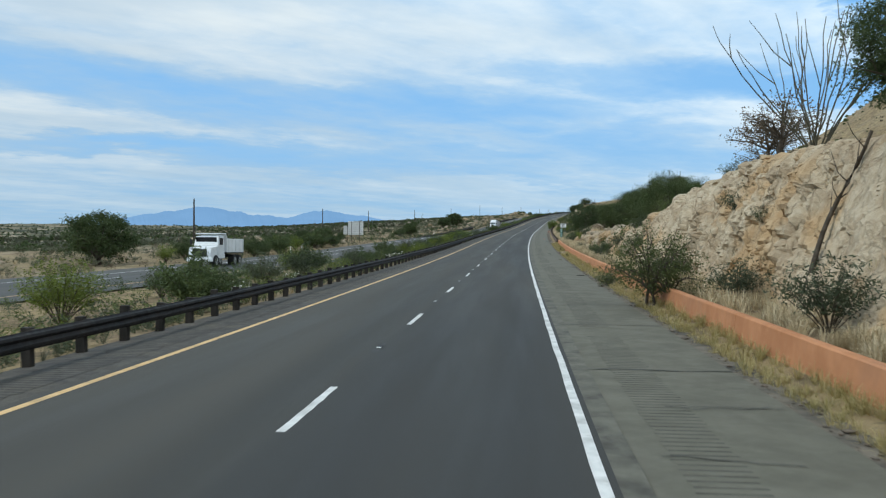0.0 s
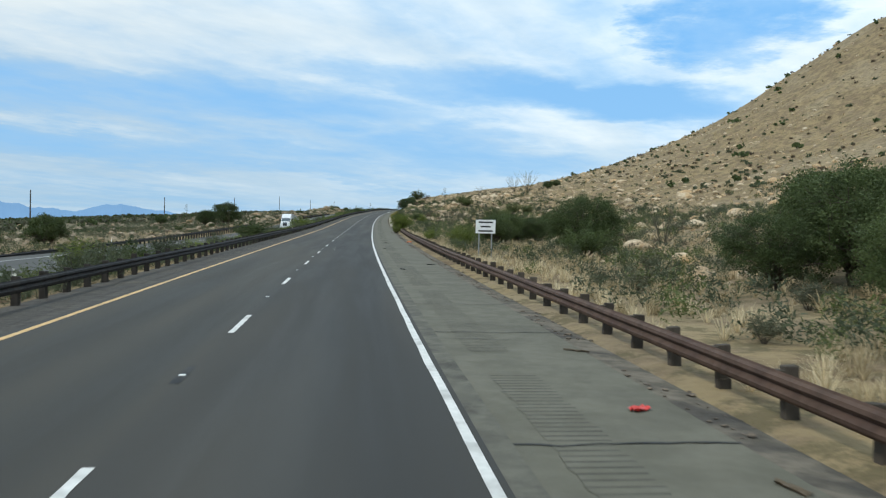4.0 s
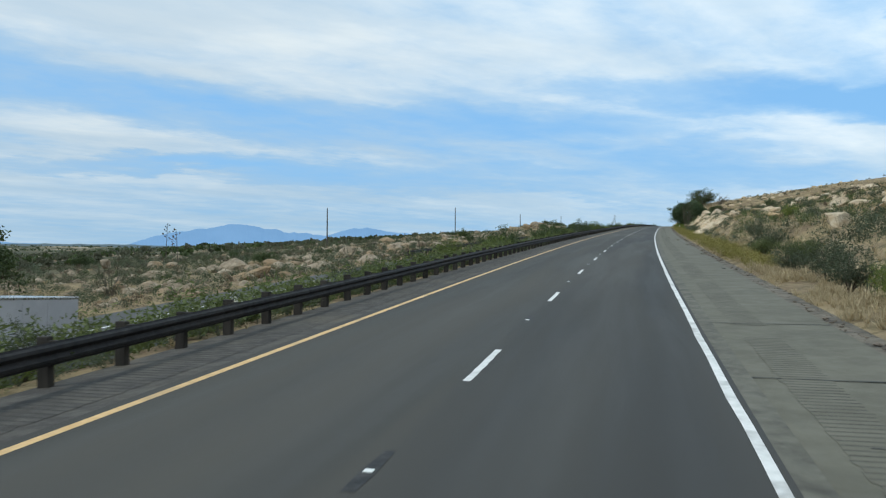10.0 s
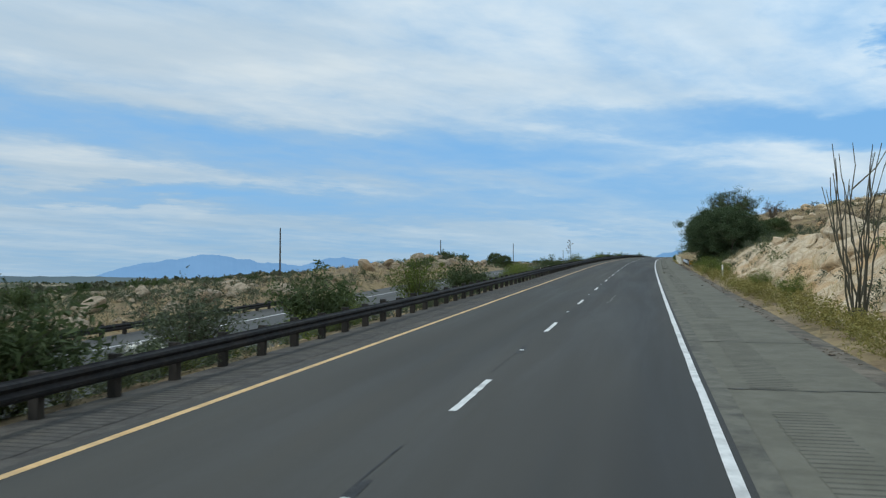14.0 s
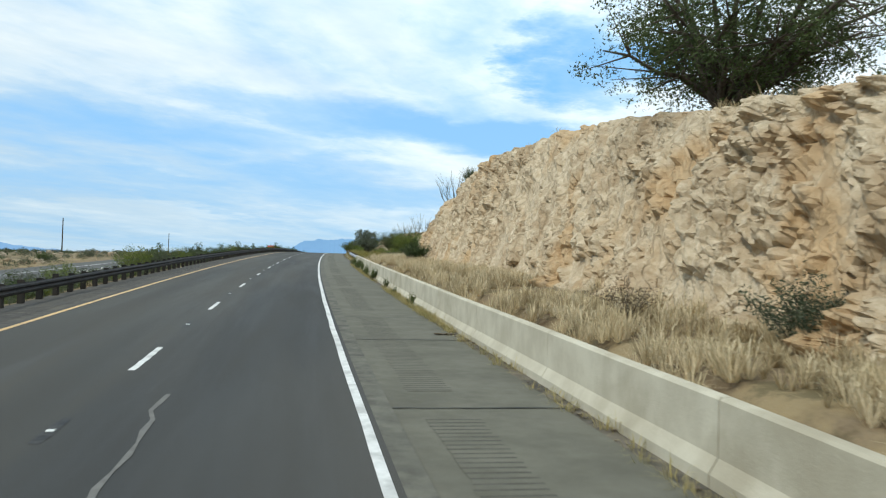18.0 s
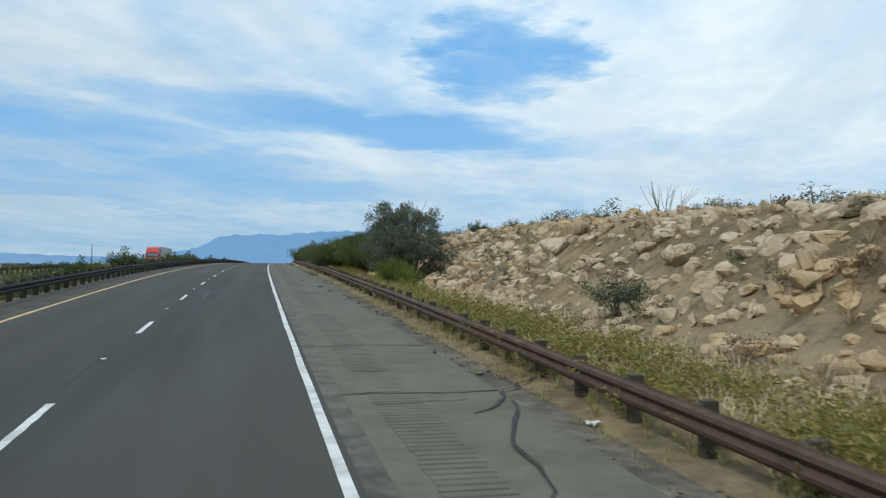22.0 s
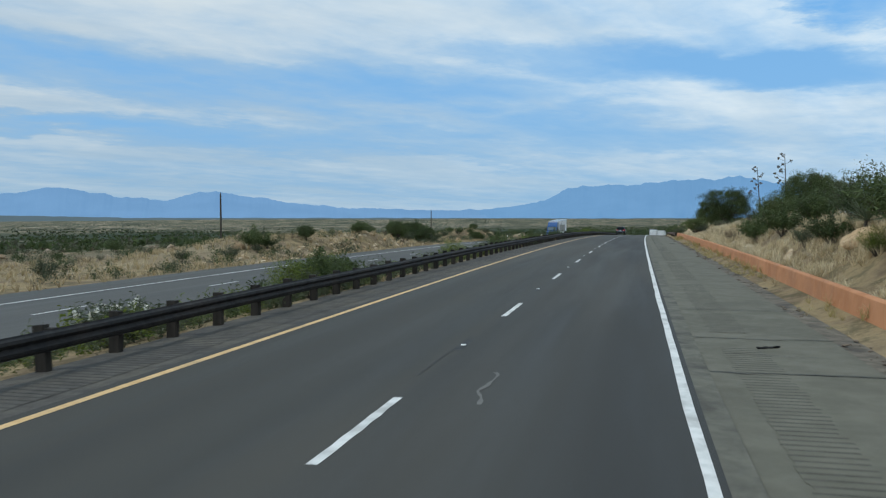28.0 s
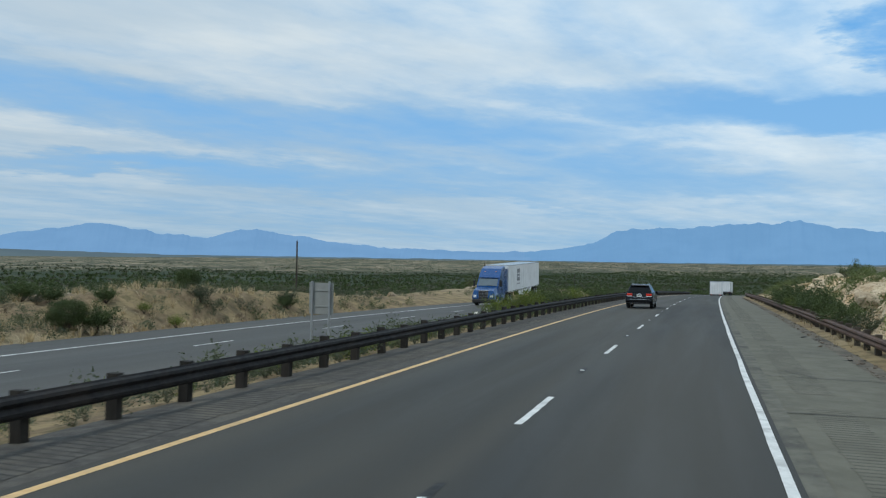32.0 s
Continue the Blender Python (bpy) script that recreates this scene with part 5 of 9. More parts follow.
def tuft_np(rng, n, h, spread, width=0.02, droop=0.3):
    """A tuft of grass blades."""
    th = rng.uniform(0, 6.283, n)
    lean = rng.uniform(0.05, 1, n) * spread
    L = h * rng.uniform(0.5, 1.1, n)
    b = np.stack([np.cos(th), np.sin(th), 0 * th], 1)
    side = np.stack([-np.sin(th), np.cos(th), 0 * th], 1) * width
    r0 = rng.uniform(0, 0.12, n)[:, None] * b * spread
    mid = r0 + b * (lean * 0.45)[:, None] + np.array([0, 0, 1]) * (L * 0.62)[:, None]
    top = r0 + b * lean[:, None] + np.array([0, 0, 1]) * (L * (1 - droop * lean / spread * 0.5))[:, None]
    V = np.stack([r0 - side, r0 + side, mid + side * 0.8, mid - side * 0.8, top + side * 0.15, top - side * 0.15], 1).reshape(-1, 3)
    k = np.arange(n)[:, None] * 6
    F = np.concatenate([k + np.array([[0, 1, 2]]), k + np.array([[0, 2, 3]]), k + np.array([[3, 2, 4]])])
    return V, F


# originals of the plants; copies stand where the plan puts them
def put(ob, s, u, size=1.0, turn=0.0, dz=0.0, label=""):
    c = copy_thing(ob, Matrix.Translation(at(s, u, ground_z(s, u) + dz).tolist()) @ Matrix.Rotation(radians(turn), 4, "Z") @ Matrix.Scale(size, 4))
    if label:
        c["label"] = label
    return c


def move(ob, s, u, turn=0.0, dz=0.0):
    ob.matrix_world = Matrix.Translation(at(s, u, ground_z(s, u) + dz).tolist()) @ Matrix.Rotation(radians(turn), 4, "Z")
    return ob


# ---- trees and large shrubs ----
MESQUITE = make_tree("mesquite_tree", "broad dark green mesquite tree on the bank", 41, 5.0, 6.6, 0.13, LEAF_DARK, stems=3, n_limb=9, n_twig=8, per=150, leaf_size=0.048, low=0.10, puff=0.68, dome=120)
OAK = make_tree("oak_tree", "dense rounded dark green evergreen oak", 42, 7.2, 10.0, 0.28, LEAF_OAK, stems=2, n_limb=13, n_twig=10, per=230, leaf_size=0.062, low=0.10, puff=0.62, dome=260)
GREY_OAK = make_tree("oak_tree", "grey-green oak with drooping open crown", 43, 5.3, 5.6, 0.17, LEAF_SAGE, stems=2, n_limb=13, n_twig=9, per=125, leaf_size=0.05, dome=70, low=0.06, puff=0.62)
FAR_OAK = make_tree("oak_tree", "dark oak standing far from the road", 47, 6.7, 9.4, 0.28, LEAF_DARK, stems=2, n_limb=9, n_twig=6, per=75, leaf_size=0.13, low=0.12, puff=0.8, dome=120)
RIM_OAK = make_tree("oak_tree", "spreading oak with forked limbs on the rock cut's rim", 46, 6.4, 9.6, 0.26, LEAF_DARK, stems=2, n_limb=13, n_twig=14, per=95, leaf_size=0.052, low=0.14, puff=0.52, dome=55)
PALO = make_tree("palo_verde", "small thin-leaved palo verde tree with bare twigs", 44, 3.2, 3.6, 0.07, LEAF_GREEN, stems=3, n_limb=8, n_twig=9, per=44, leaf_size=0.036, low=0.22, puff=0.8)
BARE = make_tree("bare_tree", "nearly leafless grey thorn tree", 45, 2.8, 3.8, 0.09, LEAF_DEAD, stems=2, n_limb=8, n_twig=9, per=7, leaf_size=0.06, low=0.3, puff=0.8)
CREOSOTE = make_bush("creosote_bush", "loose olive-green creosote bush", 51, 1.35, 1.9, LEAF_OLIVE, n=46, per=30, leaf_size=0.06)
BROOM = make_bush("broom_bush", "bright green feathery desert broom", 52, 1.7, 2.0, LEAF_BRIGHT, n=64, per=39, leaf_size=0.055, puff=0.14)
BIG_BROOM = make_bush("broom_bush", "large bright green feathery desert broom overhanging the guardrail", 57, 2.9, 3.6, LEAF_BRIGHT, n=170, per=84, leaf_size=0.055, puff=0.10)
DARK_BUSH = make_bush("mesquite_bush", "low dense dark green mesquite bush", 53, 1.7, 2.6, LEAF_DARK, n=52, per=40, leaf_size=0.09)
SAGE = make_bush("sage_bush", "small grey-green sage bush", 54, 0.8, 1.1, LEAF_GREY, n=36, per=24, leaf_size=0.05)
WEED = make_bush("flowering_weed", "tall roadside weed with white flower heads", 55, 0.9, 1.3, LEAF_OLIVE, n=40, per=20, leaf_size=0.055, flowers=40)
BIG_BUSH = make_bush("mesquite_bush", "large feathery green mesquite bush leaning over the guardrail", 58, 2.9, 4.2, LEAF_GREEN, n=150, per=84, leaf_size=0.06, puff=0.11)
DEAD = make_bush("dead_bush", "brown leafless twiggy bush", 56, 1.0, 1.5, LEAF_DEAD, n=50, per=8, leaf_size=0.05, twig=LEAF_DEAD)
OCO = make_ocotillo("ocotillo with long bare thorny wands", 61, 3.2, 14, 0.78)
OCO_TALL = make_ocotillo("tall ocotillo with upright bare wands", 62, 5.0, 15, 0.8)
OCO_FEW = make_ocotillo("ocotillo with a few forked bare wands", 65, 3.5, 8, 0.6)
OCO_SLIM = make_ocotillo("slim upright ocotillo beside the shoulder", 66, 5.4, 12, 0.22)
AGAVE = make_agave("century plant with a tall dry flower stalk", 63, 6.2)
YUCCA = make_yucca("round spiky green yucca", 64)

move(OAK, 558.0, 10.9, 0, -0.55)
move(FAR_OAK, 384, -40, 20)
move(RIM_OAK, 604.2, 15.9, 0, -0.6)
move(MESQUITE, 72, 15.5, 10)
move(GREY_OAK, 744.5, 11.3)
move(PALO, 30.2, 7.45)
move(BARE, 37.5, 13.4)
move(OCO_TALL, 31.5, 13.2)
move(AGAVE, 402.5, 24.1)
move(YUCCA, 637.0, 13.7)
move(CREOSOTE, 62, 11.6)
move(BROOM, 684.6, 11.0)
move(OCO_FEW, 691.5, 14.7)
move(OCO_SLIM, 489, 8.9)
move(DARK_BUSH, 641.3, 10.6)
move(SAGE, 170, 11.5)
move(BIG_BUSH, 766.3, 8.3)
move(BIG_BROOM, 258.6, 7.9)
move(WEED, 52, -8.4)
move(DEAD, 150, 13.2)
move(OCO, 648.5, 14.4)
for s, u, k, a in ((101.5, 17.8, 1.1, 40), (80, 18, 1.0, 80), (108, 17.4, 1.05, 130), (123.5, 13.2, 1.16, 200), (117.5, 15.4, 0.9, 75), (164, 20.5, 0.78, 20), (161, 17.5, 0.62, 80), (168, 17, 0.6, 140), (220.4, 16.4, 0.66, 100), (217, 15.0, 0.6, 10), (224, 18.4, 0.6, 220), (131, 16.4, 1.15, 290), (139, 18.4, 1.15, 30), (146, 21, 1.1, 170),
                   (168, 20, 0.95, 60), (174, 23, 0.9, 100), (222, 20, 0.6, 140), (228, 23, 0.6, 20), (22, 12.9, 0.8, 44), (14, 13.3, 0.7, 80),
                   (922, 13, 0.62, 10), (926, 14.6, 0.58, 90), (968, 12.5, 0.95, 120), (987, 12, 0.6, 33)):
    put(MESQUITE, s, u, k, a)
put(OAK, 585.3, 12.9, 0.5, 160, label="round green oak on the dry slope")
put(FAR_OAK, 377, -44, 0.66, 120, label="smaller dark oak beside a larger one")
put(FAR_OAK, 238, -33, 0.55, 200, label="dark bushy oak beyond the opposite carriageway")
put(FAR_OAK, 81, -39, 0.82, 60, label="round green oak beside the opposite carriageway")
put(FAR_OAK, 632, -27, 0.42, 10, label="small dark oak on a rocky knoll")
for s, u, k, a in ((986, -37, 0.62, 20), (992, -38.5, 0.5, 90), (1012, -36, 0.55, 200), (1018, -38, 0.45, 10), (144, -36, 0.62, 40), (149, -38, 0.5, 10), (139, -37, 0.5, 100)):
    put(MESQUITE, s, u, k, a, label="round green mesquite beyond the opposite carriageway")
put(FAR_OAK, 574, 18.5, 0.5, 10, label="small oak behind a larger one")
for s, u, k, a in ((64, 14, 0.8, 100), (1015, -38, 1.0, 40), (885, 13.5, 0.9, 70), (1140, -42, 1.2, 10)):
    put(PALO, s, u, k, a)
for s, u, k, a in ((42, 14.5, 0.8, 30), (350, 17, 0.7, 10), (520, 16, 0.8, 50), (543, 19, 0.8, 90), (598, 21.5, 1.1, 200), (590, 20, 0.8, 20), (868, 12, 0.7, 60)):
    put(BARE, s, u, k, a)
for s, u, k, a in ((704, 16.2, 0.9, 70), (706, 19, 0.8, 170), (757, 25, 0.6, 10), (764, 27, 0.6, 90), (735, 23, 0.7, 40), (806, 18, 0.8, 10), (815, 20, 0.8, 50), (824, 18, 0.7, 20), (835, 20, 0.8, 80),
                   (330, 19, 0.9, 10), (336, 24, 1.0, 60), (345, 26, 0.9, 10), (352, 22, 0.8, 20), (680, 17, 0.7, 10), (200, 25, 1.1, 60), (440, -34, 0.8, 10), (455, -36, 0.8, 60), (470, -33, 0.9, 100), (395, -36, 0.8, 40)):
    put(OCO, s, u, k, a)
for s, u, k, a in ((321, 14.3, 0.75, 0), (600, -9.6, 0.8, 60), (957.6, 15, 1.0, 90), (936, 14, 0.85, 40), (455, -70, 0.9, 10), (430, -52, 0.75, 100), (352, -33, 0.7, 20), (1040, 17, 0.6, 20)):
    put(AGAVE, s, u, k, a)
for s, u, k, a in ((635.6, 13.5, 0.85, 20), (672, 15.4, 0.8, 50), (938, 12.6, 1.2, 90), (283, 13, 1.0, 10), (648, 16, 0.7, 0)):
    put(YUCCA, s, u, k, a)
TALL_WEED = make_bush("roadside_weed", "tall upright green weed growing at a wall's foot", 59, 1.1, 0.85, LEAF_GREEN, n=22, per=12, leaf_size=0.075, puff=0.05)
move(TALL_WEED, 645.5, 6.98)
for s, u, k in ((649.6, 6.98, 1.05), (650.4, 7.0, 0.8), (652.7, 6.95, 0.6), (653.4, 7.0, 0.7), (656.4, 7.0, 0.55), (658.6, 6.95, 0.95), (659.4, 7.0, 0.8), (633, 7.0, 0.7), (623.6, 7.0, 0.65), (631.6, 6.95, 0.9), (637.5, 6.95, 0.7), (640, 7.0, 0.8), (619, 7.0, 0.5), (613, 7.0, 0.6), (255.5, 6.9, 0.9), (100, 7.5, 0.5), (81, 7.4, 0.5)):
    put(TALL_WEED, s, u, k, s * 37)
# shrubs with a place of their own
# along the first orange wall
for ob, s, u, k, a in ((CREOSOTE, 66, 10.8, 1.1, 0), (CREOSOTE, 57, 10.9, 1.0, 40), (BROOM, 110, 10.6, 1.0, 0), (CREOSOTE, 106, 11, 1.3, 0), (SAGE, 92, 9.4, 1.0, 0), (CREOSOTE, 20, 9.6, 1.3, 0),
                       (CREOSOTE, 38, 9.6, 1.1, 0), (CREOSOTE, 27, 9.5, 1.1, 70), (CREOSOTE, 34, 11.5, 1.0, 0)):
    put(ob, s, u, k, a)
# along the long rail
for ob, s, u, k, a in ((BROOM, 255.6, 7.2, 0.9, 0), (BROOM, 208.2, 11.3, 1.2, 0), (BROOM, 211, 11.0, 1.1, 80), (BROOM, 222, 9.4, 0.8, 20)):
    put(ob, s, u, k, a)
# on the open verge
for ob, s, u, k, a in ((BROOM, 500, 8.9, 0.8, 0), (CREOSOTE, 470, 9.4, 1.2, 0), (CREOSOTE, 482, 9.6, 1.2, 20), (CREOSOTE, 360, 8.9, 1.1, 0), (BROOM, 364, 9.3, 0.9, 50), (CREOSOTE, 369, 9.0, 1.1, 90),
                       (CREOSOTE, 374, 9.4, 1.2, 10), (BIG_BUSH, 367, 10.2, 0.5, 10), (BIG_BUSH, 382, 10.0, 0.5, 80), (BIG_BUSH, 392, 9.6, 0.45, 30), (CREOSOTE, 378, 8.8, 0.9, 0), (CREOSOTE, 395, 10.4, 1.2, 0),
                       (CREOSOTE, 405, 10.8, 1.2, 60), (BROOM, 508, 8.7, 0.8, 0), (BROOM, 536, 8.6, 0.9, 40), (BROOM, 529, 8.7, 0.8, 0), (SAGE, 549, 8.4, 1.0, 0), (SAGE, 553, 8.4, 1.1, 0)):
    put(ob, s, u, k, a)
# round the tall rock cut
for ob, s, u, k, a in ((CREOSOTE, 644.5, 10.7, 0.9, 40), (BROOM, 577, 10.4, 1.25, 0), (BROOM, 673.4, 11.6, 1.05, 10), (CREOSOTE, 662.5, 11.0, 0.75, 0), (DEAD, 583, 10.5, 1.6, 0), (DEAD, 598, 9.6, 1.0, 0)):
    put(ob, s, u, k, a)
# over the second rail
for ob, s, u, k, a in ((BIG_BUSH, 769.5, 10.4, 0.9, 100), (CREOSOTE, 757, 11.6, 0.9, 50), (CREOSOTE, 762, 11.2, 0.9, 90), (CREOSOTE, 798, 11.2, 0.8, 0), (BIG_BUSH, 817, 8.9, 0.75, 0),
                       (BIG_BUSH, 822, 10.6, 0.7, 40), (BIG_BUSH, 828, 9.6, 0.7, 0), (BIG_BUSH, 834, 10.8, 0.72, 60), (BIG_BUSH, 841, 10, 0.7, 90), (BIG_BUSH, 848, 10.4, 0.8, 0), (BIG_BUSH, 819, 13.4, 0.62, 0),
                       (BIG_BUSH, 829, 14, 0.6, 30), (BIG_BUSH, 811, 15, 0.5, 60), (BIG_BUSH, 816, 18, 0.5, 10), (BIG_BUSH, 824, 17, 0.55, 80), (BIG_BUSH, 838, 14, 0.65, 200), (WEED, 803, 9.6, 1.2, 0),
                       (WEED, 806, 9.2, 1.1, 50), (BROOM, 740.3, 10.3, 0.75, 0)):
    put(ob, s, u, k, a)
# by the last wall and rail
for ob, s, u, k, a in ((DARK_BUSH, 1035, 8.9, 1.1, 0), (DARK_BUSH, 1042, 9.3, 1.2, 0), (DARK_BUSH, 1055, 9.2, 1.3, 0), (CREOSOTE, 1002, 8.8, 1.4, 0), (CREOSOTE, 1008, 9.2, 1.3, 0), (BROOM, 1014, 8.8, 1.0, 0),
                       (DEAD, 880, 9.4, 1.3, 0), (DEAD, 884, 9.0, 1.2, 0), (DARK_BUSH, 890, 11.5, 1.3, 0), (DARK_BUSH, 897, 11, 1.4, 0), (CREOSOTE, 905, 12, 1.6, 0)):
    put(ob, s, u, k, a)
# in the median
for ob, s, u, k, a in ((BROOM, 327, -6.6, 0.62, 0), (DARK_BUSH, 897, -7.8, 0.95, 0), (DARK_BUSH, 938, -8.2, 1.0, 0), (DARK_BUSH, 978, -7.7, 1.0, 0), (CREOSOTE, 985, -8.0, 1.0, 60), (DARK_BUSH, 808, -8.8, 1.1, 0),
                       (CREOSOTE, 814, -8.2, 1.1, 0), (BROOM, 446, -8.6, 1.0, 0), (BROOM, 388, -8.3, 1.1, 0), (DARK_BUSH, 406, -9.2, 1.0, 0), (DARK_BUSH, 1075, -8.6, 1.2, 0), (DARK_BUSH, 1083, -8.9, 1.2, 20),
                       (CREOSOTE, 1090, -8.4, 1.3, 0), (DARK_BUSH, 55, -11, 1.3, 0), (CREOSOTE, 44, -10.4, 1.5, 0), (DARK_BUSH, 34, -10.2, 1.2, 0), (BROOM, 131, -9.8, 1.1, 0), (BROOM, 141, -9.4, 1.1, 40),
                       (BROOM, 150, -9.6, 1.2, 80), (DARK_BUSH, 163, -9.8, 1.1, 0), (DARK_BUSH, 345, -9.0, 1.3, 0), (DARK_BUSH, 352, -9.4, 1.3, 30)):
    put(ob, s, u, k, a)
# along the first stretch: beyond the opposite carriageway, in the median, behind the wall's end
for ob, s, u, k in ((DARK_BUSH, 126.6, -28.8, 1.7), (DARK_BUSH, 107.2, -28.6, 1.5), (DARK_BUSH, 100.5, -29.8, 1.5), (DARK_BUSH, 95, -31.8, 1.4), (DARK_BUSH, 90, -34, 1.5), (CREOSOTE, 60.8, -9, 1.2), (CREOSOTE, 63.5, -9.6, 1.2),
                    (DARK_BUSH, 70, -9, 0.9), (DARK_BUSH, 79.6, -9, 0.85), (BROOM, 54.5, -8.5, 0.8), (MESQUITE, 133, -29.6, 0.72), (DARK_BUSH, 138, -29, 1.1), (DARK_BUSH, 99.5, -8.5, 0.7),
                    (DARK_BUSH, 144, -9.5, 1.1), (DARK_BUSH, 149, -9.3, 1.2), (DARK_BUSH, 154, -9.8, 1.1), (BROOM, 128.7, -9.5, 0.95), (BROOM, 126.5, -9.1, 0.9), (MESQUITE, 198, 18.5, 0.95), (DARK_BUSH, 193, 17.2, 1.4),
                    (CREOSOTE, 124.5, 10.5, 1.0), (BROOM, 127, 11.2, 0.9), (CREOSOTE, 129, 10.3, 1.0)):
    put(ob, s, u, k, s * 61)
# on the stony hillside
for ob, s, u, k in ((BIG_BUSH, 322, 30, 1.15), (BIG_BUSH, 327, 33, 0.9), (BIG_BUSH, 260, 22.6, 0.75), (CREOSOTE, 257, 24, 1.5), (CREOSOTE, 237.3, 16.6, 1.2), (CREOSOTE, 239, 18, 1.0), (BIG_BUSH, 341, 37, 1.1), (BIG_BUSH, 338, 40, 0.9), (BIG_BUSH, 309.8, 31.2, 0.8), (CREOSOTE, 306, 32, 1.6), (CREOSOTE, 291.8, 9.6, 1.0), (YUCCA, 271.8, 15.3, 0.6), (MESQUITE, 394.7, -61.6, 0.6), (OCO, 430, 38, 1.4),
                    (BIG_BUSH, 397.5, 29.6, 1.2), (BIG_BUSH, 392, 30.5, 1.0), (BROOM, 314.5, 13.9, 1.2), (CREOSOTE, 317, 14.8, 1.4), (DARK_BUSH, 341.6, 13.2, 1.2), (DARK_BUSH, 345, 13.8, 1.1), (OCO_TALL, 419, 52.9, 1.4), (OCO_TALL, 424, 49, 1.1),
                    (MESQUITE, 397.1, 55.8, 0.55), (MESQUITE, 405, 60, 0.5), (DARK_BUSH, 262, 21, 1.0), (CREOSOTE, 284, 24, 1.5), (CREOSOTE, 256, 33, 1.4)):
    put(ob, s, u, k, s * 61)
# in the median before the crest
for ob, s, u, k in ((DARK_BUSH, 408, -8.5, 1.5), (BROOM, 406.4, -8.7, 1.3), (CREOSOTE, 422.6, -8.5, 0.9), (BROOM, 435.5, -8.4, 1.0), (DARK_BUSH, 466, -8.6, 1.35), (DARK_BUSH, 470, -8.8, 1.3), (BROOM, 452.8, -8.3, 1.15), (BROOM, 463.2, -8.5, 1.15),
                    (BROOM, 464.8, -8.9, 1.0), (DARK_BUSH, 475, -8.6, 1.5), (WEED, 544.8, -8.5, 1.5), (WEED, 554.6, -8.5, 1.5), (WEED, 556.8, -8.7, 1.4), (MESQUITE, 672.9, -38, 0.75), (BROOM, 542, -9.5, 1.1), (BROOM, 540.5, -9, 0.9)):
    put(ob, s, u, k, s * 61)
# over the galvanized rail
for ob, s, u, k in ((BIG_BROOM, 656.9, 11.8, 0.86), (YUCCA, 674.5, 13.5, 0.95), (BIG_BUSH, 691.6, 13.3, 1.2), (BIG_BROOM, 685.2, 11.5, 0.52), (CREOSOTE, 689.1, 10, 0.6), (OCO_FEW, 694, 16.6, 1.05), (OCO_FEW, 700.5, 16.4, 0.8), (OCO_FEW, 644.0, 13.9, 0.72), (WEED, 682.3, 10.3, 0.8), (DARK_BUSH, 691.5, 10.8, 0.75), (BROOM, 672, 12.5, 0.9),
                    (BIG_BUSH, 760.6, 10.6, 1.12), (BIG_BUSH, 755, 11.6, 0.85), (MESQUITE, 763, 12.0, 0.76), (MESQUITE, 769.5, 11.4, 0.72), (BIG_BROOM, 767.4, 9.6, 1.05), (DARK_BUSH, 779, 8.8, 1.0), (OCO, 790, 19, 0.85), (OCO, 786, 20, 0.8), (OCO, 783, 18, 0.85), (OCO, 795, 18.5, 0.8), (YUCCA, 799.7, 10.0, 0.7), (DARK_BUSH, 800, 11.8, 0.9), (BIG_BUSH, 757.5, 12.6, 1.15), (BIG_BROOM, 737.6, 9.7, 0.62), (BROOM, 735.2, 10.0, 0.8)):
    put(ob, s, u, k, s * 61)
# thick growth behind the slumped rail
for ob, s, u, k in ((DARK_BUSH, 809, -8.2, 1.2), (BROOM, 811.5, -8.6, 1.1), (DARK_BUSH, 826, -8.5, 1.2), (BIG_BUSH, 831.4, 8.6, 1.0), (BIG_BUSH, 827.5, 11.5, 1.0), (BIG_BUSH, 815.9, 13, 0.85), (BIG_BUSH, 812, 14, 0.75), (BIG_BUSH, 809, 14.6, 0.6), (BIG_BUSH, 820, 12, 0.8), (DARK_BUSH, 806, 13.5, 1.0), (WEED, 800.4, 9.3, 1.15),
                    (WEED, 802, 9.0, 1.0), (CREOSOTE, 804.4, 9, 0.95), (CREOSOTE, 797.7, 9.5, 0.7)):
    put(ob, s, u, k, s * 61)
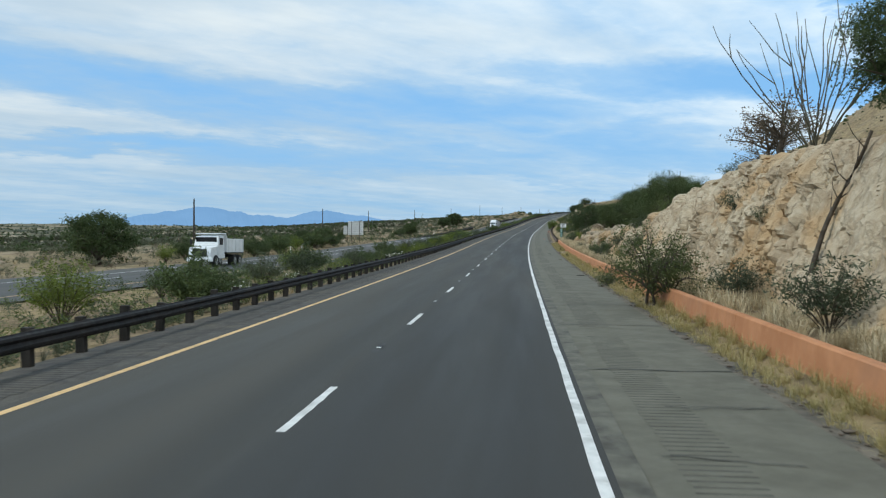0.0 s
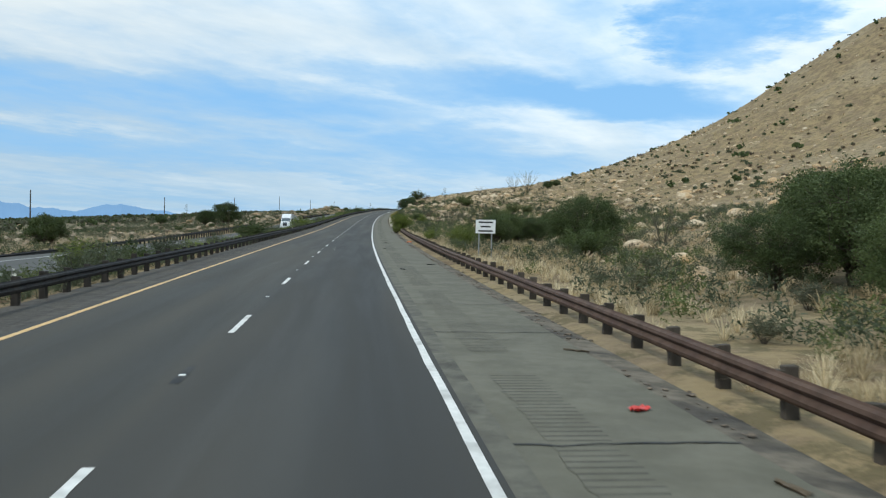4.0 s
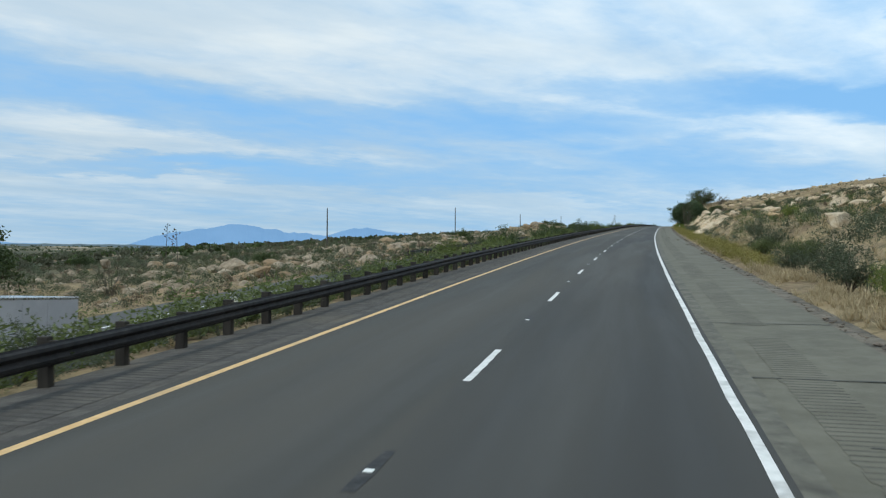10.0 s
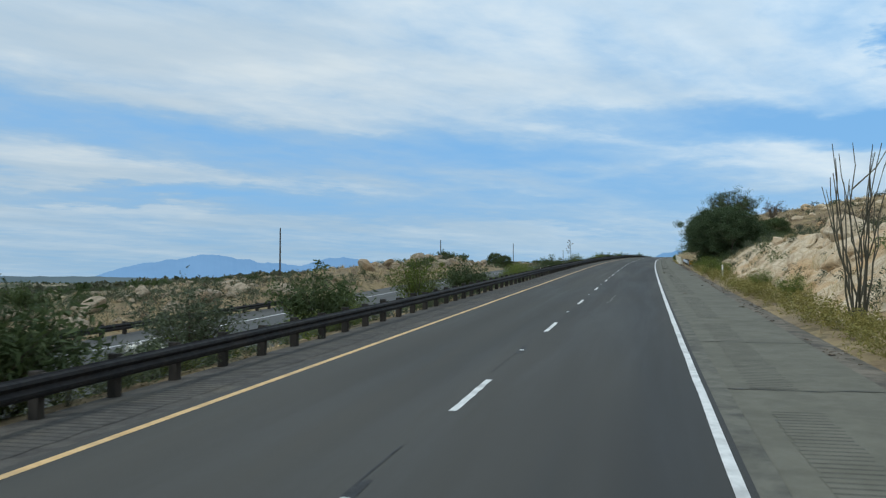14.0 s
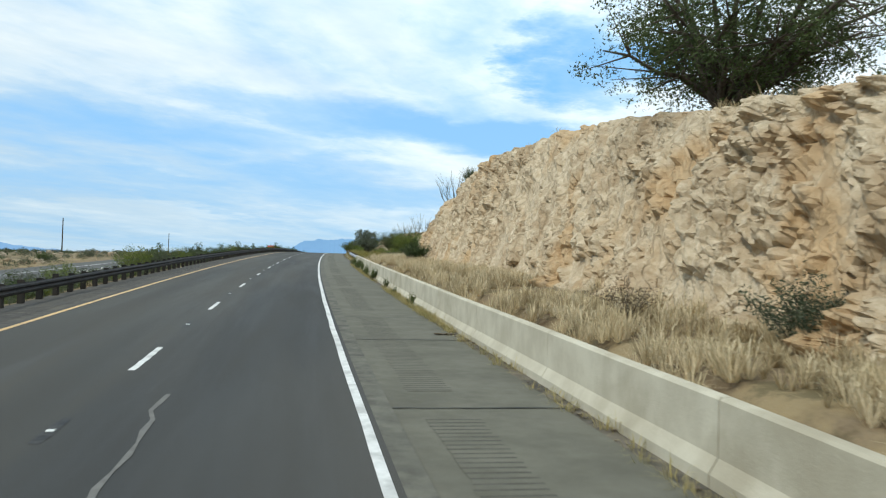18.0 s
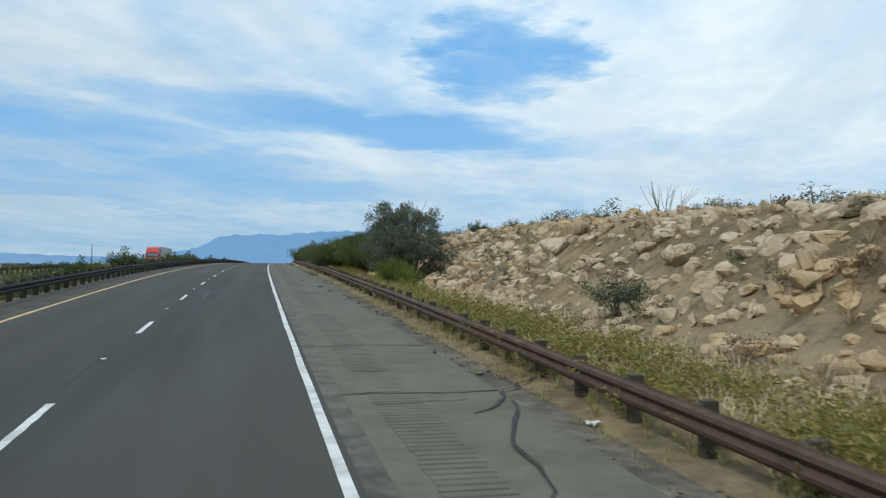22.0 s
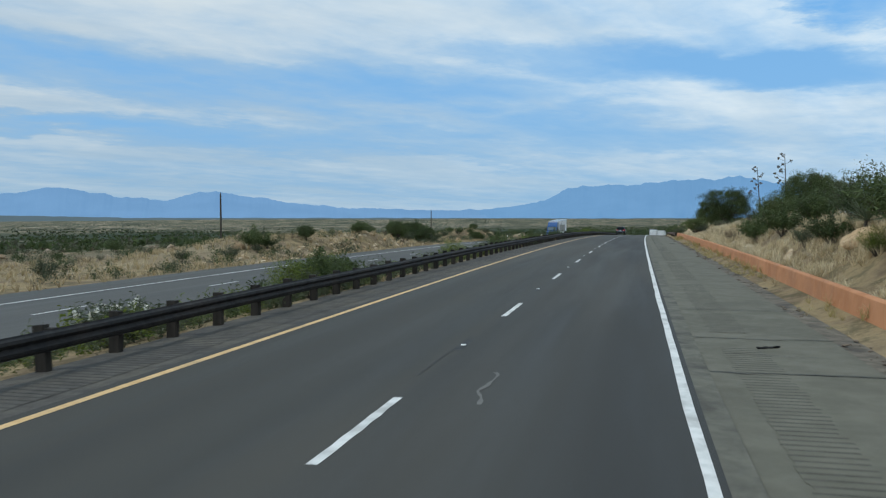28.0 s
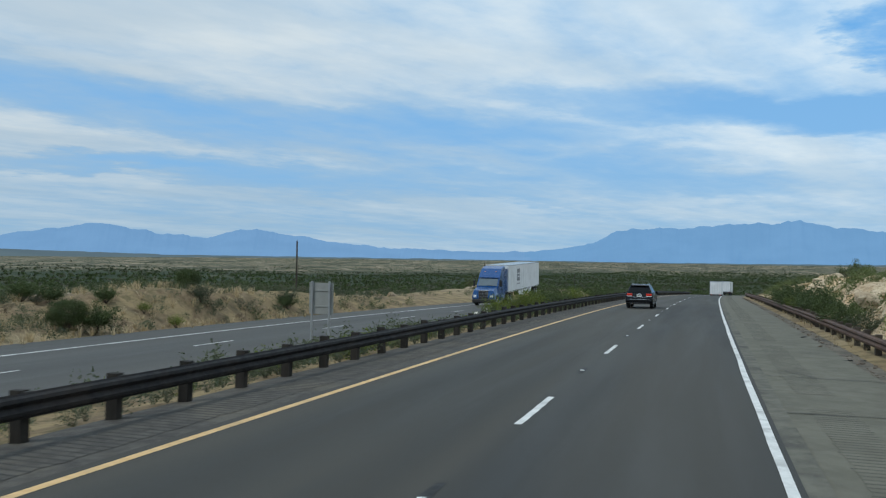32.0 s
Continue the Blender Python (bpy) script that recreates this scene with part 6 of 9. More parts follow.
# by the second orange wall and in the median there
for ob, s, u, k in ((DARK_BUSH, 915.8, 10.5, 1.1), (DARK_BUSH, 911, 11.2, 1.0), (YUCCA, 901.4, 11, 1.0), (CREOSOTE, 906, 11.6, 1.2), (DARK_BUSH, 896.5, -7.6, 0.95), (WEED, 885, -7.8, 1.3), (WEED, 886.6, -8.2, 1.2), (BROOM, 898, -8.0, 0.95), (DARK_BUSH, 900.5, -8.2, 0.9), (BROOM, 895.4, -8.1, 0.9), (DARK_BUSH, 921.5, 10.0, 0.85), (DARK_BUSH, 904, 10.4, 0.8), (CREOSOTE, 908, 10.2, 0.8), (DARK_BUSH, 893, 10.8, 0.9), (BROOM, 897.5, 10.3, 0.6), (DARK_BUSH, 886, 11, 0.9), (SAGE, 890, 9.8, 0.9), (CREOSOTE, 929.2, -28, 1.0),
                    (CREOSOTE, 927.7, -31.4, 0.9), (DARK_BUSH, 959.1, -8.2, 1.0), (BROOM, 952.7, -8, 0.7), (WEED, 966.4, -8.2, 1.4), (MESQUITE, 974.2, -28, 0.56), (MESQUITE, 990, -29, 0.55), (MESQUITE, 995, -29.5, 0.5),
                    (DARK_BUSH, 1015, 9.5, 1.0), (DARK_BUSH, 1045, -8.5, 1.25), (DARK_BUSH, 1049, -8.7, 1.2), (MESQUITE, 1019.4, -27, 0.36), (CREOSOTE, 1041.7, -27.2, 1.0), (CREOSOTE, 1044, 8.8, 0.5)):
    put(ob, s, u, k, s * 61)
# low brooms before the oak, plants round the first rock cut, on the knoll across the road and in the median
for ob, s, u, k in ((BROOM, 539.8, -8.5, 1.15), (BROOM, 541.6, -8.9, 1.2), (DARK_BUSH, 543, -8.6, 0.9), (BROOM, 535, -8.4, 1.1), (WEED, 548.2, -8.4, 1.3), (WEED, 549.6, -8.8, 1.2), (WEED, 560, -8.6, 1.3), (WEED, 573, -8.6, 1.2), (DARK_BUSH, 567, -27.2, 0.9), (DARK_BUSH, 571.5, -27.8, 0.8), (DARK_BUSH, 579, -28.8, 0.7),
                    (DARK_BUSH, 585, -29.6, 0.7), (CREOSOTE, 575, -27.2, 0.9), (CREOSOTE, 591, -28.8, 0.9), (BROOM, 582, -27.0, 0.6), (DARK_BUSH, 602, -28.4, 0.8), (DARK_BUSH, 596, -29.4, 0.8), (DARK_BUSH, 555.6, 9.2, 0.8), (DARK_BUSH, 559.5, 8.4, 0.75), (DARK_BUSH, 553.6, 10.4, 0.8),
                    (BROOM, 90.2, -8.5, 0.8), (BROOM, 96.8, -8.7, 0.9), (BROOM, 1037.3, -8.2, 1.1), (BROOM, 1041, -8.5, 1.15), (DARK_BUSH, 1052, -8.6, 1.1), (BROOM, 1056, -8.3, 1.1), (BROOM, 1061, -8.5, 1.1), (BROOM, 547.7, 7.8, 0.7), (BROOM, 545.9, 8.5, 0.95), (BROOM, 535.7, 7.9, 0.5), (CREOSOTE, 41.8, 7.2, 0.72), (CREOSOTE, 30.7, 11.4, 0.7), (BARE, 34.7, 12.9, 1.0), (DARK_BUSH, 69.4, 9.6, 0.95), (CREOSOTE, 67.6, 9.4, 0.9), (BROOM, 59.7, 10.2, 0.75)):
    put(ob, s, u, k, s * 61)
# tall bushes in the median, ocotillos on the slope
for ob, s, u, k, a in ((CREOSOTE, 340, -9.2, 1.3, 10), (DARK_BUSH, 442, -8.2, 1.6, 30), (CREOSOTE, 447, -8.1, 1.5, 80), (DARK_BUSH, 474, -8.1, 1.65, 10), (OCO_TALL, 318, 17, 0.8, 10), (OCO_TALL, 312, 20, 0.75, 100), (OCO, 306, 19, 1.0, 40), (OCO_TALL, 298, 25, 0.7, 60), (OCO, 290, 22, 1.1, 10),
                       (CREOSOTE, 481, -8.1, 1.7, 120), (DARK_BUSH, 490, -8.3, 1.5, 200), (BROOM, 502, -8.1, 1.6, 60), (DARK_BUSH, 513, -8.2, 1.4, 20)):
    put(ob, s, u, k, a)
rng = np.random.default_rng(78)
for k in range(64):
    s = -5 + k * 5.2 + rng.uniform(-2, 2)
    put([BROOM, DARK_BUSH, CREOSOTE, WEED, WEED, CREOSOTE][k % 6], s, rng.uniform(-12.5, -7.6) if s > 60 else rng.uniform(-15, -7.8), rng.uniform(0.85, 1.4), rng.uniform(0, 360))
for s, u, k in ((992, -28, 1.2), (996, -31, 1.3), (1001, -29.5, 1.0), (1006, -33, 1.4), (986, -30, 1.2), (981, -28.5, 1.0), (1010, -30.5, 0.9), (661, 10.2, 0.7), (667, 10.6, 0.6), (674, 11.2, 0.8)):
    put(CREOSOTE, s, u, k, s * 50)
PLACES = [(DARK_BUSH, 1020.7, -26.4, 0.94), (BROOM, 1025.7, -27.4, 0.44), (BROOM, 1025.3, -25.0, 0.49), (DARK_BUSH, 1041.2, -26.8, 0.71), (MESQUITE, 1034.3, -30.6, 0.30), (DARK_BUSH, 1022.0, -30.5, 0.69), (DARK_BUSH, 1024.5, -29.0, 0.62), (DARK_BUSH, 960.2, -28.3, 0.84), (DARK_BUSH, 1022.1, -32.5, 0.76), (CREOSOTE, 1031.0, -27.3, 1.03), (MESQUITE, 945.7, -28.7, 0.30), (DARK_BUSH, 999.9, -32.6, 1.75), (MESQUITE, 998.8, -33.5, 0.56)]
PLACES += [(DARK_BUSH, 1038.6, 8.6, 1.0), (DARK_BUSH, 1026.3, 8.4, 0.8), (DARK_BUSH, 1048, 8.5, 1.0), (CREOSOTE, 1023, 9.0, 0.9), (DARK_BUSH, 1031, 9.6, 0.8), (BROOM, 1044.5, 8.3, 0.85), (CREOSOTE, 1019, 10.2, 0.8), (DARK_BUSH, 1020, 12.5, 0.7), (DARK_BUSH, 1060, 8.8, 1.1), (BIG_BUSH, 1070, 9.5, 0.7)]
# hedge-like growth beyond the opposite carriageway, bushes round the mound there, thickets on the last bank
for k in range(16):
    put(DARK_BUSH if k % 3 else BROOM, 84 + k * 3.1 + rng.uniform(-1, 1), float(opp_edge(84 + k * 3.1)) - 5 - rng.uniform(0, 5), rng.uniform(1.0, 1.6), rng.uniform(0, 360))
for ob, s, u, k in PLACES:
    put(ob, s, u, k, s * 61)
for k in range(30):
    put([DARK_BUSH, CREOSOTE, BIG_BUSH, DEAD, SAGE][k % 5], rng.uniform(872, 985), rng.uniform(9.6, 16), rng.uniform(0.5, 0.8) if k % 5 == 2 else rng.uniform(0.7, 1.25), rng.uniform(0, 360))
rng = np.random.default_rng(77)
KINDS = [CREOSOTE, BROOM, DARK_BUSH, SAGE, WEED, DEAD, CREOSOTE, WEED]
for k in range(190):
    # the planted-over median
    s = rng.uniform(-20, 1180)
    wide = float(opp_edge(s)) + 9.9
    u = rng.uniform(wide, -7.3) if wide < -7.6 else -8
    if 990 < s < 1024:
        continue
    put(KINDS[int(rng.integers(0, 8))], s, u, rng.uniform(0.55, 1.25), rng.uniform(0, 360))
for k in range(160):
    s = rng.uniform(-10, 1150)
    u = 9.3 + rng.gamma(1.6, 9.0)
    foot = float(np.interp(s, FOOT_S, FOOT_U))
    if foot - 0.2 < u < foot + float(np.interp(s, STEEP_S, STEEP_W)) and (s < 66 or 568 < s < 668):
        continue
    if u > 75:
        continue
    put([CREOSOTE, BROOM, DARK_BUSH, SAGE, SAGE, DEAD, CREOSOTE][int(rng.integers(0, 7))], s, u, rng.uniform(0.5, 1.15), rng.uniform(0, 360))
for k in range(120):
    s = rng.uniform(0, 1250)
    u = float(opp_edge(s)) - 5 - rng.gamma(1.5, 12)
    put([CREOSOTE, DARK_BUSH, DARK_BUSH, SAGE, DEAD, CREOSOTE][int(rng.integers(0, 6))], s, u, rng.uniform(0.6, 1.3), rng.uniform(0, 360))


# ---- uncounted cover: far scrub, dry grass, stones ----
def clump_np(seed, n, h, size):
    r = np.random.default_rng(seed)
    c = r.normal(size=(6, 3)) * np.array([0.35, 0.35, 0.12]) + np.array([0, 0, h * 0.5])
    return leaf_cloud(c, np.full(6, 0.36), n // 6, size, r, 0.8, 1.7)


def field(n, seed, s0, s1, near, spread, side, kinds, lo, hi, cap):
    r = np.random.default_rng(seed)
    s = r.uniform(s0, s1, n)
    d = near + r.gamma(1.25, spread, n)
    base = opp_edge(s) - 4.5 if side < 0 else np.interp(s, FOOT_S, FOOT_U)
    u = base + side * d
    # patchy: keep more where the land noise is high
    keep = (vnoise(s * 0.035, u * 0.035, seed) + r.uniform(0, 0.6, n) > 0.62) & (np.abs(u) < cap)
    s, u = s[keep], u[keep]
    m = len(s)
    return np.stack([s, u, r.uniform(lo, hi, m), r.uniform(0, 6.28, m), r.integers(0, kinds, m)], 1)


WD = [leaf_cloud(np.random.default_rng(k + 5).normal(size=(7, 3)) * np.array([0.3, 0.3, 0.16]) + np.array([0, 0, 0.42]), np.full(7, 0.3), 24, 0.042, np.random.default_rng(k), 1.0, 3.2) for k in range(4)]
WN = [leaf_cloud(np.random.default_rng(k + 35).normal(size=(9, 3)) * np.array([0.3, 0.3, 0.2]) + np.array([0, 0, 0.42]), np.full(9, 0.26), 20, 0.04, np.random.default_rng(k), 1.0, 3.0) for k in range(4)]
CL = [clump_np(k, 24, 1.0, 0.42) for k in range(3)]
FN = [leaf_cloud(np.random.default_rng(k + 15).normal(size=(9, 3)) * np.array([0.36, 0.36, 0.18]) + np.array([0, 0, 0.45]), np.full(9, 0.3), 15, 0.085, np.random.default_rng(k), 0.9, 3.2) for k in range(3)]


def scrubland(name, places, material, label, reach=75):
    """Shrubs of a field: fine-leaved ones near the road, coarser clumps far off."""
    near = np.abs(places[:, 1]) < reach
    places[near, 2] = np.minimum(places[near, 2], 0.7 + 0.35 * (places[near, 3] / 6.28))
    scatter(name, FN, places[near], material, label, "scrub")
    scatter(name, CL, places[~near], material, label, "scrub")
scrubland("scrub_far_left", field(16000, 1, -50, 2300, 3, 170, -1, 3, 0.5, 1.8, 1000), LEAF_GREY, "olive desert scrub scattered over the plain")
scrubland("scrub_dark_left", field(15000, 2, -50, 2600, 16, 230, -1, 3, 0.7, 1.7, 1200), LEAF_DARK, "dark green desert scrub scattered over the plain")
scrubland("scrub_right", field(7000, 3, 0, 1500, 8, 60, 1, 3, 0.3, 1.0, 420), LEAF_OLIVE, "olive scrub dotted over the stony hillside")
scrubland("scrub_dark_right", field(1100, 4, 60, 1500, 14, 70, 1, 3, 0.6, 1.9, 420), LEAF_DARK, "dark green shrubs dotted over the hillside")
scrubland("scrub_dead_right", field(3500, 14, 60, 1300, 8, 50, 1, 3, 0.4, 0.9, 300), LEAF_DEAD, "brown dry brush over the hillside")
r_ = np.random.default_rng(8)
n_ = 12000
valley = np.stack([r_.uniform(1180, 2900, n_), r_.uniform(-420, 420, n_), r_.uniform(0.8, 2.3, n_), r_.uniform(0, 6.28, n_), r_.integers(0, 3, n_)], 1)
valley = valley[(np.abs(valley[:, 1]) > 26) | (valley[:, 0] > 1500)]
groves = np.stack([r_.uniform(300, 4200, 7000), -120 - r_.power(0.8, 7000) * 1700, r_.uniform(0.9, 2.0, 7000), r_.uniform(0, 6.28, 7000), r_.integers(0, 3, 7000)], 1)
groves = groves[vnoise(groves[:, 0] * 0.012, groves[:, 1] * 0.012, 21) + r_.uniform(-0.25, 0.25, len(groves)) > 0.45]
scatter("groves_far", CL, groves, LEAF_OLIVE, "dark thickets dotted over the far plain", "scrub")
scatter("scrub_valley", CL, valley, LEAF_DARK, "dense dark green mesquite in the valley ahead", "scrub")
ST = [boulder_np(k + 20) for k in range(5)]
pl = field(6500, 5, 40, 1250, 6, 48, 1, 5, 0.25, 1.4, 360)
scatter("stones_right", ST, pl, ROCK_TAN, "loose granite stones and boulders strewn over the hillside", "stones")
scatter("stones_pale_right", ST, field(1300, 6, 40, 1250, 5, 30, 1, 5, 0.2, 1.0, 300), ROCK_PALE, "pale granite stones on the slopes", "stones")
scatter("hill_boulders", ST, np.stack([r_.uniform(170, 480, 1500), 18 + r_.gamma(1.8, 34, 1500), 0.35 + r_.gamma(1.3, 0.36, 1500), r_.uniform(0, 6.28, 1500), r_.integers(0, 5, 1500)], 1), ROCK_TAN, "tan granite boulders crowding the upper hillside", "stones")
scatter("outcrops_left", ST, np.stack([r_.uniform(340, 530, 900), -25.5 - r_.gamma(1.5, 9, 900), 0.3 + r_.gamma(1.3, 0.4, 900), r_.uniform(0, 6.28, 900), r_.integers(0, 5, 900)], 1), ROCK_BROWN, "brown granite outcrops beyond the opposite carriageway", "stones")
scatter("knoll_rocks", ST, np.stack([r_.uniform(562, 612, 260), -26.0 - r_.gamma(1.6, 2.2, 260), 0.25 + r_.gamma(1.2, 0.3, 260), r_.uniform(0, 6.28, 260), r_.integers(0, 5, 260)], 1), ROCK_BROWN, "brown broken rocks over the knoll", "stones")
scatter("stones_left", ST, field(3600, 7, 0, 1500, 3, 40, -1, 5, 0.25, 1.5, 380), ROCK_BROWN, "weathered granite stones and outcrops on the plain", "stones")
TF = [tuft_np(np.random.default_rng(k), 24, 0.52, 0.50, 0.0065, 0.95) for k in range(4)]
r_ = np.random.default_rng(9)


def verge(n, u0, u1, s0, s1, lo, hi, seed, patch=0.45):
    r = np.random.default_rng(seed)
    s, u = r.uniform(s0, s1, n), r.uniform(u0, u1, n)
    keep = vnoise(s * 0.12, u * 0.3, seed) + r.uniform(-0.2, 0.2, n) > patch
    s, u = s[keep], u[keep]
    m = len(s)
    return np.stack([s, u, r.uniform(lo, hi, m), r.uniform(0, 6.28, m), r.integers(0, 4, m)], 1)


def bunched(P, q=0.45):
    """Keep what falls into bunches, so that soil shows between them."""
    return P[vnoise(P[:, 0] * 0.75, P[:, 1] * 0.85, 7) > q]


scatter("pale_grass_right", TF, bunched(np.concatenate([verge(5200, 8.3, 12.0, -10, 1120, 0.8, 1.5, 131, 0.40), verge(2600, 7.9, 11.4, 575, 662, 0.8, 1.45, 137, 0.15), verge(1500, 8.5, 11.0, -10, 122, 0.8, 1.5, 136, 0.2), verge(1800, 8.5, 12.0, 866, 988, 0.7, 1.3, 135, 0.3), verge(2200, 11, 22, 768, 806, 0.7, 1.3, 138, 0.2), verge(700, 8.0, 10.4, 700, 742, 0.8, 1.4, 139, 0.15)]), 0.40), LEAF_PALE, "pale straw bunch grass along the verge and bank", "grass")
scatter("dry_grass_right", TF, bunched(np.concatenate([verge(6200, 8.3, 12.5, -10, 1120, 0.7, 1.3, 31, 0.38), verge(2600, 7.35, 8.2, 355, 1120, 0.3, 0.75, 32, 0.5), verge(1200, 8.0, 10.6, 684, 800, 0.6, 1.1, 29, 0.3), verge(1800, 7.4, 10.5, 353, 430, 0.6, 1.2, 30, 0.2), verge(5200, 12, 30, 0, 1100, 0.7, 1.3, 33, 0.45), verge(2300, 7.9, 11.6, 575, 672, 0.6, 1.25, 37, 0.2), verge(2600, 8.3, 11.0, -10, 122, 0.7, 1.4, 36, 0.15), verge(800, 8.3, 12.0, 866, 988, 0.5, 1.0, 35, 0.35), verge(1800, 9, 18, 120, 350, 0.8, 1.4, 38, 0.25)])), LEAF_STRAW, "tawny dry grass along the verge and bank", "grass")
scatter("weeds_right", TF, np.concatenate([verge(2100, 7.05, 7.8, -10, 125, 0.45, 0.95, 41, 0.33), verge(1500, 6.75, 7.12, 585, 662, 0.4, 0.9, 42, 0.33), verge(900, 7.1, 8, 660, 800, 0.3, 0.75, 43, 0.35), verge(800, 7.2, 8, 865, 990, 0.4, 0.8, 44, 0.4)]), LEAF_TAWNY, "straw-coloured weeds at the foot of wall and rail", "grass")
scatter("grass_median", TF, np.concatenate([verge(4200, -12.5, -6.3, -20, 1150, 0.4, 1.0, 51, 0.42)]), LEAF_GREY, "grey-green weeds and grass in the median", "grass")
scatter("straw_median", TF, np.concatenate([verge(2400, -12.5, -6.1, -20, 1150, 0.4, 0.9, 52, 0.5), verge(2600, -60, -25, 0, 1200, 0.6, 1.3, 53, 0.5)]), LEAF_STRAW, "dry straw grass in the median and beyond the opposite carriageway", "grass")
GREEN_W = verge(430, 8.0, 10.4, 684, 800, 0.45, 1.0, 61, 0.32)
scatter("green_weeds", WN, np.concatenate([GREEN_W, verge(260, 8.0, 10.2, 702, 738, 0.5, 0.95, 161, 0.2), verge(700, 7.6, 9.0, 380, 560, 0.5, 1.0, 62, 0.3), verge(130, 7.9, 9.4, 655, 690, 0.5, 1.0, 63, 0.3)]), LEAF_YELLOW, "yellow-green flowering weeds crowding the guardrail", "grass")
HT = [tuft_np(np.random.default_rng(k + 30), 11, 0.42, 0.42, 0.015) for k in range(4)]
scatter("hill_grass", HT, np.concatenate([verge(9000, 12, 60, 120, 600, 0.8, 1.6, 64, 0.3), verge(4000, 60, 130, 180, 520, 1.0, 2.0, 65, 0.3), verge(4000, 16, 50, 600, 900, 0.8, 1.5, 66, 0.3), verge(3800, 8.6, 21, 556, 602, 0.55, 1.1, 69, 0.1), verge(2000, 9, 20, 652, 712, 0.7, 1.3, 70, 0.2), verge(2000, 9, 20, 796, 870, 0.7, 1.3, 71, 0.25), verge(2600, -46, -24, 900, 1040, 0.8, 1.5, 67, 0.15), verge(2200, -60, -24, 480, 620, 0.8, 1.6, 68, 0.2)]), LEAF_STRAW, "dry grass over the hillsides", "grass")

def median(n, seed, lo, hi, patch):
    r = np.random.default_rng(seed)
    s = r.uniform(-20, 1180, n)
    a, b = opp_edge(s) + 9.7, np.full(n, -6.75)
    u = a + (b - a) * r.uniform(0, 1, n)
    keep = vnoise(s * 0.09, u * 0.25, seed) > patch
    s, u = s[keep], u[keep]
    m = len(s)
    return np.stack([s, u, r.uniform(lo, hi, m), r.uniform(0, 6.28, m), r.integers(0, 4, m)], 1)


def beyond(n, seed, lo, hi, patch, far=60):
    r = np.random.default_rng(seed)
    s = r.uniform(-20, 1250, n)
    u = opp_edge(s) - 4.2 - r.power(0.7, n) * far
    keep = vnoise(s * 0.05, u * 0.09, seed) > patch
    s, u = s[keep], u[keep]
    m = len(s)
    return np.stack([s, u, r.uniform(lo, hi, m), r.uniform(0, 6.28, m), r.integers(0, 4, m)], 1)


scatter("brush_left", WD, beyond(4600, 91, 0.4, 1.15, 0.4), LEAF_OLIVE, "olive brush beyond the opposite carriageway", "brush")
scatter("dark_brush_left", WD, beyond(3500, 92, 0.5, 1.3, 0.5), LEAF_DARK, "dark green brush beyond the opposite carriageway", "brush")
scatter("outcrop_brush", WD, np.concatenate([verge(4200, -75, -24.8, 330, 545, 0.35, 1.1, 192, 0.22), verge(1500, -60, -25.5, 985, 1060, 0.4, 1.0, 193, 0.45)]), LEAF_OLIVE, "olive brush between the outcrops", "brush")
scatter("outcrop_dead_brush", WD, verge(1600, -80, -25.5, 330, 545, 0.4, 1.0, 194, 0.3), LEAF_DEAD, "brown dead brush between the outcrops", "brush")
scatter("dry_brush_left", WD, beyond(2600, 93, 0.4, 1.0, 0.45), LEAF_DEAD, "dry brown brush beyond the opposite carriageway", "brush")
scatter("brush_right", WD, np.concatenate([verge(1500, 9.5, 30, 355, 580, 0.4, 1.2, 94, 0.45), verge(4300, 9.5, 55, 120, 400, 0.4, 1.3, 95, 0.38), verge(1200, 11, 30, 660, 1100, 0.4, 1.2, 96, 0.5)]), LEAF_OLIVE, "olive brush over the slopes", "brush")
scatter("green_cover", WD, np.concatenate([verge(1200, 9.5, 24, 812, 872, 0.6, 1.2, 97, 0.42), verge(1300, 9.5, 50, 120, 380, 0.5, 1.5, 100, 0.45), verge(600, 9.5, 30, 352, 550, 0.5, 1.2, 101, 0.45), verge(700, 9.5, 16, 1000, 1110, 0.6, 1.3, 99, 0.4)]), LEAF_GREEN, "thick green brush over the low bank", "brush")
scatter("median_weeds", WN, np.concatenate([median(2600, 81, 0.5, 1.15, 0.3), verge(2600, -7.6, -6.25, -20, 1150, 0.35, 0.8, 84, 0.3)]), LEAF_OLIVE, "olive green weeds filling the median", "weeds")
scatter("median_herbs", WN, median(1700, 82, 0.45, 1.0, 0.4), LEAF_BRIGHT, "bright green herbs in the median", "weeds")
for k in range(46):
    put(WEED if k % 3 else CREOSOTE, 322 + k * 2.7 + rng.uniform(-1, 1), rng.uniform(-10, -7.2), rng.uniform(0.8, 1.25), rng.uniform(0, 360))
for k in range(26):
    put([WEED, CREOSOTE, BROOM, WEED][k % 4], 446 + k * 8.0 + rng.uniform(-3, 3), rng.uniform(-10.5, -7.4), rng.uniform(0.8, 1.3), rng.uniform(0, 360))
for k in range(31):
    put(DARK_BUSH if k % 3 else BROOM, 640 + k * 6.8 + rng.uniform(-2.5, 2.5), rng.uniform(-10, -8.2), rng.uniform(0.95, 1.4), rng.uniform(0, 360))
scatter("median_bloom", WN, np.concatenate([verge(1300, -11, -6.9, 318, 450, 0.8, 1.4, 86, 0.15), verge(900, -11.5, -6.9, 215, 318, 0.6, 1.2, 87, 0.25), verge(700, -13, -6.9, 0, 200, 0.5, 1.1, 88, 0.4), verge(1300, -10.5, -6.9, 450, 900, 0.5, 1.05, 89, 0.4), verge(500, -9.5, -6.9, 900, 990, 0.4, 0.9, 85, 0.45)]), LEAF_GREEN, "waist-high green weeds filling the median", "weeds")
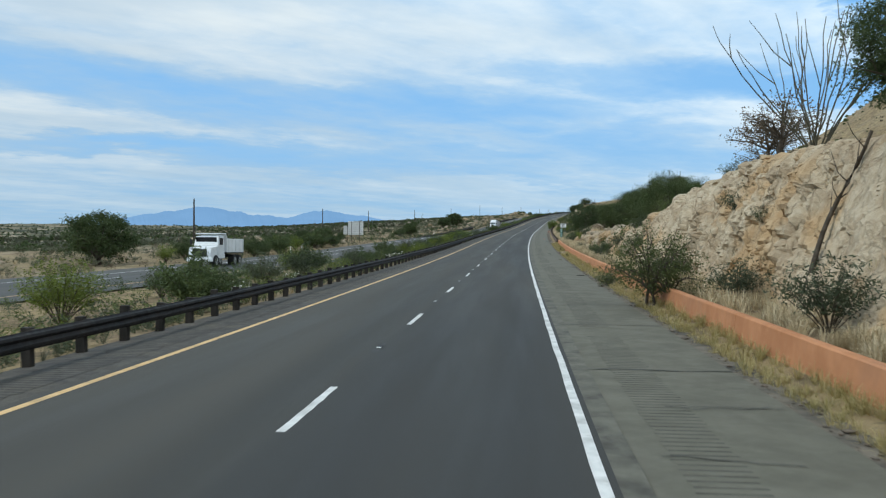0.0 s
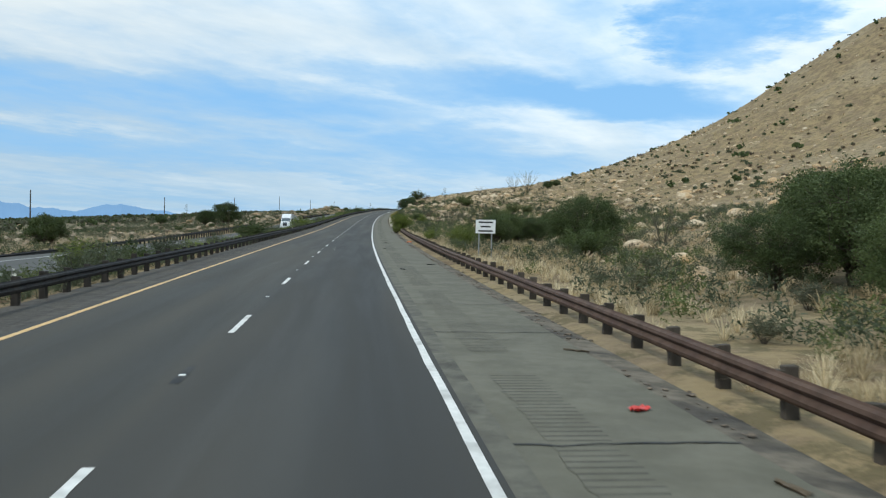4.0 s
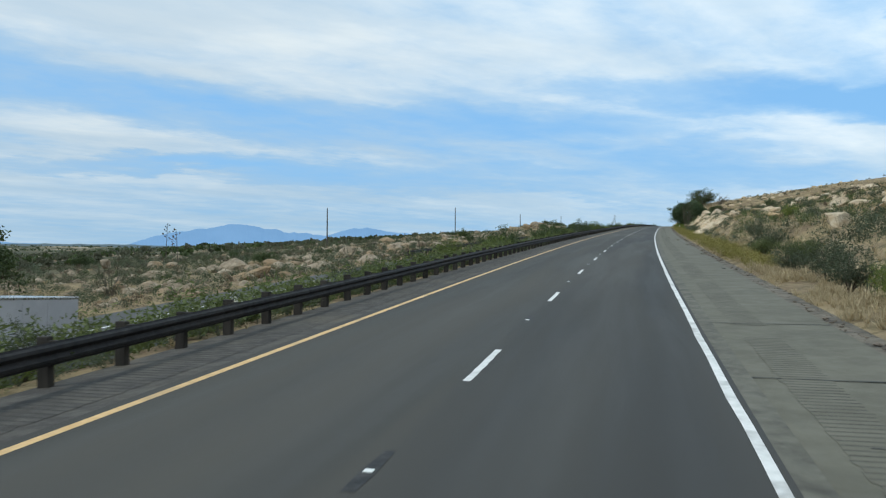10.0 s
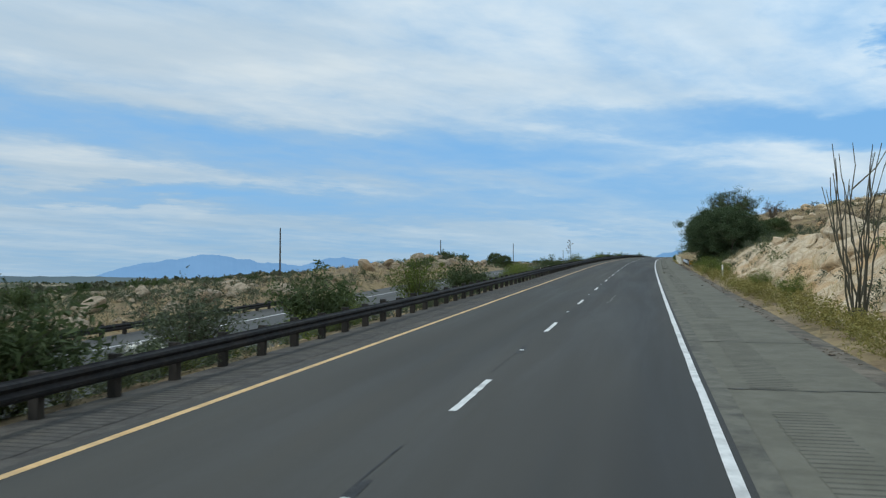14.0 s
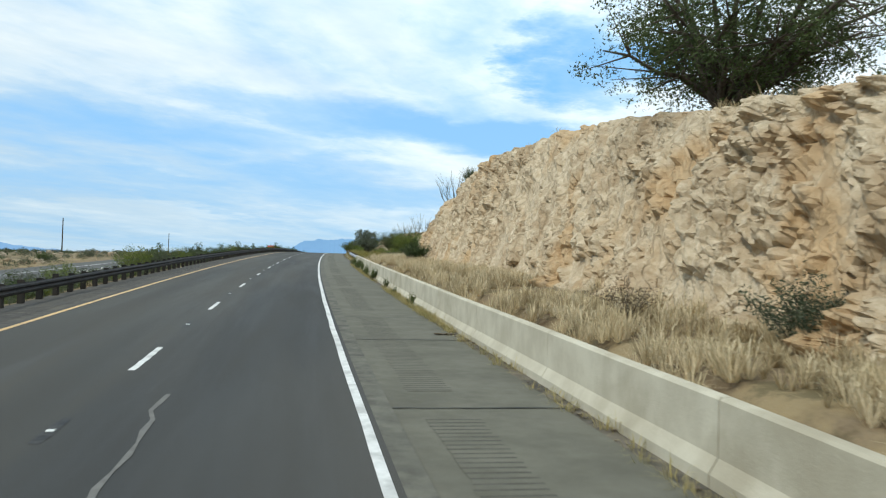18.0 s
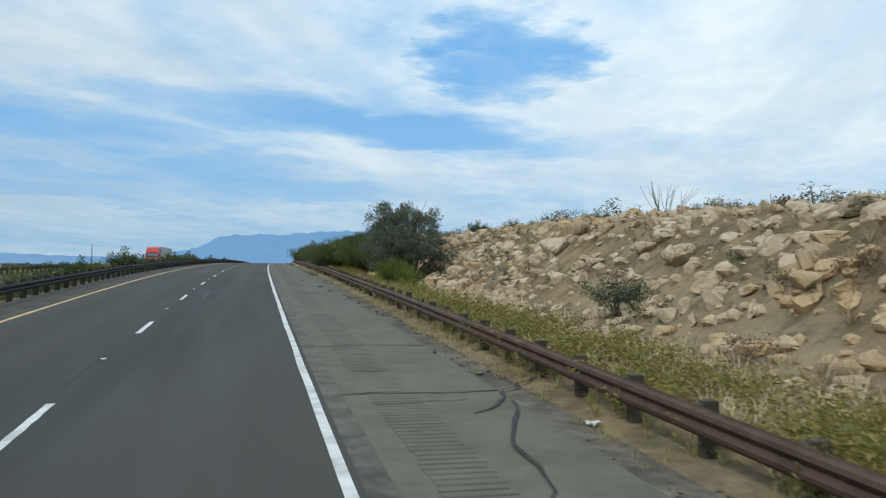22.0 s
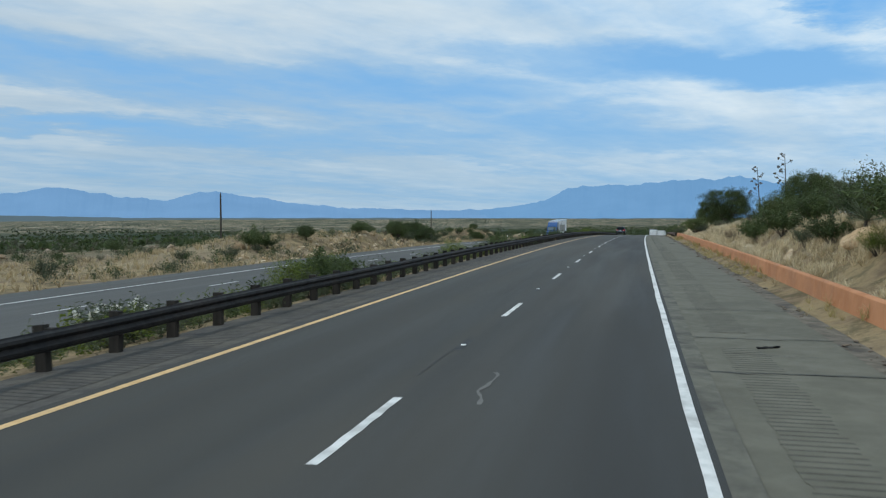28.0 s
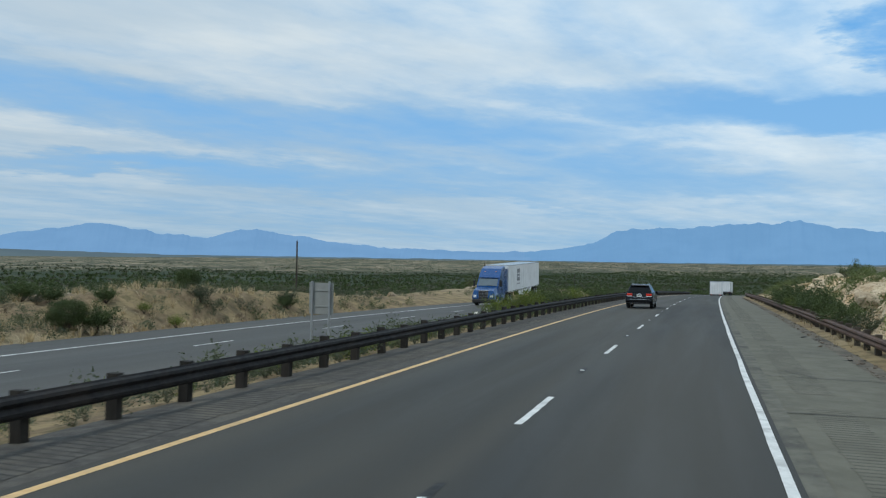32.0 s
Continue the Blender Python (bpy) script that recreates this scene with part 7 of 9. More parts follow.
scatter("median_brush", WN, median(1000, 83, 0.5, 1.2, 0.5), LEAF_DARK, "dark green low brush in the median", "weeds")


def talus(n, seed, s0, s1, k0, k1, lo, hi):
    """Broken blocks lying on a bank, from its foot to its rim."""
    r = np.random.default_rng(seed)
    s = r.uniform(s0, s1, n)
    u = np.interp(s, FOOT_S, FOOT_U) + np.interp(s, STEEP_S, STEEP_W) * r.uniform(k0, k1, n)
    return np.stack([s, u, lo + (hi - lo) * r.power(0.6, n), r.uniform(0, 6.28, n), r.integers(0, 5, n)], 1)


AN = []
for k in range(5):
    V_, F_ = boulder_np(k + 40, 3, 15, 0.003, 0.17, 0.05)
    A_ = np.array(Euler((0.5 * k, 0.8 * k, k)).to_matrix())
    AN.append((V_ @ A_.T * np.array([1.25, 1.0, 0.95]), F_))
BANK = np.concatenate([talus(2500, 1, 692, 790, 0.0, 1.5, 0.2, 0.95), np.stack([r_.uniform(925, 1010, 260), -22.0 - 3.4 - r_.uniform(0, 3.2, 260), r_.uniform(0.15, 0.7, 260), r_.uniform(0, 6.28, 260), r_.integers(0, 5, 260)], 1), talus(380, 2, 1000, 1110, 0.1, 1.6, 0.3, 1.3)])
scatter("blocks_bank", AN, BANK[BANK[:, 2] > 0.62], ROCK_TAN, "angular tan blocks piled on the bank", "rocks")
scatter("small_blocks", ST, BANK[BANK[:, 2] <= 0.62], ROCK_TAN, "smaller tan blocks between the large ones", "rocks")
scatter("bank_chips", ST, talus(1500, 11, 690, 800, 0.0, 1.5, 0.08, 0.32), ROCK_TAN, "small broken stones between the blocks", "rocks")
scatter("bank_brush", WD, talus(420, 12, 690, 800, 0.0, 1.6, 0.3, 0.8), LEAF_DEAD, "brown dry brush between the blocks", "brush")
scatter("blocks_pale", AN, np.concatenate([talus(120, 3, 692, 800, 0.0, 1.5, 0.25, 0.8), talus(120, 4, -30, 120, -0.05, 0.9, 0.2, 0.8), talus(60, 5, 604, 668, -0.1, 0.3, 0.15, 0.5)]), ROCK_PALE, "pale broken blocks on the rock cuts", "rocks")
scatter("blocks_slope", AN, np.concatenate([talus(60, 6, 588, 672, -0.1, 0.3, 0.2, 0.6), talus(300, 9, 656, 700, 0.1, 1.6, 0.25, 1.2), talus(110, 7, 455, 545, 0.1, 1.2, 0.4, 1.6), talus(120, 8, 566, 592, 0.5, 1.3, 0.3, 0.9)]), ROCK_TAN, "tan broken blocks on the rock cuts", "rocks")

# boulders that can be told apart
rng = np.random.default_rng(99)
for s, u, z in ((74, 12.4, 1.3), (83, 12.2, 1.5), (91, 12.4, 1.2), (97, 11.4, 1.5), (104, 12.2, 1.4), (110, 11.2, 1.6), (116, 11.2, 1.4)):
    place_boulder(s, u, z, int(rng.integers(0, 999)), "large rounded tan boulder above the orange wall")
for k in range(70):
    s = rng.uniform(330, 560)
    place_boulder(s, 13 + rng.gamma(1.5, 7), rng.uniform(0.7, 2.2), int(rng.integers(0, 9999)))
for k in range(45):
    s = rng.uniform(690, 815)
    place_boulder(s, 12.5 + rng.gamma(1.4, 3.5), rng.uniform(0.5, 1.5), int(rng.integers(0, 9999)), "angular pale rock on the bank")
for k in range(50):
    s = rng.uniform(990, 1110)
    place_boulder(s, 11 + rng.gamma(1.3, 3), rng.uniform(0.5, 1.4), int(rng.integers(0, 9999)), "tan rock on the bank beyond the guardrail")
for k in range(60):
    s = rng.uniform(380, 620)
    place_boulder(s, float(opp_edge(s)) - 6 - rng.gamma(1.4, 7), rng.uniform(0.6, 2.2), int(rng.integers(0, 9999)), "brown weathered boulder beyond the opposite carriageway")

for s, u, k, lab in ((673.0, 10.3, 0.9, "smooth pale boulder behind the guardrail"), (674.4, 10.6, 0.8, "smooth pale boulder behind the guardrail"), (670, 13.0, 1.6, "smooth pale boulder among dry grass"), (671.6, 12.6, 1.2, "smooth pale boulder among dry grass"), (668, 12.8, 0.9, "smooth pale boulder among dry grass"), (654.2, 12.0, 1.4, "angular tan rock at the cut's end"), (652.6, 11.7, 1.1, "angular tan rock at the cut's end"),
                     (541.5, 10.0, 1.5, "orange-tan rock showing through dry grass"), (543.6, 10.5, 1.3, "orange-tan rock showing through dry grass"), (539.4, 10.1, 1.2, "orange-tan rock showing through dry grass"),
                     (1024, 10.4, 1.9, "tan rock beside the guardrail"), (1027, 10.2, 1.5, "tan rock beside the guardrail"), (1021.5, 10.8, 1.6, "tan rock beside the guardrail"), (1033, 10.2, 1.6, "tan rock beside the guardrail"), (1017, 10.8, 1.3, "tan rock beside the guardrail"),
                     (753, 11.0, 1.2, "pale block behind the guardrail"), (739.5, 13.2, 1.0, "tan sloping rock on the bank"), (741, 14.4, 0.9, "tan sloping rock on the bank"), (900.2, 10.6, 1.1, "pale rock among dry grass"), (897, 10.9, 0.9, "pale rock among dry grass"), (908, 9.6, 0.7, "brown rock on the wall's crest"), (920, 9.4, 0.7, "brown rock on the wall's crest")):
    place_boulder(s, u, k, int(s * 7 + u), lab)

# ---- a dead trunk leaning on the first rock cut ----
stalk = tagged(new("leaning_trunk"), "dark slender dead trunk leaning against the rock cut", "dead trunk")
q = np.linspace(0, 1, 12)
bend = np.stack([1.75 * q ** 1.2 + 0.05 * np.sin(q * 9), 0.10 * np.sin(q * 5), 4.9 * q - 0.15], 1)
V, F = tube_np(bend, np.linspace(0.085, 0.045, 12), 8)
part_np("trunk", V, F, BARK, stalk, smooth_shade=True)
for k in range(7):
    rt = np.random.default_rng(500 + k)
    a0 = bend[6 + k % 5]
    tip = a0 + np.array([rt.uniform(-0.7, 0.9), rt.uniform(-0.6, 0.6), rt.uniform(0.2, 0.9)])
    V, F = tube_np(np.stack([a0, (a0 + tip) / 2 + rt.normal(0, 0.06, 3), tip]), np.array([0.022, 0.014, 0.006]), 4)
    part_np("twig", V, F, BARK, stalk)
stalk.matrix_world = station(24.2, 10.3, ground_z(24.2, 10.3))


# ---- far mountains ----
def mountain(name, az0, az1, prof, seed, material, label, radius=4250):
    """A far range: a ridge with spurs. prof: azimuth (degrees to the left), height of the crest (degrees)."""
    eye = at(620, 2.5, 2.4)
    az = np.linspace(az0, az1, 700)
    prof = sorted(prof)
    el = np.interp(az, [p[0] for p in prof], [p[1] for p in prof])
    el = el * 0.95 + fbm(az * 1.5, az * 0 + 0.3, seed, 6) * 0.42 * np.clip(el / 1.2, 0.2, 1)
    rows = []
    for f in np.linspace(0, 1, 9):
        spur = fbm(az * 0.9, az * 0 + f * 2.1, seed + 3, 3) * 420 * (1 - f)
        R = radius - 600 * (1 - f) + spur * 0.6
        e = np.radians(-0.75 + (el + 0.75) * f ** 0.9)
        a = np.radians(az)
        rows.append(np.stack([eye[0] - np.sin(a) * R, eye[1] + np.cos(a) * R, eye[2] + np.tan(e) * R], 1))
    V = np.stack(rows, 1)
    n, k = V.shape[:2]
    i, j = np.meshgrid(np.arange(n - 1), np.arange(k - 1), indexing="ij")
    q = (i * k + j).ravel()
    return tagged(part_np(name, V.reshape(-1, 3), np.stack([q, q + 1, q + k + 1, q + k], 1), material, None, "", True), label, "mountains", kind="structure")


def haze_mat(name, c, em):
    """Far blue range seen through air: the haze is painted on as bluish emission."""
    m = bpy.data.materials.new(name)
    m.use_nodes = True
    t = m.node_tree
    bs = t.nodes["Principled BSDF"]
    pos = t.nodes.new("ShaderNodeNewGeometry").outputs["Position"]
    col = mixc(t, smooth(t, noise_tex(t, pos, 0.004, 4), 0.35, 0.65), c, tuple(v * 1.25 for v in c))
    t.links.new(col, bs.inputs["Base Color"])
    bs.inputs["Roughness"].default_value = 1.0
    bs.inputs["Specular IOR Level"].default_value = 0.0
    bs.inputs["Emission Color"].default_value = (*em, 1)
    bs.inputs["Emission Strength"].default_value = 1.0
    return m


# the second colour is a painted glow that stands in for air haze
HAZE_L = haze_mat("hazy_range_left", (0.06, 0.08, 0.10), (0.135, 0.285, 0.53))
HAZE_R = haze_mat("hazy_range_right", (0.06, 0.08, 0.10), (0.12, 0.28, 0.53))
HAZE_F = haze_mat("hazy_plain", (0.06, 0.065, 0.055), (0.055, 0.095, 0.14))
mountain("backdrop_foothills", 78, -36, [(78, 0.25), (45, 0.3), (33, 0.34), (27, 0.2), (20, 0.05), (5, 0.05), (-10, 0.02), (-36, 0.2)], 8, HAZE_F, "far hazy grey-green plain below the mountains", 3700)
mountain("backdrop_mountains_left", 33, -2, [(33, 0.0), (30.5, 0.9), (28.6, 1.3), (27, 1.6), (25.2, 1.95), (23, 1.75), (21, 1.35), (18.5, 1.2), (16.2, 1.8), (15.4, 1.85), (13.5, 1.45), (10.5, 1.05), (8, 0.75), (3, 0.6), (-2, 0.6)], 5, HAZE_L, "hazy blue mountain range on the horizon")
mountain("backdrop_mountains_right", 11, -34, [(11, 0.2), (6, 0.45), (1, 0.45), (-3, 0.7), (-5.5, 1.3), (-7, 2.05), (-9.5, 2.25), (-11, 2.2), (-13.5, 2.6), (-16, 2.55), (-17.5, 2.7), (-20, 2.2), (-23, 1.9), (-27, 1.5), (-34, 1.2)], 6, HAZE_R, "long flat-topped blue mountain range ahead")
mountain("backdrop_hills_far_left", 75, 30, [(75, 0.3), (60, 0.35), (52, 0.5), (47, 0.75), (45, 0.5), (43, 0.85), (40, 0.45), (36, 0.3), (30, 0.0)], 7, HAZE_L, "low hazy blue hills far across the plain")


# ---- marks, signs and poles ----
slot = mesh_np("slot", [(-0.07, 0, 0), (0.07, 0, 0), (0.085, 0.55, 0), (-0.085, 0.55, 0), (0.06, 1.35, 0), (-0.05, 1.35, 0)], [(0, 1, 2, 3), (3, 2, 4, 5)], SEALANT)
refl = shared("reflector", boxed((0.10, 0.09, 0.016), (0, 0, 0.006), 0.004), plain("marker_white", (0.7, 0.7, 0.66), 0.4))
for i in range(-2, 100):
    g = tagged(new("pavement_marker"), "small white reflector set in a dark milled slot", "road marker", "markers between the lane dashes")
    g.matrix_world = station(i * 12.192 + PHASE + 7.0, -0.05, 0.004)
    for nm, me, y in (("slot", slot, 0.0), ("reflector", refl, 0.62)):
        o = new(nm, me)
        o.parent = g
        o.location = (0, y, 0.0)

r_ = np.random.default_rng(23)
for i in range(-1, 98):
    # the open paving joint between the lanes, seen in stretches
    if r_.uniform() < 0.6:
        s0 = i * 12.192 + PHASE + 3.4 + r_.uniform(0, 2)
        line("joint_crack", r_.normal(-0.12, 0.03), r_.uniform(0.012, 0.022), SEALANT, "thin dark open joint between the lanes", s0, s0 + r_.uniform(4, 9), 0.0045, 0.06)
SCRATCH = mat("pale_scuff", (0.13, 0.125, 0.115), (0.17, 0.165, 0.15), 5, 0.9, bump=0.1)
r_ = np.random.default_rng(3)
for s, u, l in ((199, 0.9, 5.5), (500, 1.2, 6), (588, 1.0, 6.5), (731, 0.8, 5), (797, 1.6, 2.5), (860, 2.2, 3), (880, 1.0, 2.2), (300, 1.8, 2)):
    n = 12
    y = np.linspace(0, l, n)
    x = np.cumsum(r_.normal(0, 0.05, n))
    w = r_.uniform(0.01, 0.045, n)
    V = np.concatenate([np.stack([x - w, y, y * 0], 1), np.stack([x + w, y, y * 0], 1)])
    i = np.arange(n - 1)
    o = part_np("scuff_mark", V, np.stack([i, i + n, i + n + 1, i + 1], 1), SCRATCH)
    o.matrix_world = station(s, u, 0.006)
    tagged(o, "pale wavy scuff on the lane's asphalt", "road mark", kind="structure")
# tarred wandering cracks on the shoulder near the later rail
for s, u, l, a in ((668, 5.0, 9, -6), (679, 5.5, 8, -8), (702, 5.2, 7, -10), (708, 6.0, 5, -30), (730, 5.9, 4, -35), (736, 5.4, 3, -30), (926, 5.0, 4, -20), (930, 4.8, 5, 5), (560, 6.2, 5, -12), (860, 4.6, 3, 10)):
    n = 16
    y = np.linspace(0, l, n)
    x = np.cumsum(r_.normal(0, 0.09, n))
    w = r_.uniform(0.012, 0.04, n)
    V = np.concatenate([np.stack([x - w, y, y * 0], 1), np.stack([x + w, y, y * 0], 1)])
    i = np.arange(n - 1)
    o = part_np("tar_line", V, np.stack([i, i + n, i + n + 1, i + 1], 1), SEALANT, shoulder)
    o.matrix_world = station(s, u, 0.004, a)

STEEL = plain("sign_steel", (0.30, 0.31, 0.31), 0.5, 0.6)
SIGN_BACK = plain("sign_back_aluminium", (0.25, 0.255, 0.24), 0.6, 0.2)
SIGN_GREEN = plain("sign_green", (0.004, 0.16, 0.13), 0.45)
SIGN_WHITE = plain("sign_white", (0.74, 0.75, 0.74), 0.5)
SIGN_ORANGE = plain("sign_orange", (0.85, 0.42, 0.03), 0.5)
SIGN_BLACK = plain("sign_black", (0.012, 0.012, 0.012), 0.5)


def lettering(text, size, parent, loc, material, turn=(90, 0, 0), name="lettering", stretch=1.0):
    cu = bpy.data.curves.new(name, "FONT")
    cu.body, cu.size, cu.align_x, cu.align_y, cu.extrude, cu.offset = text, size, "CENTER", "CENTER", 0.002, size * 0.02
    ob = new(name, cu)
    dg = bpy.context.evaluated_depsgraph_get()
    me = bpy.data.meshes.new_from_object(ob.evaluated_get(dg))
    bpy.data.objects.remove(ob)
    me.materials.clear()
    me.materials.append(material)
    o = new(name, me)
    o.parent = parent
    o.location, o.rotation_euler, o.scale = loc, [radians(a) for a in turn], (stretch, 1, 1)
    return o


def mile_sign(s, u):
    g = tagged(new("mile_marker"), "tall green mile marker sign with white figures reading MILE 317", "road sign")
    g.matrix_world = station(s, u, ground_z(s, u), 0, 1, False)
    part("post", boxed((0.05, 0.035, 2.25), (0, 0.03, 0.95), 0.004), STEEL, g)
    part("panel", boxed((0.36, 0.008, 1.40), (0, 0, 1.30), 0.003), SIGN_GREEN, g, "green sign panel")
    for z, w, h in ((1.994, 0.35, 0.012), (0.606, 0.35, 0.012)):
        part("border", boxed((w, 0.004, h), (0, -0.006, z)), SIGN_WHITE, g)
    for x in (-0.172, 0.172):
        part("border", boxed((0.010, 0.004, 1.39), (x, -0.006, 1.30)), SIGN_WHITE, g)
    lettering("MILE", 0.155, g, (0, -0.007, 1.87), SIGN_WHITE, stretch=0.92)
    for ch, z in (("3", 1.57), ("1", 1.20), ("7", 0.83)):
        lettering(ch, 0.40, g, (0, -0.007, z), SIGN_WHITE, name="figure")


mile_sign(139.6, 8.9)


def panel_sign(s, u, w, h, z0, label, face, legs, turn=0.0, bars=0, ribs=0, thick=0.02, leg_mat=STEEL):
    g = tagged(new("road_sign"), label, "road sign")
    base = ground_z(s, u)
    g.matrix_world = station(s, u, base, turn, 1, False)
    part("panel", boxed((w, thick, h), (0, 0, z0 + h / 2), 0.004), face, g)
    for x in legs:
        part("leg", boxed((0.075, 0.06, z0 + h + 0.35), (x, -0.05 if ribs else 0.05, (z0 + h) / 2 - 0.12), 0.006), leg_mat, g)
    for k in range(ribs):
        part("rib", boxed((w * 0.98, 0.03, 0.04), (0, -thick / 2 - 0.012, z0 + h * (k + 0.5) / ribs), 0.004), SIGN_BACK, g)
    for k in range(bars):
        ww = w * (0.72 if k % 2 == 0 else 0.5)
        part("text_bar", boxed((ww, 0.004, h * 0.11), (0, -thick / 2 - 0.004, z0 + h * (0.82 - 0.64 * k / max(bars - 1, 1)))), SIGN_BLACK, g, "unreadable line of lettering")
    return g


panel_sign(192, 10.5, 1.25, 0.85, 1.55, "small white sign with dark lettering on two posts", SIGN_WHITE, (-0.4, 0.4), bars=3)
panel_sign(1013.2, -10.3, 0.95, 1.12, 1.75, "grey metal back of a median sign on two posts", SIGN_BACK, (-0.34, 0.34), ribs=2)
panel_sign(160, -30.2, 3.0, 2.6, 1.6, "large pale back of a highway sign on timber posts", mat("sign_back_pale", (0.56, 0.57, 0.56), (0.66, 0.67, 0.66), 1.0, 0.6, bump=0.1), (-0.8, 0.8), ribs=6, leg_mat=POST_WOOD)
panel_sign(163, -32.6, 1.5, 1.7, 1.6, "smaller pale sign back beside a large one", mat("sign_back_grey", (0.5, 0.51, 0.5), (0.6, 0.61, 0.6), 1.0, 0.6, bump=0.1), (0.1,), ribs=4, leg_mat=POST_WOOD)


def delineator(s, u, h=1.05, dz=None, label="slim white roadside delineator post"):
    g = tagged(new("delineator_post"), label, "delineator", "delineator posts")
    g.matrix_world = station(s, u, ground_z(s, u) if dz is None else dz, 0, 1, False)
    part("post", boxed((0.10, 0.03, h + 0.2), (0, 0, h / 2 - 0.1), 0.008), SIGN_WHITE, g)
    part("reflector", boxed((0.075, 0.008, 0.10), (0, -0.02, h - 0.12), 0.003), plain("amber", (0.75, 0.55, 0.3), 0.3), g, "pale reflector")


for s, u in ((104, -26.2), (112, -27), (527.5, 8.4), (1046, -25.6), (238, -25.8)):
    delineator(s, u)


def terminal(s, u):
    """The end of the bright rail: a steel head with a yellow-and-black striped plate, and white markers on the posts."""
    g = tagged(new("rail_end_terminal"), "galvanized guardrail end with a yellow and black striped plate", "guardrail end")
    g.matrix_world = station(s, u, 0.0, 0, 1, False)
    part("plate", boxed((0.50, 0.02, 0.52), (0.12, -0.02, 0.50), 0.006), SIGN_ORANGE, g, "yellow reflective plate")
    for k in range(4):
        a = -0.42 + 0.21 * k
        bm = bmesh.new()
        pts = []
        # diagonal black stripes clipped to the plate
        def clip(p):
            return min(max(p, -0.25), 0.25)
        quad = [(a - 0.15, -0.26), (a - 0.05, -0.26), (a + 0.45, 0.26), (a + 0.35, 0.26)]
        poly = []
        for i in range(4):
            (x0, z0), (x1, z1) = quad[i], quad[(i + 1) % 4]
            for f in np.linspace(0, 1, 9)[:-1]:
                poly.append((clip(x0 + (x1 - x0) * f), z0 + (z1 - z0) * f))
        seen = []
        for p_ in poly:
            if not seen or (abs(p_[0] - seen[-1][0]) + abs(p_[1] - seen[-1][1])) > 1e-4:
                seen.append(p_)
        if max(p_[0] for p_ in seen) - min(p_[0] for p_ in seen) < 0.03:
            bm.free()
            continue
        vs = [bm.verts.new((x + 0.12, -0.034, z + 0.50)) for x, z in seen]
        bm.faces.new(vs)
        bmesh.ops.recalc_face_normals(bm, faces=bm.faces)
        part("stripe", bm, SIGN_BLACK, g, "black diagonal stripe")
    part("head", boxed((0.42, 0.9, 0.36), (0.0, 0.45, 0.50), 0.03), RAIL_ZINC, g, "galvanized box head")
    part("neck", boxed((0.10, 1.2, 0.30), (-0.05, 1.4, 0.52), 0.02), RAIL_ZINC, g)
    part("foot", boxed((0.16, 0.16, 0.6), (0.05, 0.1, 0.1), 0.02), RAIL_ZINC, g)
    for y in (3.2, 6.8, 11.0, 15.0):
        part("post_marker", boxed((0.11, 0.012, 0.13), (0.22, y, 0.86), 0.004), SIGN_WHITE, g, "small white square on a post")
        part("marker_stem", boxed((0.03, 0.012, 0.5), (0.22, y + 0.012, 0.62), 0.003), STEEL, g)


terminal(564.6, 7.75)


def pole(s, u, h=8.5, arms=True):
    g = tagged(new("utility_pole"), "dark weathered timber utility pole", "utility pole", "utility poles along the plain")
    g.matrix_world = station(s, u, ground_z(s, u), 90, 1, False)
    V, F = tube_np([(0, 0, -0.5), (0, 0, h * 0.5), (0, 0, h)], [0.16, 0.14, 0.11], 8)
    part_np("pole", V, F, POLE_WOOD, g, smooth_shade=True)
    if arms:
        for y in (-0.0,):
            V, F = tube_np([(0, 0, h), (0, 0, h + 0.22)], [0.03, 0.045], 6)
            part_np("insulator", V, F, plain("insulator_grey", (0.2, 0.19, 0.18), 0.3), g)


for s, u, h in ((116, -44, 7.5), (225, -55, 8), (301, -60, 8), (403, -63, 8), (500, -62, 8), (594, -59, 8.5), (690, -58, 8), (780, -57, 8), (880, -56, 8), (977, -55, 8), (1100, -58, 8.5), (1210, -62, 8.5), (1330, 62, 8), (1330, -66, 8.5)):
    pole(s, u, h)


# ---- litter on the shoulder ----
def litter(name, s, u, size, material, label, seed, turn=0.0, dz=0.0):
    """A crumpled thin scrap."""
    r = np.random.default_rng(seed)
    n = 6
    x, y = np.meshgrid(np.linspace(-0.5, 0.5, n), np.linspace(-0.5, 0.5, n), indexing="ij")
    z = r.uniform(0, 1, (n, n)) * size[2] + 0.006
    V = np.stack([x * size[0] + r.normal(0, 0.03, (n, n)) * size[0], y * size[1] + r.normal(0, 0.03, (n, n)) * size[1], z], -1).reshape(-1, 3)
    V2 = V.copy()
    V2[:, 2] -= 0.012
    i, j = np.meshgrid(np.arange(n - 1), np.arange(n - 1), indexing="ij")
    a = (i * n + j).ravel()
    F = np.stack([a, a + n, a + n + 1, a + 1], 1)
    o = part_np(name, np.concatenate([V, V2]), np.concatenate([F, F[:, ::-1] + n * n]), material)
    o.matrix_world = station(s, u, dz, turn)
    return tagged(o, label, "litter")


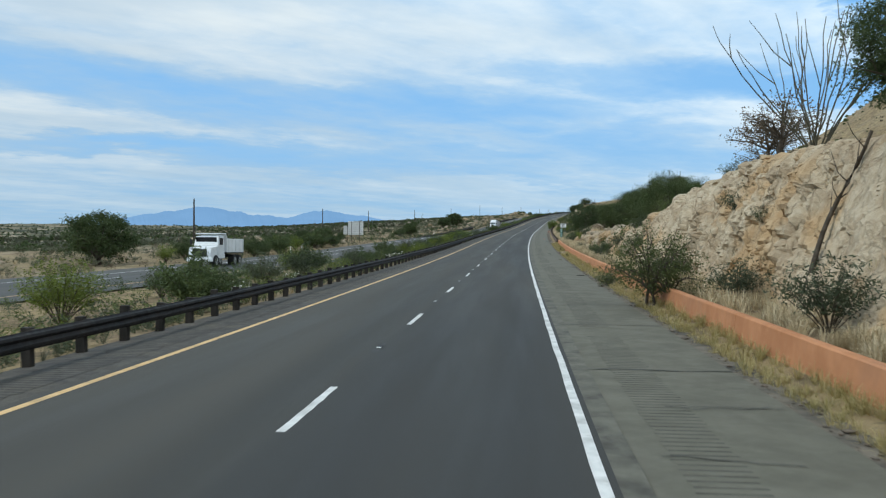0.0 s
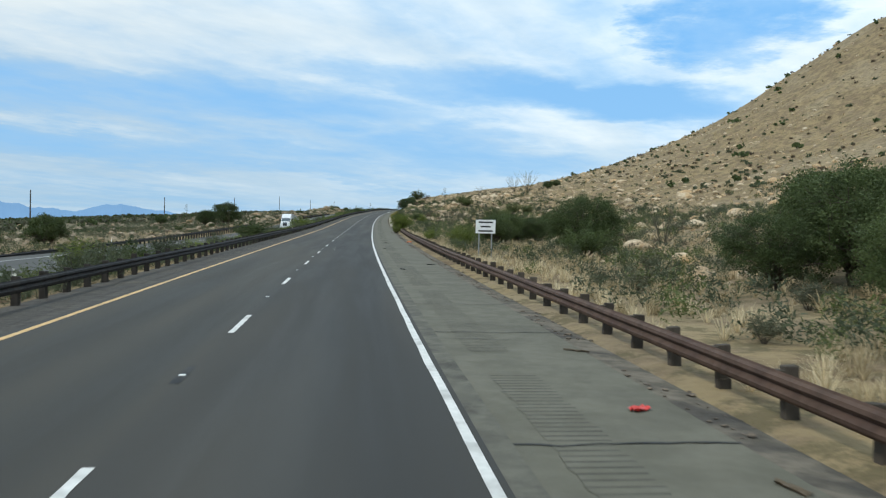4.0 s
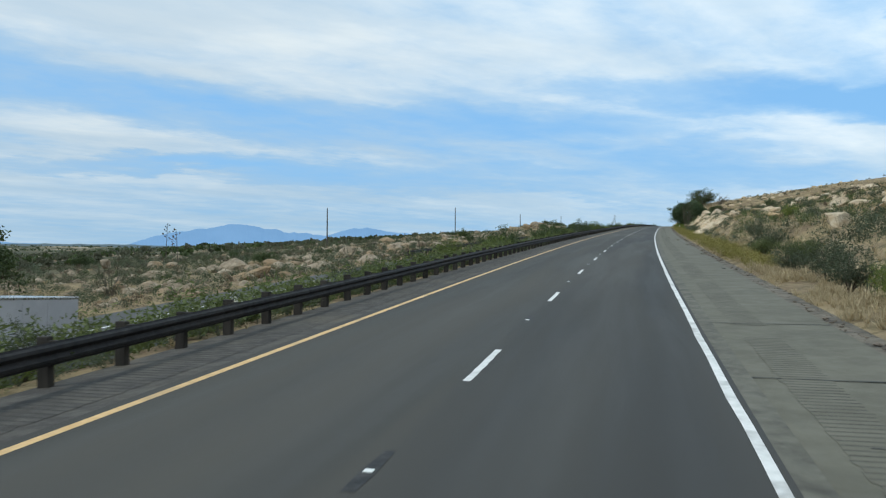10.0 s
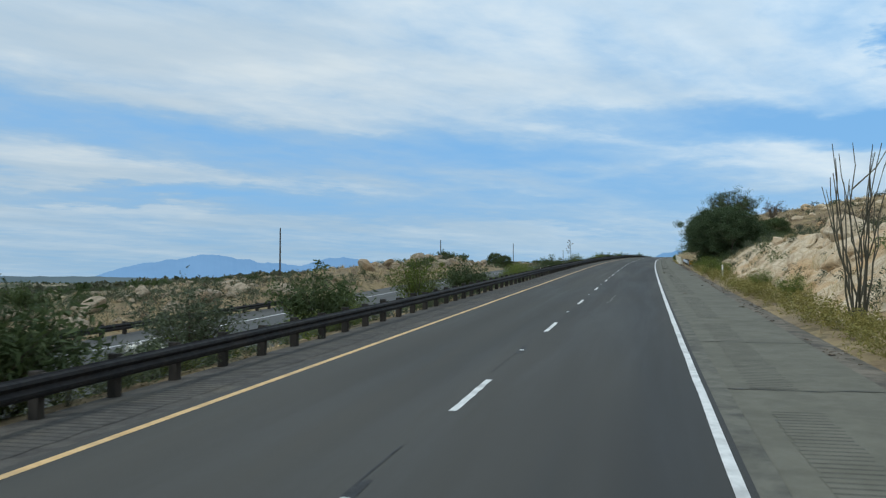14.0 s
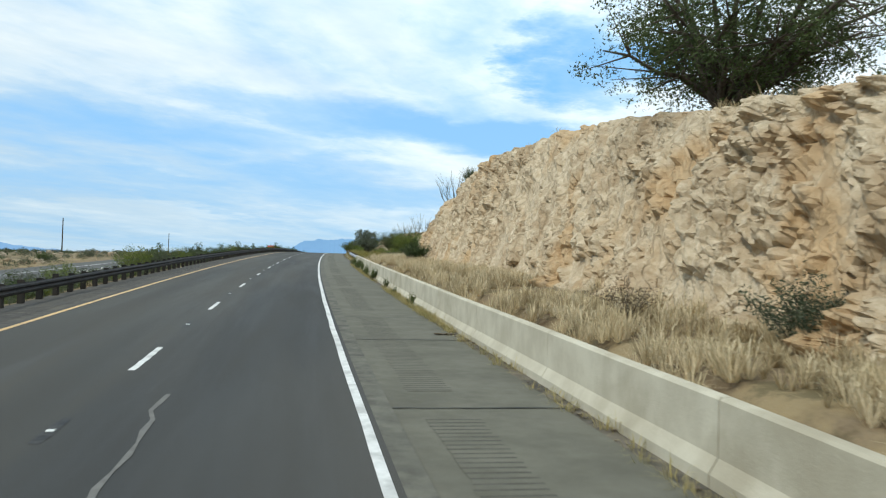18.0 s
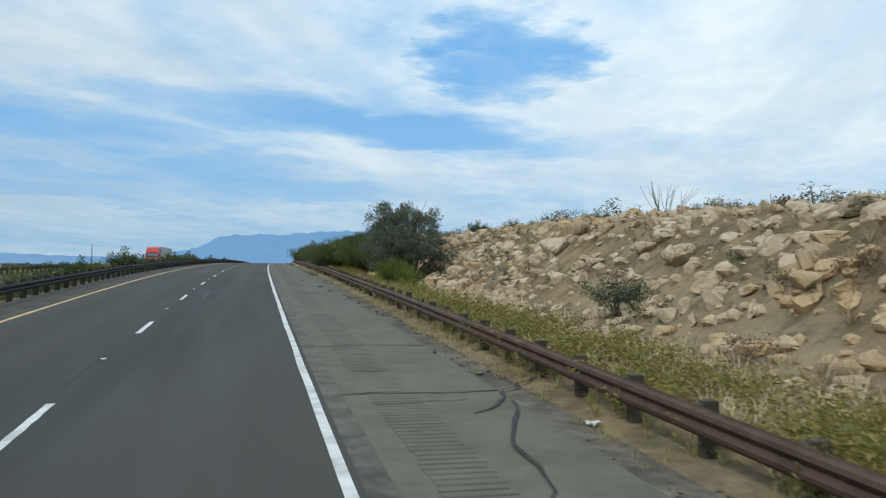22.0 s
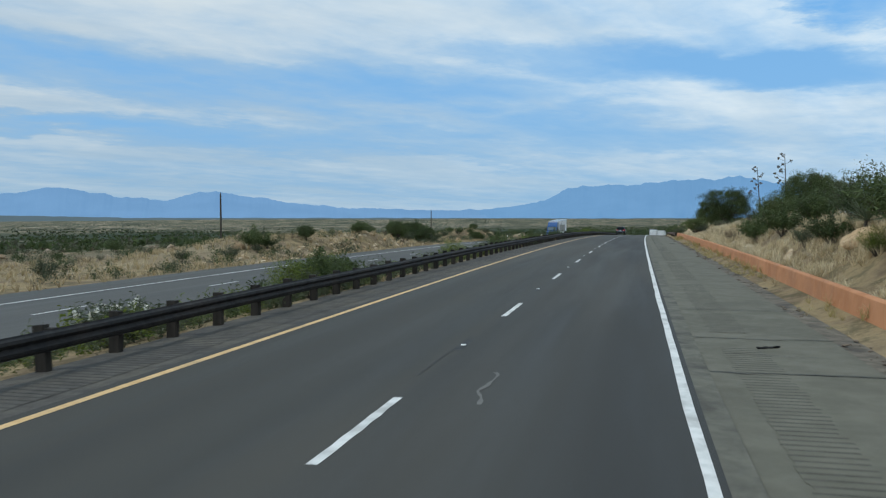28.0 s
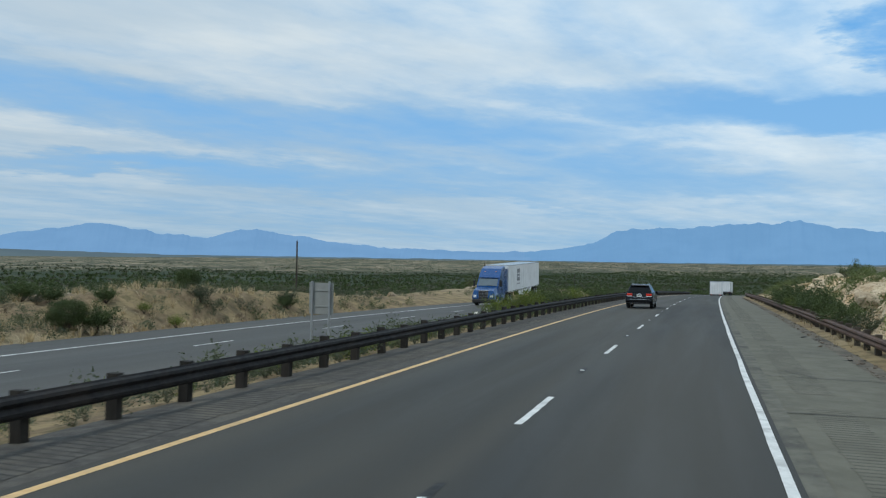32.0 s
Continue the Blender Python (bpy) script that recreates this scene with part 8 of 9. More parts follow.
RUBBER = mat("tyre_rubber", (0.012, 0.012, 0.012), (0.03, 0.028, 0.026), 8, 0.8, bump=0.4)
litter("traffic_cone_scrap", 220.2, 7.25, (0.42, 0.40, 0.10), plain("cone_orange", (0.85, 0.19, 0.03), 0.5), "crushed orange plastic scrap at the shoulder's edge", 1, 20, -0.03)
litter("cardboard_scrap", 221.0, 7.15, (0.25, 0.3, 0.06), plain("cardboard", (0.62, 0.53, 0.38), 0.9), "torn pale cardboard scrap", 2, 60, -0.03)
litter("plate_scrap", 219.5, 7.35, (0.45, 0.3, 0.05), plain("grey_scrap", (0.25, 0.28, 0.29), 0.5), "bent grey plastic scrap", 3, 10, -0.03)
litter("red_scrap", 151, 6.2, (0.3, 0.16, 0.05), plain("red_scrap_paint", (0.6, 0.05, 0.04), 0.5), "small red plastic scrap on the shoulder", 4, 30, -0.005)
litter("paper_scrap", 806, 7.4, (0.5, 0.6, 0.14), SIGN_WHITE, "crumpled white paper beside the guardrail", 5, 0, -0.04)
litter("paper_scrap", 707.2, 7.4, (0.2, 0.16, 0.06), SIGN_WHITE, "small scrap of white paper", 6, 0, -0.04)
litter("tyre_scrap", 763.4, 7.3, (0.4, 0.42, 0.04), RUBBER, "flat black piece of tyre tread", 7, 40, -0.04)
r_ = np.random.default_rng(12)
for k in range(70):
    s = r_.uniform(0, 1080)
    u = r_.choice([r_.normal(6.7, 0.25), r_.uniform(4.4, 6.6)], p=[0.72, 0.28])
    litter("tyre_scrap" if k % 3 == 0 else "bark_scrap", s, min(u, 7.1), (r_.uniform(0.05, 0.14), r_.uniform(0.2, 0.55), 0.03), RUBBER if k % 3 == 0 else LEAF_DEAD,
           "curled black strip of tyre on the shoulder" if k % 3 == 0 else "dry brown twig on the shoulder", k + 50, r_.uniform(0, 180), -0.008 if u < 6.8 else -0.04)


def rubble_np(seed):
    r = np.random.default_rng(seed)
    V, F = boulder_np(seed, 1)
    return V * np.array([1, 1, 0.45]), F


RB = [rubble_np(70 + k) for k in range(4)]
r_ = np.random.default_rng(15)
n_ = 13000
rub = np.stack([r_.uniform(-10, 1120, n_), 6.85 + np.abs(r_.normal(0, 0.42, n_)), r_.gamma(1.3, 0.030, n_) + 0.02, r_.uniform(0, 6.28, n_), r_.integers(0, 4, n_)], 1)
rub = rub[(vnoise(rub[:, 0] * 0.25, rub[:, 0] * 0 + 2, 4) > 0.3)]
pl_ = rub
ps = []
pos_ = at(pl_[:, 0], pl_[:, 1], np.interp(pl_[:, 1], [6.8, 7.3, 7.9], [-0.03, -0.05, -0.11]))
for k in range(4):
    sel = np.where(pl_[:, 4].astype(int) == k)[0]
    V, F = RB[k]
    W = V[None] * pl_[sel, 2][:, None, None] + pos_[sel][:, None] + np.array([0, 0, 0.18]) * pl_[sel, 2][:, None, None]
    ps.append((W.reshape(-1, 3), (F[None] + (np.arange(len(sel)) * len(V))[:, None, None]).reshape(-1, 3)))
V, F = join_np(ps)
tagged(part_np("rubble", V, F, mat("broken_asphalt", (0.115, 0.092, 0.072), (0.22, 0.175, 0.13), 4, 0.95, bump=0.5, c3=(0.06, 0.055, 0.05), scale3=2.0)), "broken asphalt and gravel along the shoulder's edge", "rubble", kind="stuff")


# ---- vehicles ----
GLASS_DARK = plain("tinted_glass", (0.006, 0.007, 0.008), 0.12, 0.0, 0.25)
BLACK_PAINT = plain("black_car_paint", (0.005, 0.0055, 0.007), 0.28, 0.0, 0.25, 0.15)
BLUE_PAINT = plain("blue_truck_paint", (0.001, 0.055, 0.20), 0.3, 0.0, 0.5, 0.6)
WHITE_TRUCK = plain("white_truck_paint", (0.72, 0.74, 0.75), 0.35, 0.0, 0.5, 0.4)
RED_TRUCK = plain("red_truck_paint", (0.5, 0.03, 0.02), 0.3, 0.0, 0.5, 0.4)
TRAILER_WHITE = mat("trailer_white", (0.68, 0.69, 0.69), (0.76, 0.77, 0.77), 0.8, 0.5, bump=0.05, c3=(0.55, 0.55, 0.54), scale3=0.5, amt3=0.4)
TRAILER_GREY = mat("trailer_grey", (0.36, 0.36, 0.38), (0.43, 0.43, 0.45), 0.8, 0.5, bump=0.05, c3=(0.3, 0.3, 0.32), scale3=0.4, amt3=0.4)
CHROME = plain("chrome", (0.6, 0.6, 0.61), 0.15, 1.0)
BLACK_PLASTIC = plain("black_plastic", (0.016, 0.016, 0.017), 0.6)
RIM = plain("alloy_rim", (0.42, 0.43, 0.44), 0.3, 0.9)
TYRE = plain("tyre_black", (0.014, 0.014, 0.014), 0.85)
LAMP_RED = plain("red_lamp", (0.55, 0.025, 0.012), 0.15, 0, 0.6, 0.6)
LAMP_CLEAR = plain("clear_lamp", (0.7, 0.72, 0.74), 0.1, 0, 0.6, 0.6)
CHASSIS = plain("chassis_black", (0.02, 0.02, 0.022), 0.7)


def loft(sections, cap=True):
    """Rings of equal length joined into a closed skin."""
    bm = bmesh.new()
    rings = [[bm.verts.new(p) for p in r] for r in sections]
    n = len(rings[0])
    for a, b in zip(rings, rings[1:]):
        for i in range(n):
            bm.faces.new((a[i], a[(i + 1) % n], b[(i + 1) % n], b[i]))
    if cap:
        bm.faces.new(rings[0][::-1])
        bm.faces.new(rings[-1])
    bmesh.ops.recalc_face_normals(bm, faces=bm.faces)
    return bm


def side_skin(profile, half, inset=0.0, bulge=0.0):
    """A body from its side outline (y, z): half width by height, rounded towards roof and sill."""
    secs = []
    for f, k in ((-1.0, 0.965), (-0.97, 1.0), (0.0, 1.0), (0.97, 1.0), (1.0, 0.965)):
        ring = []
        cy = sum(p[0] for p in profile) / len(profile)
        cz = sum(p[1] for p in profile) / len(profile)
        for y, z in profile:
            ring.append((f * half(z), cy + (y - cy) * k, cz + (z - cz) * k))
        secs.append(ring)
    return loft(secs)


def wheel(parent, x, y, r, w, rim=RIM, spokes=10):
    bm = bmesh.new()
    bmesh.ops.create_cone(bm, cap_ends=True, segments=28, radius1=r, radius2=r, depth=w, matrix=Matrix.Rotation(radians(90), 4, "Y"))
    es = [e for e in bm.edges if len(e.link_faces) == 2 and any(len(f.verts) > 4 for f in e.link_faces)]
    bmesh.ops.bevel(bm, geom=es, offset=0.045, segments=2, affect="EDGES")
    wob = new("wheel", None)
    wob.parent = parent
    wob.location = (x, y, r)
    part("tyre", bm, TYRE, wob, smooth_shade=False)
    sx = 1 if x > 0 else -1
    bm = bmesh.new()
    bmesh.ops.create_cone(bm, cap_ends=True, segments=24, radius1=r * 0.64, radius2=r * 0.60, depth=w * 1.04, matrix=Matrix.Rotation(radians(90), 4, "Y"))
    for k in range(spokes):
        a = 2 * math.pi * k / spokes
        box(bm, (0.02, r * 0.10, r * 0.5), (sx * w * 0.53, -math.sin(a) * r * 0.34, math.cos(a) * r * 0.34), 0, (math.degrees(a), 0, 0))
    part("rim", bm, rim, wob)


def suv(s, u):
    g = tagged(new("car"), "black sport utility vehicle with red tail lamps on the road", "car")
    g.matrix_world = station(s, u, 0.0)

    def lower(z):
        return 0.965 - 0.10 * max(0, (0.55 - z)) - 0.09 * max(0, z - 0.85)

    prof = [(-2.36, 0.42), (-2.40, 0.60), (-2.37, 0.78), (-2.30, 0.98), (-2.22, 1.14), (-0.5, 1.13), (0.95, 1.08), (1.2, 1.06), (2.0, 0.98), (2.30, 0.86), (2.38, 0.62), (2.30, 0.36),
            (1.95, 0.34), (1.86, 0.62), (1.62, 0.80), (1.36, 0.80), (1.1, 0.62), (1.02, 0.30), (-0.95, 0.30), (-1.03, 0.62), (-1.28, 0.80), (-1.56, 0.80), (-1.82, 0.62), (-1.9, 0.38)]
    b = side_skin(prof, lower)
    part("body", b, BLACK_PAINT, g, smooth_shade=False)

    def upper(z):
        return 0.89 - 0.42 * max(0, z - 1.1)
    roof = [(-2.24, 1.10), (-2.08, 1.40), (-1.93, 1.66), (-1.6, 1.735), (-0.6, 1.76), (0.15, 1.70), (0.55, 1.52), (1.08, 1.10)]
    part("cabin", side_skin(roof, upper), BLACK_PAINT, g)
    # glass
    q = [(-0.74, -2.245, 1.14), (0.74, -2.245, 1.14), (0.62, -2.02, 1.56), (-0.62, -2.02, 1.56)]
    bm = bmesh.new()
    bm.faces.new([bm.verts.new(p) for p in q])
    r = bmesh.ops.extrude_face_region(bm, geom=bm.faces[:])
    bmesh.ops.translate(bm, verts=[v for v in r["geom"] if isinstance(v, bmesh.types.BMVert)], vec=(0, 0.05, 0))
    part("rear_window", bm, GLASS_DARK, g)
    for sx in (-1, 1):
        for pts in (((-1.98, 1.16), (-1.55, 1.16), (-1.55, 1.52), (-1.78, 1.50)), ((-1.49, 1.16), (-0.62, 1.16), (-0.62, 1.60), (-1.45, 1.56)), ((-0.54, 1.16), (0.62, 1.14), (0.12, 1.56), (-0.50, 1.60))):
            bm = bmesh.new()
            vs = [bm.verts.new((sx * (upper(z) + 0.012), y, z)) for y, z in pts]
            bm.faces.new(vs)
            r = bmesh.ops.extrude_face_region(bm, geom=bm.faces[:])
            bmesh.ops.translate(bm, verts=[v for v in r["geom"] if isinstance(v, bmesh.types.BMVert)], vec=(-sx * 0.03, 0, 0))
            bmesh.ops.recalc_face_normals(bm, faces=bm.faces)
            part("side_window", bm, GLASS_DARK, g)
        part("window_trim", boxed((0.012, 2.3, 0.018), (sx * 0.885, -0.75, 1.13), 0.003), CHROME, g, "bright window line")
        part("mirror", boxed((0.20, 0.14, 0.17), (sx * 1.03, 0.62, 1.16), 0.03), BLACK_PAINT, g)
        part("roof_rail", boxed((0.035, 1.75, 0.035), (sx * 0.58, -0.8, 1.785), 0.01), CHROME, g, "silver roof rail")
        tl = new("tail_lamp")
        tl.parent = g
        part("lens", boxed((0.40, 0.10, 0.17), (sx * 0.68, -2.30, 1.00), 0.03), LAMP_RED, tl, "red tail lamp lens")
        part("lower_lens", boxed((0.38, 0.09, 0.045), (sx * 0.68, -2.318, 0.888), 0.01), LAMP_CLEAR, tl, "clear reversing lens")
        part("fog_lamp", boxed((0.17, 0.05, 0.09), (sx * 0.70, -2.40, 0.56), 0.01), LAMP_RED, g)
        part("door_handle", boxed((0.03, 0.18, 0.035), (sx * 0.955, -0.75, 0.99), 0.008), BLACK_PAINT, g)
        part("door_handle", boxed((0.03, 0.18, 0.035), (sx * 0.955, 0.12, 0.99), 0.008), BLACK_PAINT, g)
        part("sill", boxed((0.06, 1.9, 0.10), (sx * 0.935, -0.0, 0.36), 0.02), BLACK_PLASTIC, g)
        part("exhaust", boxed((0.11, 0.2, 0.06), (sx * 0.5, -2.30, 0.36), 0.02), CHROME, g)
    part("bumper", boxed((1.80, 0.16, 0.20), (0, -2.36, 0.56), 0.05), BLACK_PAINT, g)
    part("bumper_trim", boxed((1.40, 0.02, 0.025), (0, -2.445, 0.66), 0.006), CHROME, g)
    part("lower_bumper", boxed((1.55, 0.14, 0.14), (0, -2.32, 0.40), 0.03), BLACK_PLASTIC, g)
    part("tailgate_trim", boxed((0.95, 0.03, 0.03), (0, -2.345, 0.83), 0.008), CHROME, g)
    part("number_plate", boxed((0.32, 0.016, 0.16), (0, -2.35, 0.93), 0.004), SIGN_WHITE, g, "pale plate with an unreadable bar")
    part("plate_bar", boxed((0.24, 0.006, 0.05), (0, -2.362, 0.93)), BLACK_PLASTIC, g)
    part("badge", boxed((0.19, 0.014, 0.05), (0, -2.29, 1.085), 0.006), CHROME, g)
    part("spoiler", boxed((1.22, 0.24, 0.04), (0, -2.02, 1.655), 0.015), BLACK_PAINT, g)
    part("wiper", boxed((0.42, 0.03, 0.02), (0.05, -2.255, 1.17), 0.004, (0, 4, 0)), BLACK_PLASTIC, g)
    part("aerial", boxed((0.05, 0.16, 0.06), (0, -1.6, 1.77), 0.015), BLACK_PAINT, g)
    for x in (-0.83, 0.83):
        for y in (1.48, -1.43):
            wheel(g, x, y, 0.38, 0.25)


suv(1049.5, -1.85)


def trailer(g, length, y0, material, skirt=True, rear=False, logo=False, height=4.05):
    """A box van trailer whose nose is at y0 and which runs back along -y."""
    y1 = y0 - length
    part("trailer_box", boxed((2.56, length, 2.85), (0, (y0 + y1) / 2, height - 1.425), 0.03), material, g)
    part("top_rail", boxed((2.60, length, 0.09), (0, (y0 + y1) / 2, height - 0.03), 0.02), RIM, g)
    part("bottom_rail", boxed((2.60, length, 0.13), (0, (y0 + y1) / 2, height - 2.87), 0.02), RIM, g)
    for k in range(1, int(length / 1.2)):
        for sx in (-1, 1):
            part("panel_seam", boxed((0.012, 0.035, 2.6), (sx * 1.284, y0 - k * 1.2, height - 1.45)), material, g)
    for k in range(2):
        part("frame_rail", boxed((0.14, length * 0.9, 0.22), (-0.4 + 0.8 * k, (y0 + y1) / 2, height - 3.02), 0.01), CHASSIS, g)
    for y in (y1 + 1.3, y1 + 2.6):
        for x in (-0.98, 0.98):
            wheel(g, x, y, 0.51, 0.5, RIM, 6)
        part("axle", boxed((1.8, 0.14, 0.14), (0, y, 0.51), 0.03), CHASSIS, g)
    for sx in (-1, 1):
        part("landing_leg", boxed((0.13, 0.13, 0.85), (sx * 0.95, y0 - 3.0, 0.72), 0.02), CHASSIS, g)
        if skirt:
            part("side_skirt", boxed((0.03, length * 0.42, 0.55), (sx * 1.22, y0 - length * 0.52, 0.82), 0.01), material, g)
        part("mud_flap", boxed((0.55, 0.03, 0.5), (sx * 0.95, y1 + 0.55, 0.6), 0.01), TYRE, g)
    part("underride_guard", boxed((2.3, 0.1, 0.12), (0, y1 + 0.1, 0.55), 0.02), CHASSIS, g)
    if rear:
        for sx in (-1, 1):
            part("rear_door", boxed((1.2, 0.04, 2.6), (sx * 0.615, y1 - 0.015, height - 1.45), 0.015), material, g)
            part("corner_post", boxed((0.10, 0.06, 2.85), (sx * 1.25, y1 - 0.02, height - 1.43), 0.015), RIM, g)
            for d in (0.25, 0.75):
                part("lock_rod", boxed((0.035, 0.035, 2.55), (sx * d, y1 - 0.06, height - 1.45), 0.01), CHROME, g)
            part("tail_lamp", boxed((0.3, 0.05, 0.12), (sx * 0.9, y1 - 0.05, height - 2.95), 0.015), LAMP_RED, g)
        part("header", boxed((2.56, 0.06, 0.14), (0, y1 - 0.02, height - 0.09), 0.015), RIM, g)
    if logo:
        for sx in (-1, 1):
            part("emblem_panel", boxed((0.012, 1.35, 1.35), (sx * 1.288, y0 - 4.6, height - 1.15)), plain("emblem_grey", (0.16, 0.17, 0.18), 0.5), g, "dark square emblem, plain")
            part("emblem_bar", boxed((0.014, 1.1, 0.12), (sx * 1.292, y0 - 4.6, height - 1.0)), TRAILER_WHITE, g)
            part("emblem_bar", boxed((0.014, 1.1, 0.12), (sx * 1.292, y0 - 4.6, height - 1.35)), TRAILER_WHITE, g)
            part("text_bar", boxed((0.012, 1.5, 0.14), (sx * 1.288, y0 - 4.7, height - 2.15)), plain("bar_grey", (0.3, 0.31, 0.32), 0.5), g, "unreadable line of lettering")


def tractor(g, paint, y0=0.0, sleeper=True):
    """A long-nosed highway tractor, bumper at y0, cab towards -y."""
    def half(z):
        return 1.16 - 0.05 * max(0, z - 2.4) - 0.10 * max(0, 0.9 - z)
    hood = [(y0 - 0.10, 0.55), (y0 - 0.02, 1.0), (y0 - 0.14, 1.62), (y0 - 0.5, 1.74), (y0 - 1.7, 1.95), (y0 - 1.75, 1.0), (y0 - 1.6, 1.06), (y0 - 1.3, 1.12), (y0 - 0.95, 1.06), (y0 - 0.75, 0.8), (y0 - 0.7, 0.5)]
    part("hood", side_skin(hood, lambda z: 1.05 if z > 1.2 else 1.16), paint, g)
    cabp = [(y0 - 1.65, 0.85), (y0 - 1.62, 1.98), (y0 - 2.25, 2.75), (y0 - 2.5, 3.05), (y0 - 3.3, 3.75), (y0 - 4.2, 3.98), (y0 - (4.75 if sleeper else 3.4), 3.98), (y0 - (4.75 if sleeper else 3.4), 0.85)]
    part("cab", side_skin(cabp, half), paint, g)
    bm = bmesh.new()
    a, b_ = (y0 - 1.645, 2.0), (y0 - 2.22, 2.72)
    q = [(-1.02, a[0], a[1]), (1.02, a[0], a[1]), (0.98, b_[0], b_[1]), (-0.98, b_[0], b_[1])]
    bm.faces.new([bm.verts.new((x, y + 0.045, z + 0.03)) for x, y, z in q])
    r = bmesh.ops.extrude_face_region(bm, geom=bm.faces[:])
    bmesh.ops.translate(bm, verts=[v for v in r["geom"] if isinstance(v, bmesh.types.BMVert)], vec=(0, -0.08, -0.05))
    bmesh.ops.recalc_face_normals(bm, faces=bm.faces)
    part("windscreen", bm, plain("windscreen_glass", (0.10, 0.13, 0.15), 0.08, 0, 0.7), g)
    part("wiper", boxed((0.7, 0.02, 0.02), (-0.3, y0 - 1.60, 2.06), 0.004), BLACK_PLASTIC, g)
    part("grille", boxed((1.0, 0.06, 0.85), (0, y0 - 0.05, 1.18), 0.04), BLACK_PLASTIC, g)
    part("grille_surround", boxed((1.12, 0.04, 0.07), (0, y0 - 0.02, 1.62), 0.02), CHROME, g)
    for k in range(5):
        part("grille_bar", boxed((0.96, 0.03, 0.03), (0, y0 - 0.012, 0.86 + 0.16 * k), 0.006), CHROME, g)
    part("bumper", boxed((2.36, 0.30, 0.42), (0, y0 - 0.12, 0.55), 0.08), BLACK_PLASTIC if paint is not WHITE_TRUCK else paint, g)
    for sx in (-1, 1):
        part("headlamp", boxed((0.34, 0.2, 0.26), (sx * 0.88, y0 - 0.10, 1.02), 0.05), LAMP_CLEAR, g, "clear headlamp")
        part("side_window", boxed((0.02, 0.85, 0.62), (sx * 1.165, y0 - 2.55, 2.30), 0.008), GLASS_DARK, g)
        part("door_seam", boxed((0.01, 0.02, 1.6), (sx * 1.165, y0 - 3.1, 1.8)), BLACK_PLASTIC, g)
        part("mirror", boxed((0.20, 0.12, 0.62), (sx * 1.45, y0 - 1.75, 2.25), 0.03), BLACK_PLASTIC, g)
        part("mirror_arm", boxed((0.32, 0.04, 0.04), (sx * 1.28, y0 - 1.78, 2.5), 0.01), BLACK_PLASTIC, g)
        part("fuel_tank", boxed((0.5, 1.5, 0.6), (sx * 0.95, y0 - 3.7, 0.72), 0.12), paint, g)
        part("side_fairing", boxed((0.03, 1.0, 2.4), (sx * 1.15, y0 - (5.1 if sleeper else 3.6), 2.5), 0.01), paint, g)
        part("sun_visor_lamp", boxed((0.1, 0.06, 0.05), (sx * 0.6, y0 - 2.9, 3.45), 0.01), plain("amber_lamp", (0.7, 0.3, 0.03), 0.3), g)
    part("visor", boxed((2.1, 0.3, 0.05), (0, y0 - 2.25, 2.86), 0.02), paint, g)
    part("frame", boxed((0.9, 7.6, 0.25), (0, y0 - 4.2, 0.82), 0.02), CHASSIS, g)
    for y in (y0 - 1.25, y0 - 5.6, y0 - 6.9):
        for x in (-0.98, 0.98):
            wheel(g, x, y, 0.52, 0.34 if y > y0 - 2 else 0.55, RIM, 6)


def semi(s, u, dz, paint, box_mat, label, turn=180.0, logo=False):
    g = tagged(new("semi_truck"), label, "truck")
    g.matrix_world = station(s, u, dz, turn)
    tractor(g, paint)
    trailer(g, 16.0, -5.6, box_mat, logo=logo)


semi(1067.5, -19.0, float(opp_z(1067)) + 0.01, BLUE_PAINT, TRAILER_WHITE, "blue semi truck with a white box trailer coming the other way", logo=True)
semi(345.0, -18.2, float(opp_z(355)) + 0.01, WHITE_TRUCK, TRAILER_GREY, "white semi truck with a grey box trailer coming the other way")
semi(862, -19.0, float(opp_z(862)) + 0.01, RED_TRUCK, TRAILER_GREY, "red semi truck with a grey box trailer coming the other way")


def lead_truck(s, u, label, h=3.4, length=9.0, w=2.5):
    g = tagged(new("box_truck"), label, "truck")
    g.matrix_world = station(s, u, 0.0)
    trailer(g, length, length, TRAILER_WHITE, rear=True, height=h, skirt=False)
    part("cab", boxed((2.3, 1.9, 2.1), (0, length + 1.2, 1.75), 0.15), WHITE_TRUCK, g)
    for x in (-0.95, 0.95):
        wheel(g, x, length + 1.4, 0.48, 0.3, RIM, 6)


lead_truck(1178, 1.7, "white box truck driving on the highway ahead", 3.1, 7.5)
lead_truck(1232, 1.8, "white trailer driving further along the highway", 3.9, 14.0)


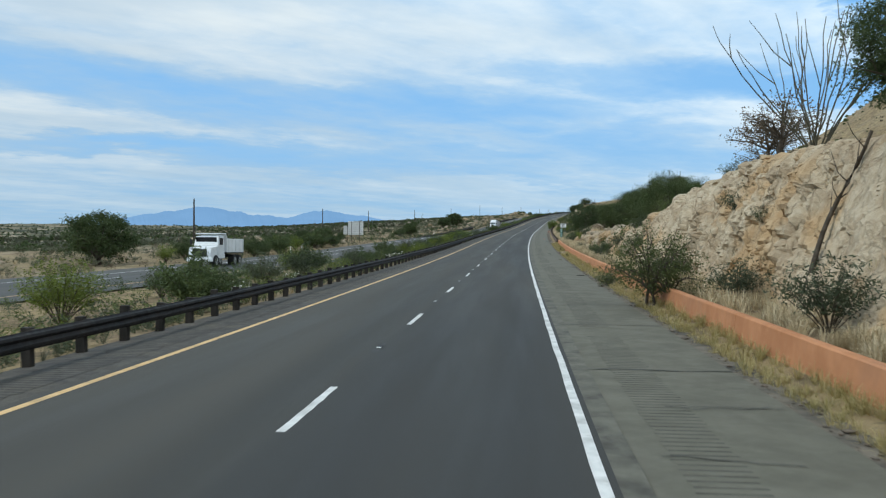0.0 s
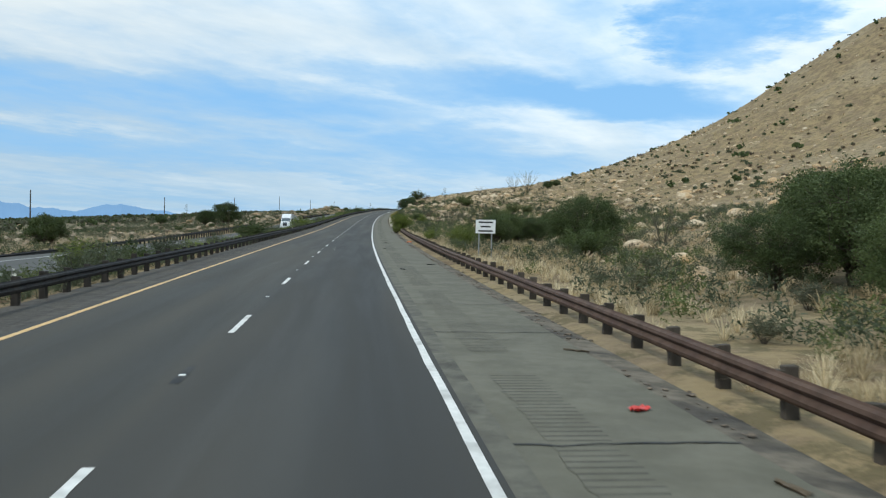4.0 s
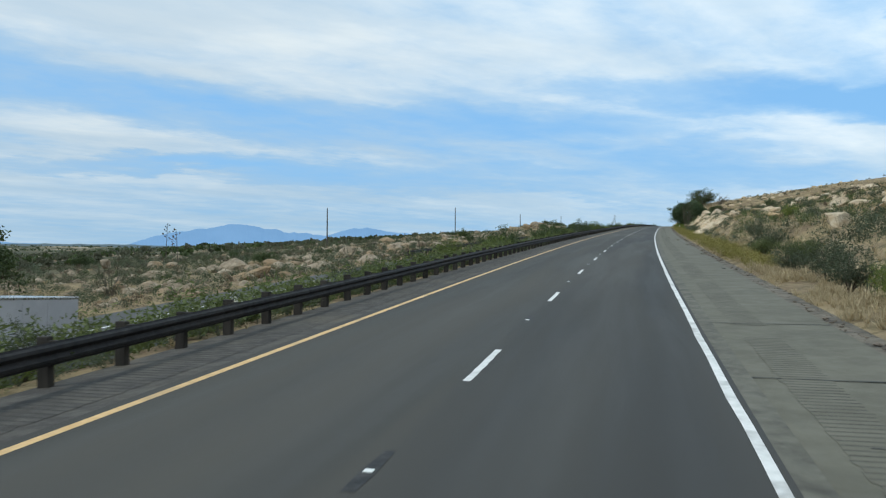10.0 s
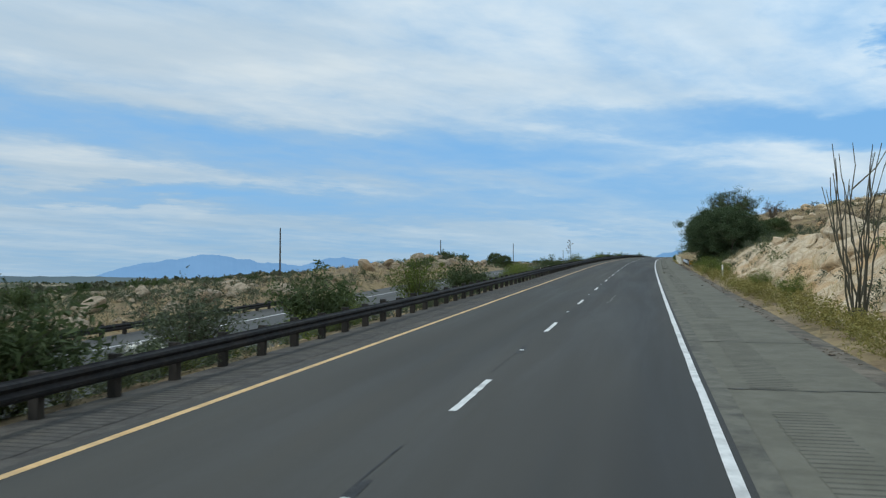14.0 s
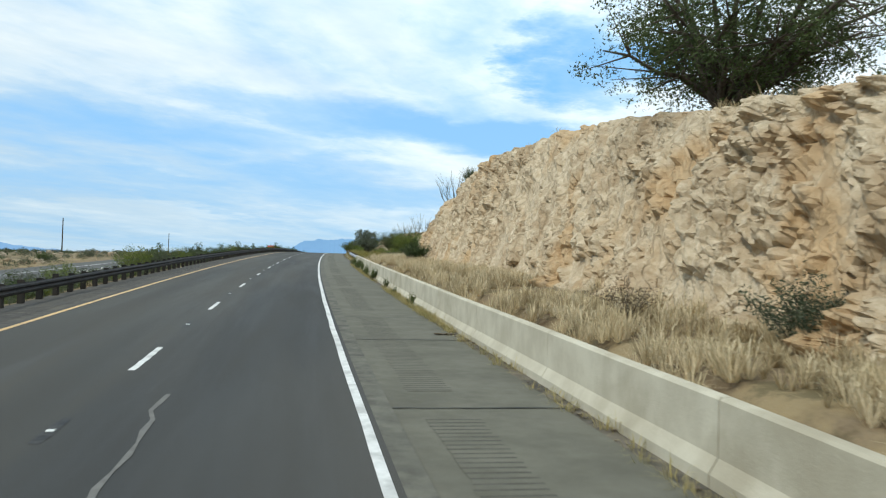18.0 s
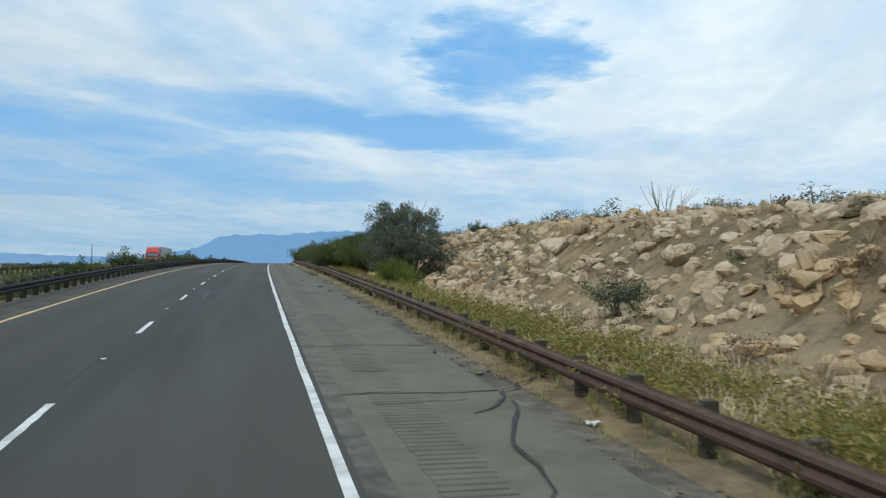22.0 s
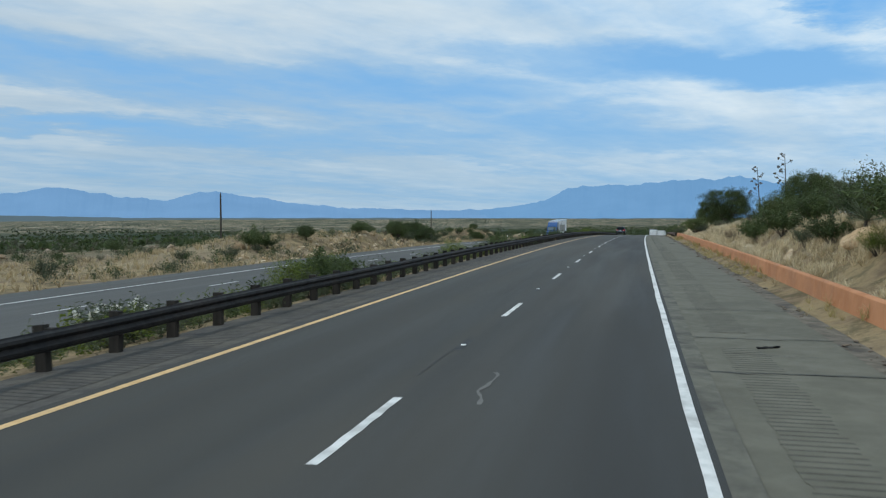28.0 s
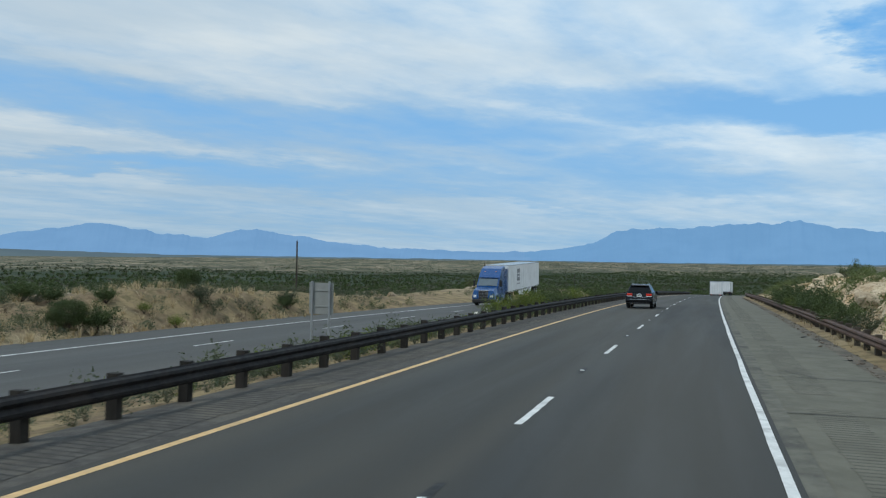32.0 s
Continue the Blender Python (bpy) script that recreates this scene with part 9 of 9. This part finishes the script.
def dump_truck(s, u, dz):
    g = tagged(new("dump_truck"), "white dump truck with a grey tipper body coming the other way", "truck")
    g.matrix_world = station(s, u, dz, 180)
    hood = [(-0.05, 0.7), (0.0, 1.2), (-0.15, 1.68), (-1.5, 1.85), (-1.5, 0.75)]
    part("hood", side_skin(hood, lambda z: 0.98), WHITE_TRUCK, g)
    part("cab", side_skin([(-1.45, 0.75), (-1.42, 1.9), (-1.75, 2.7), (-3.0, 2.78), (-3.05, 0.75)], lambda z: 1.12 - 0.1 * max(0, z - 1.8)), WHITE_TRUCK, g)
    part("windscreen", boxed((1.9, 0.04, 0.78), (0, -1.545, 2.26), 0.02, (-23, 0, 0)), GLASS_DARK, g)
    part("grille", boxed((1.25, 0.06, 0.66), (0, 0.0, 1.25), 0.03), BLACK_PLASTIC, g)
    part("bumper", boxed((2.3, 0.22, 0.34), (0, -0.05, 0.66), 0.05), WHITE_TRUCK, g)
    part("cab_shield", boxed((2.35, 1.2, 0.10), (0, -2.6, 2.92), 0.03), WHITE_TRUCK, g)
    part("tipper_floor", boxed((2.4, 4.4, 0.12), (0, -5.5, 1.25), 0.02), CHASSIS, g)
    for sx in (-1, 1):
        part("tipper_side", boxed((0.08, 4.4, 1.25), (sx * 1.18, -5.5, 1.9), 0.02), TRAILER_WHITE, g)
        part("headlamp", boxed((0.3, 0.12, 0.22), (sx * 0.82, -0.06, 1.16), 0.03), LAMP_CLEAR, g)
        part("mirror", boxed((0.18, 0.1, 0.5), (sx * 1.38, -1.5, 2.2), 0.03), BLACK_PLASTIC, g)
        part("side_window", boxed((0.02, 0.8, 0.6), (sx * 1.09, -2.2, 2.25), 0.01), GLASS_DARK, g)
        for k in range(5):
            part("side_rib", boxed((0.05, 0.07, 1.2), (sx * 1.24, -3.6 - k * 0.95, 1.9), 0.01), TRAILER_WHITE, g)
    part("tipper_front", boxed((2.4, 0.08, 1.5), (0, -3.3, 2.05), 0.02), TRAILER_WHITE, g)
    part("tailgate", boxed((2.4, 0.08, 1.2), (0, -7.7, 1.88), 0.02), TRAILER_WHITE, g)
    part("frame", boxed((0.9, 7.4, 0.25), (0, -4.0, 0.95), 0.02), CHASSIS, g)
    for y in (-1.1, -5.4, -6.7):
        for x in (-0.95, 0.95):
            wheel(g, x, y, 0.52, 0.32 if y > -2 else 0.55, RIM, 6)


dump_truck(70.5, float(opp_edge(70)) + 1.95, float(opp_z(70)) + 0.02)
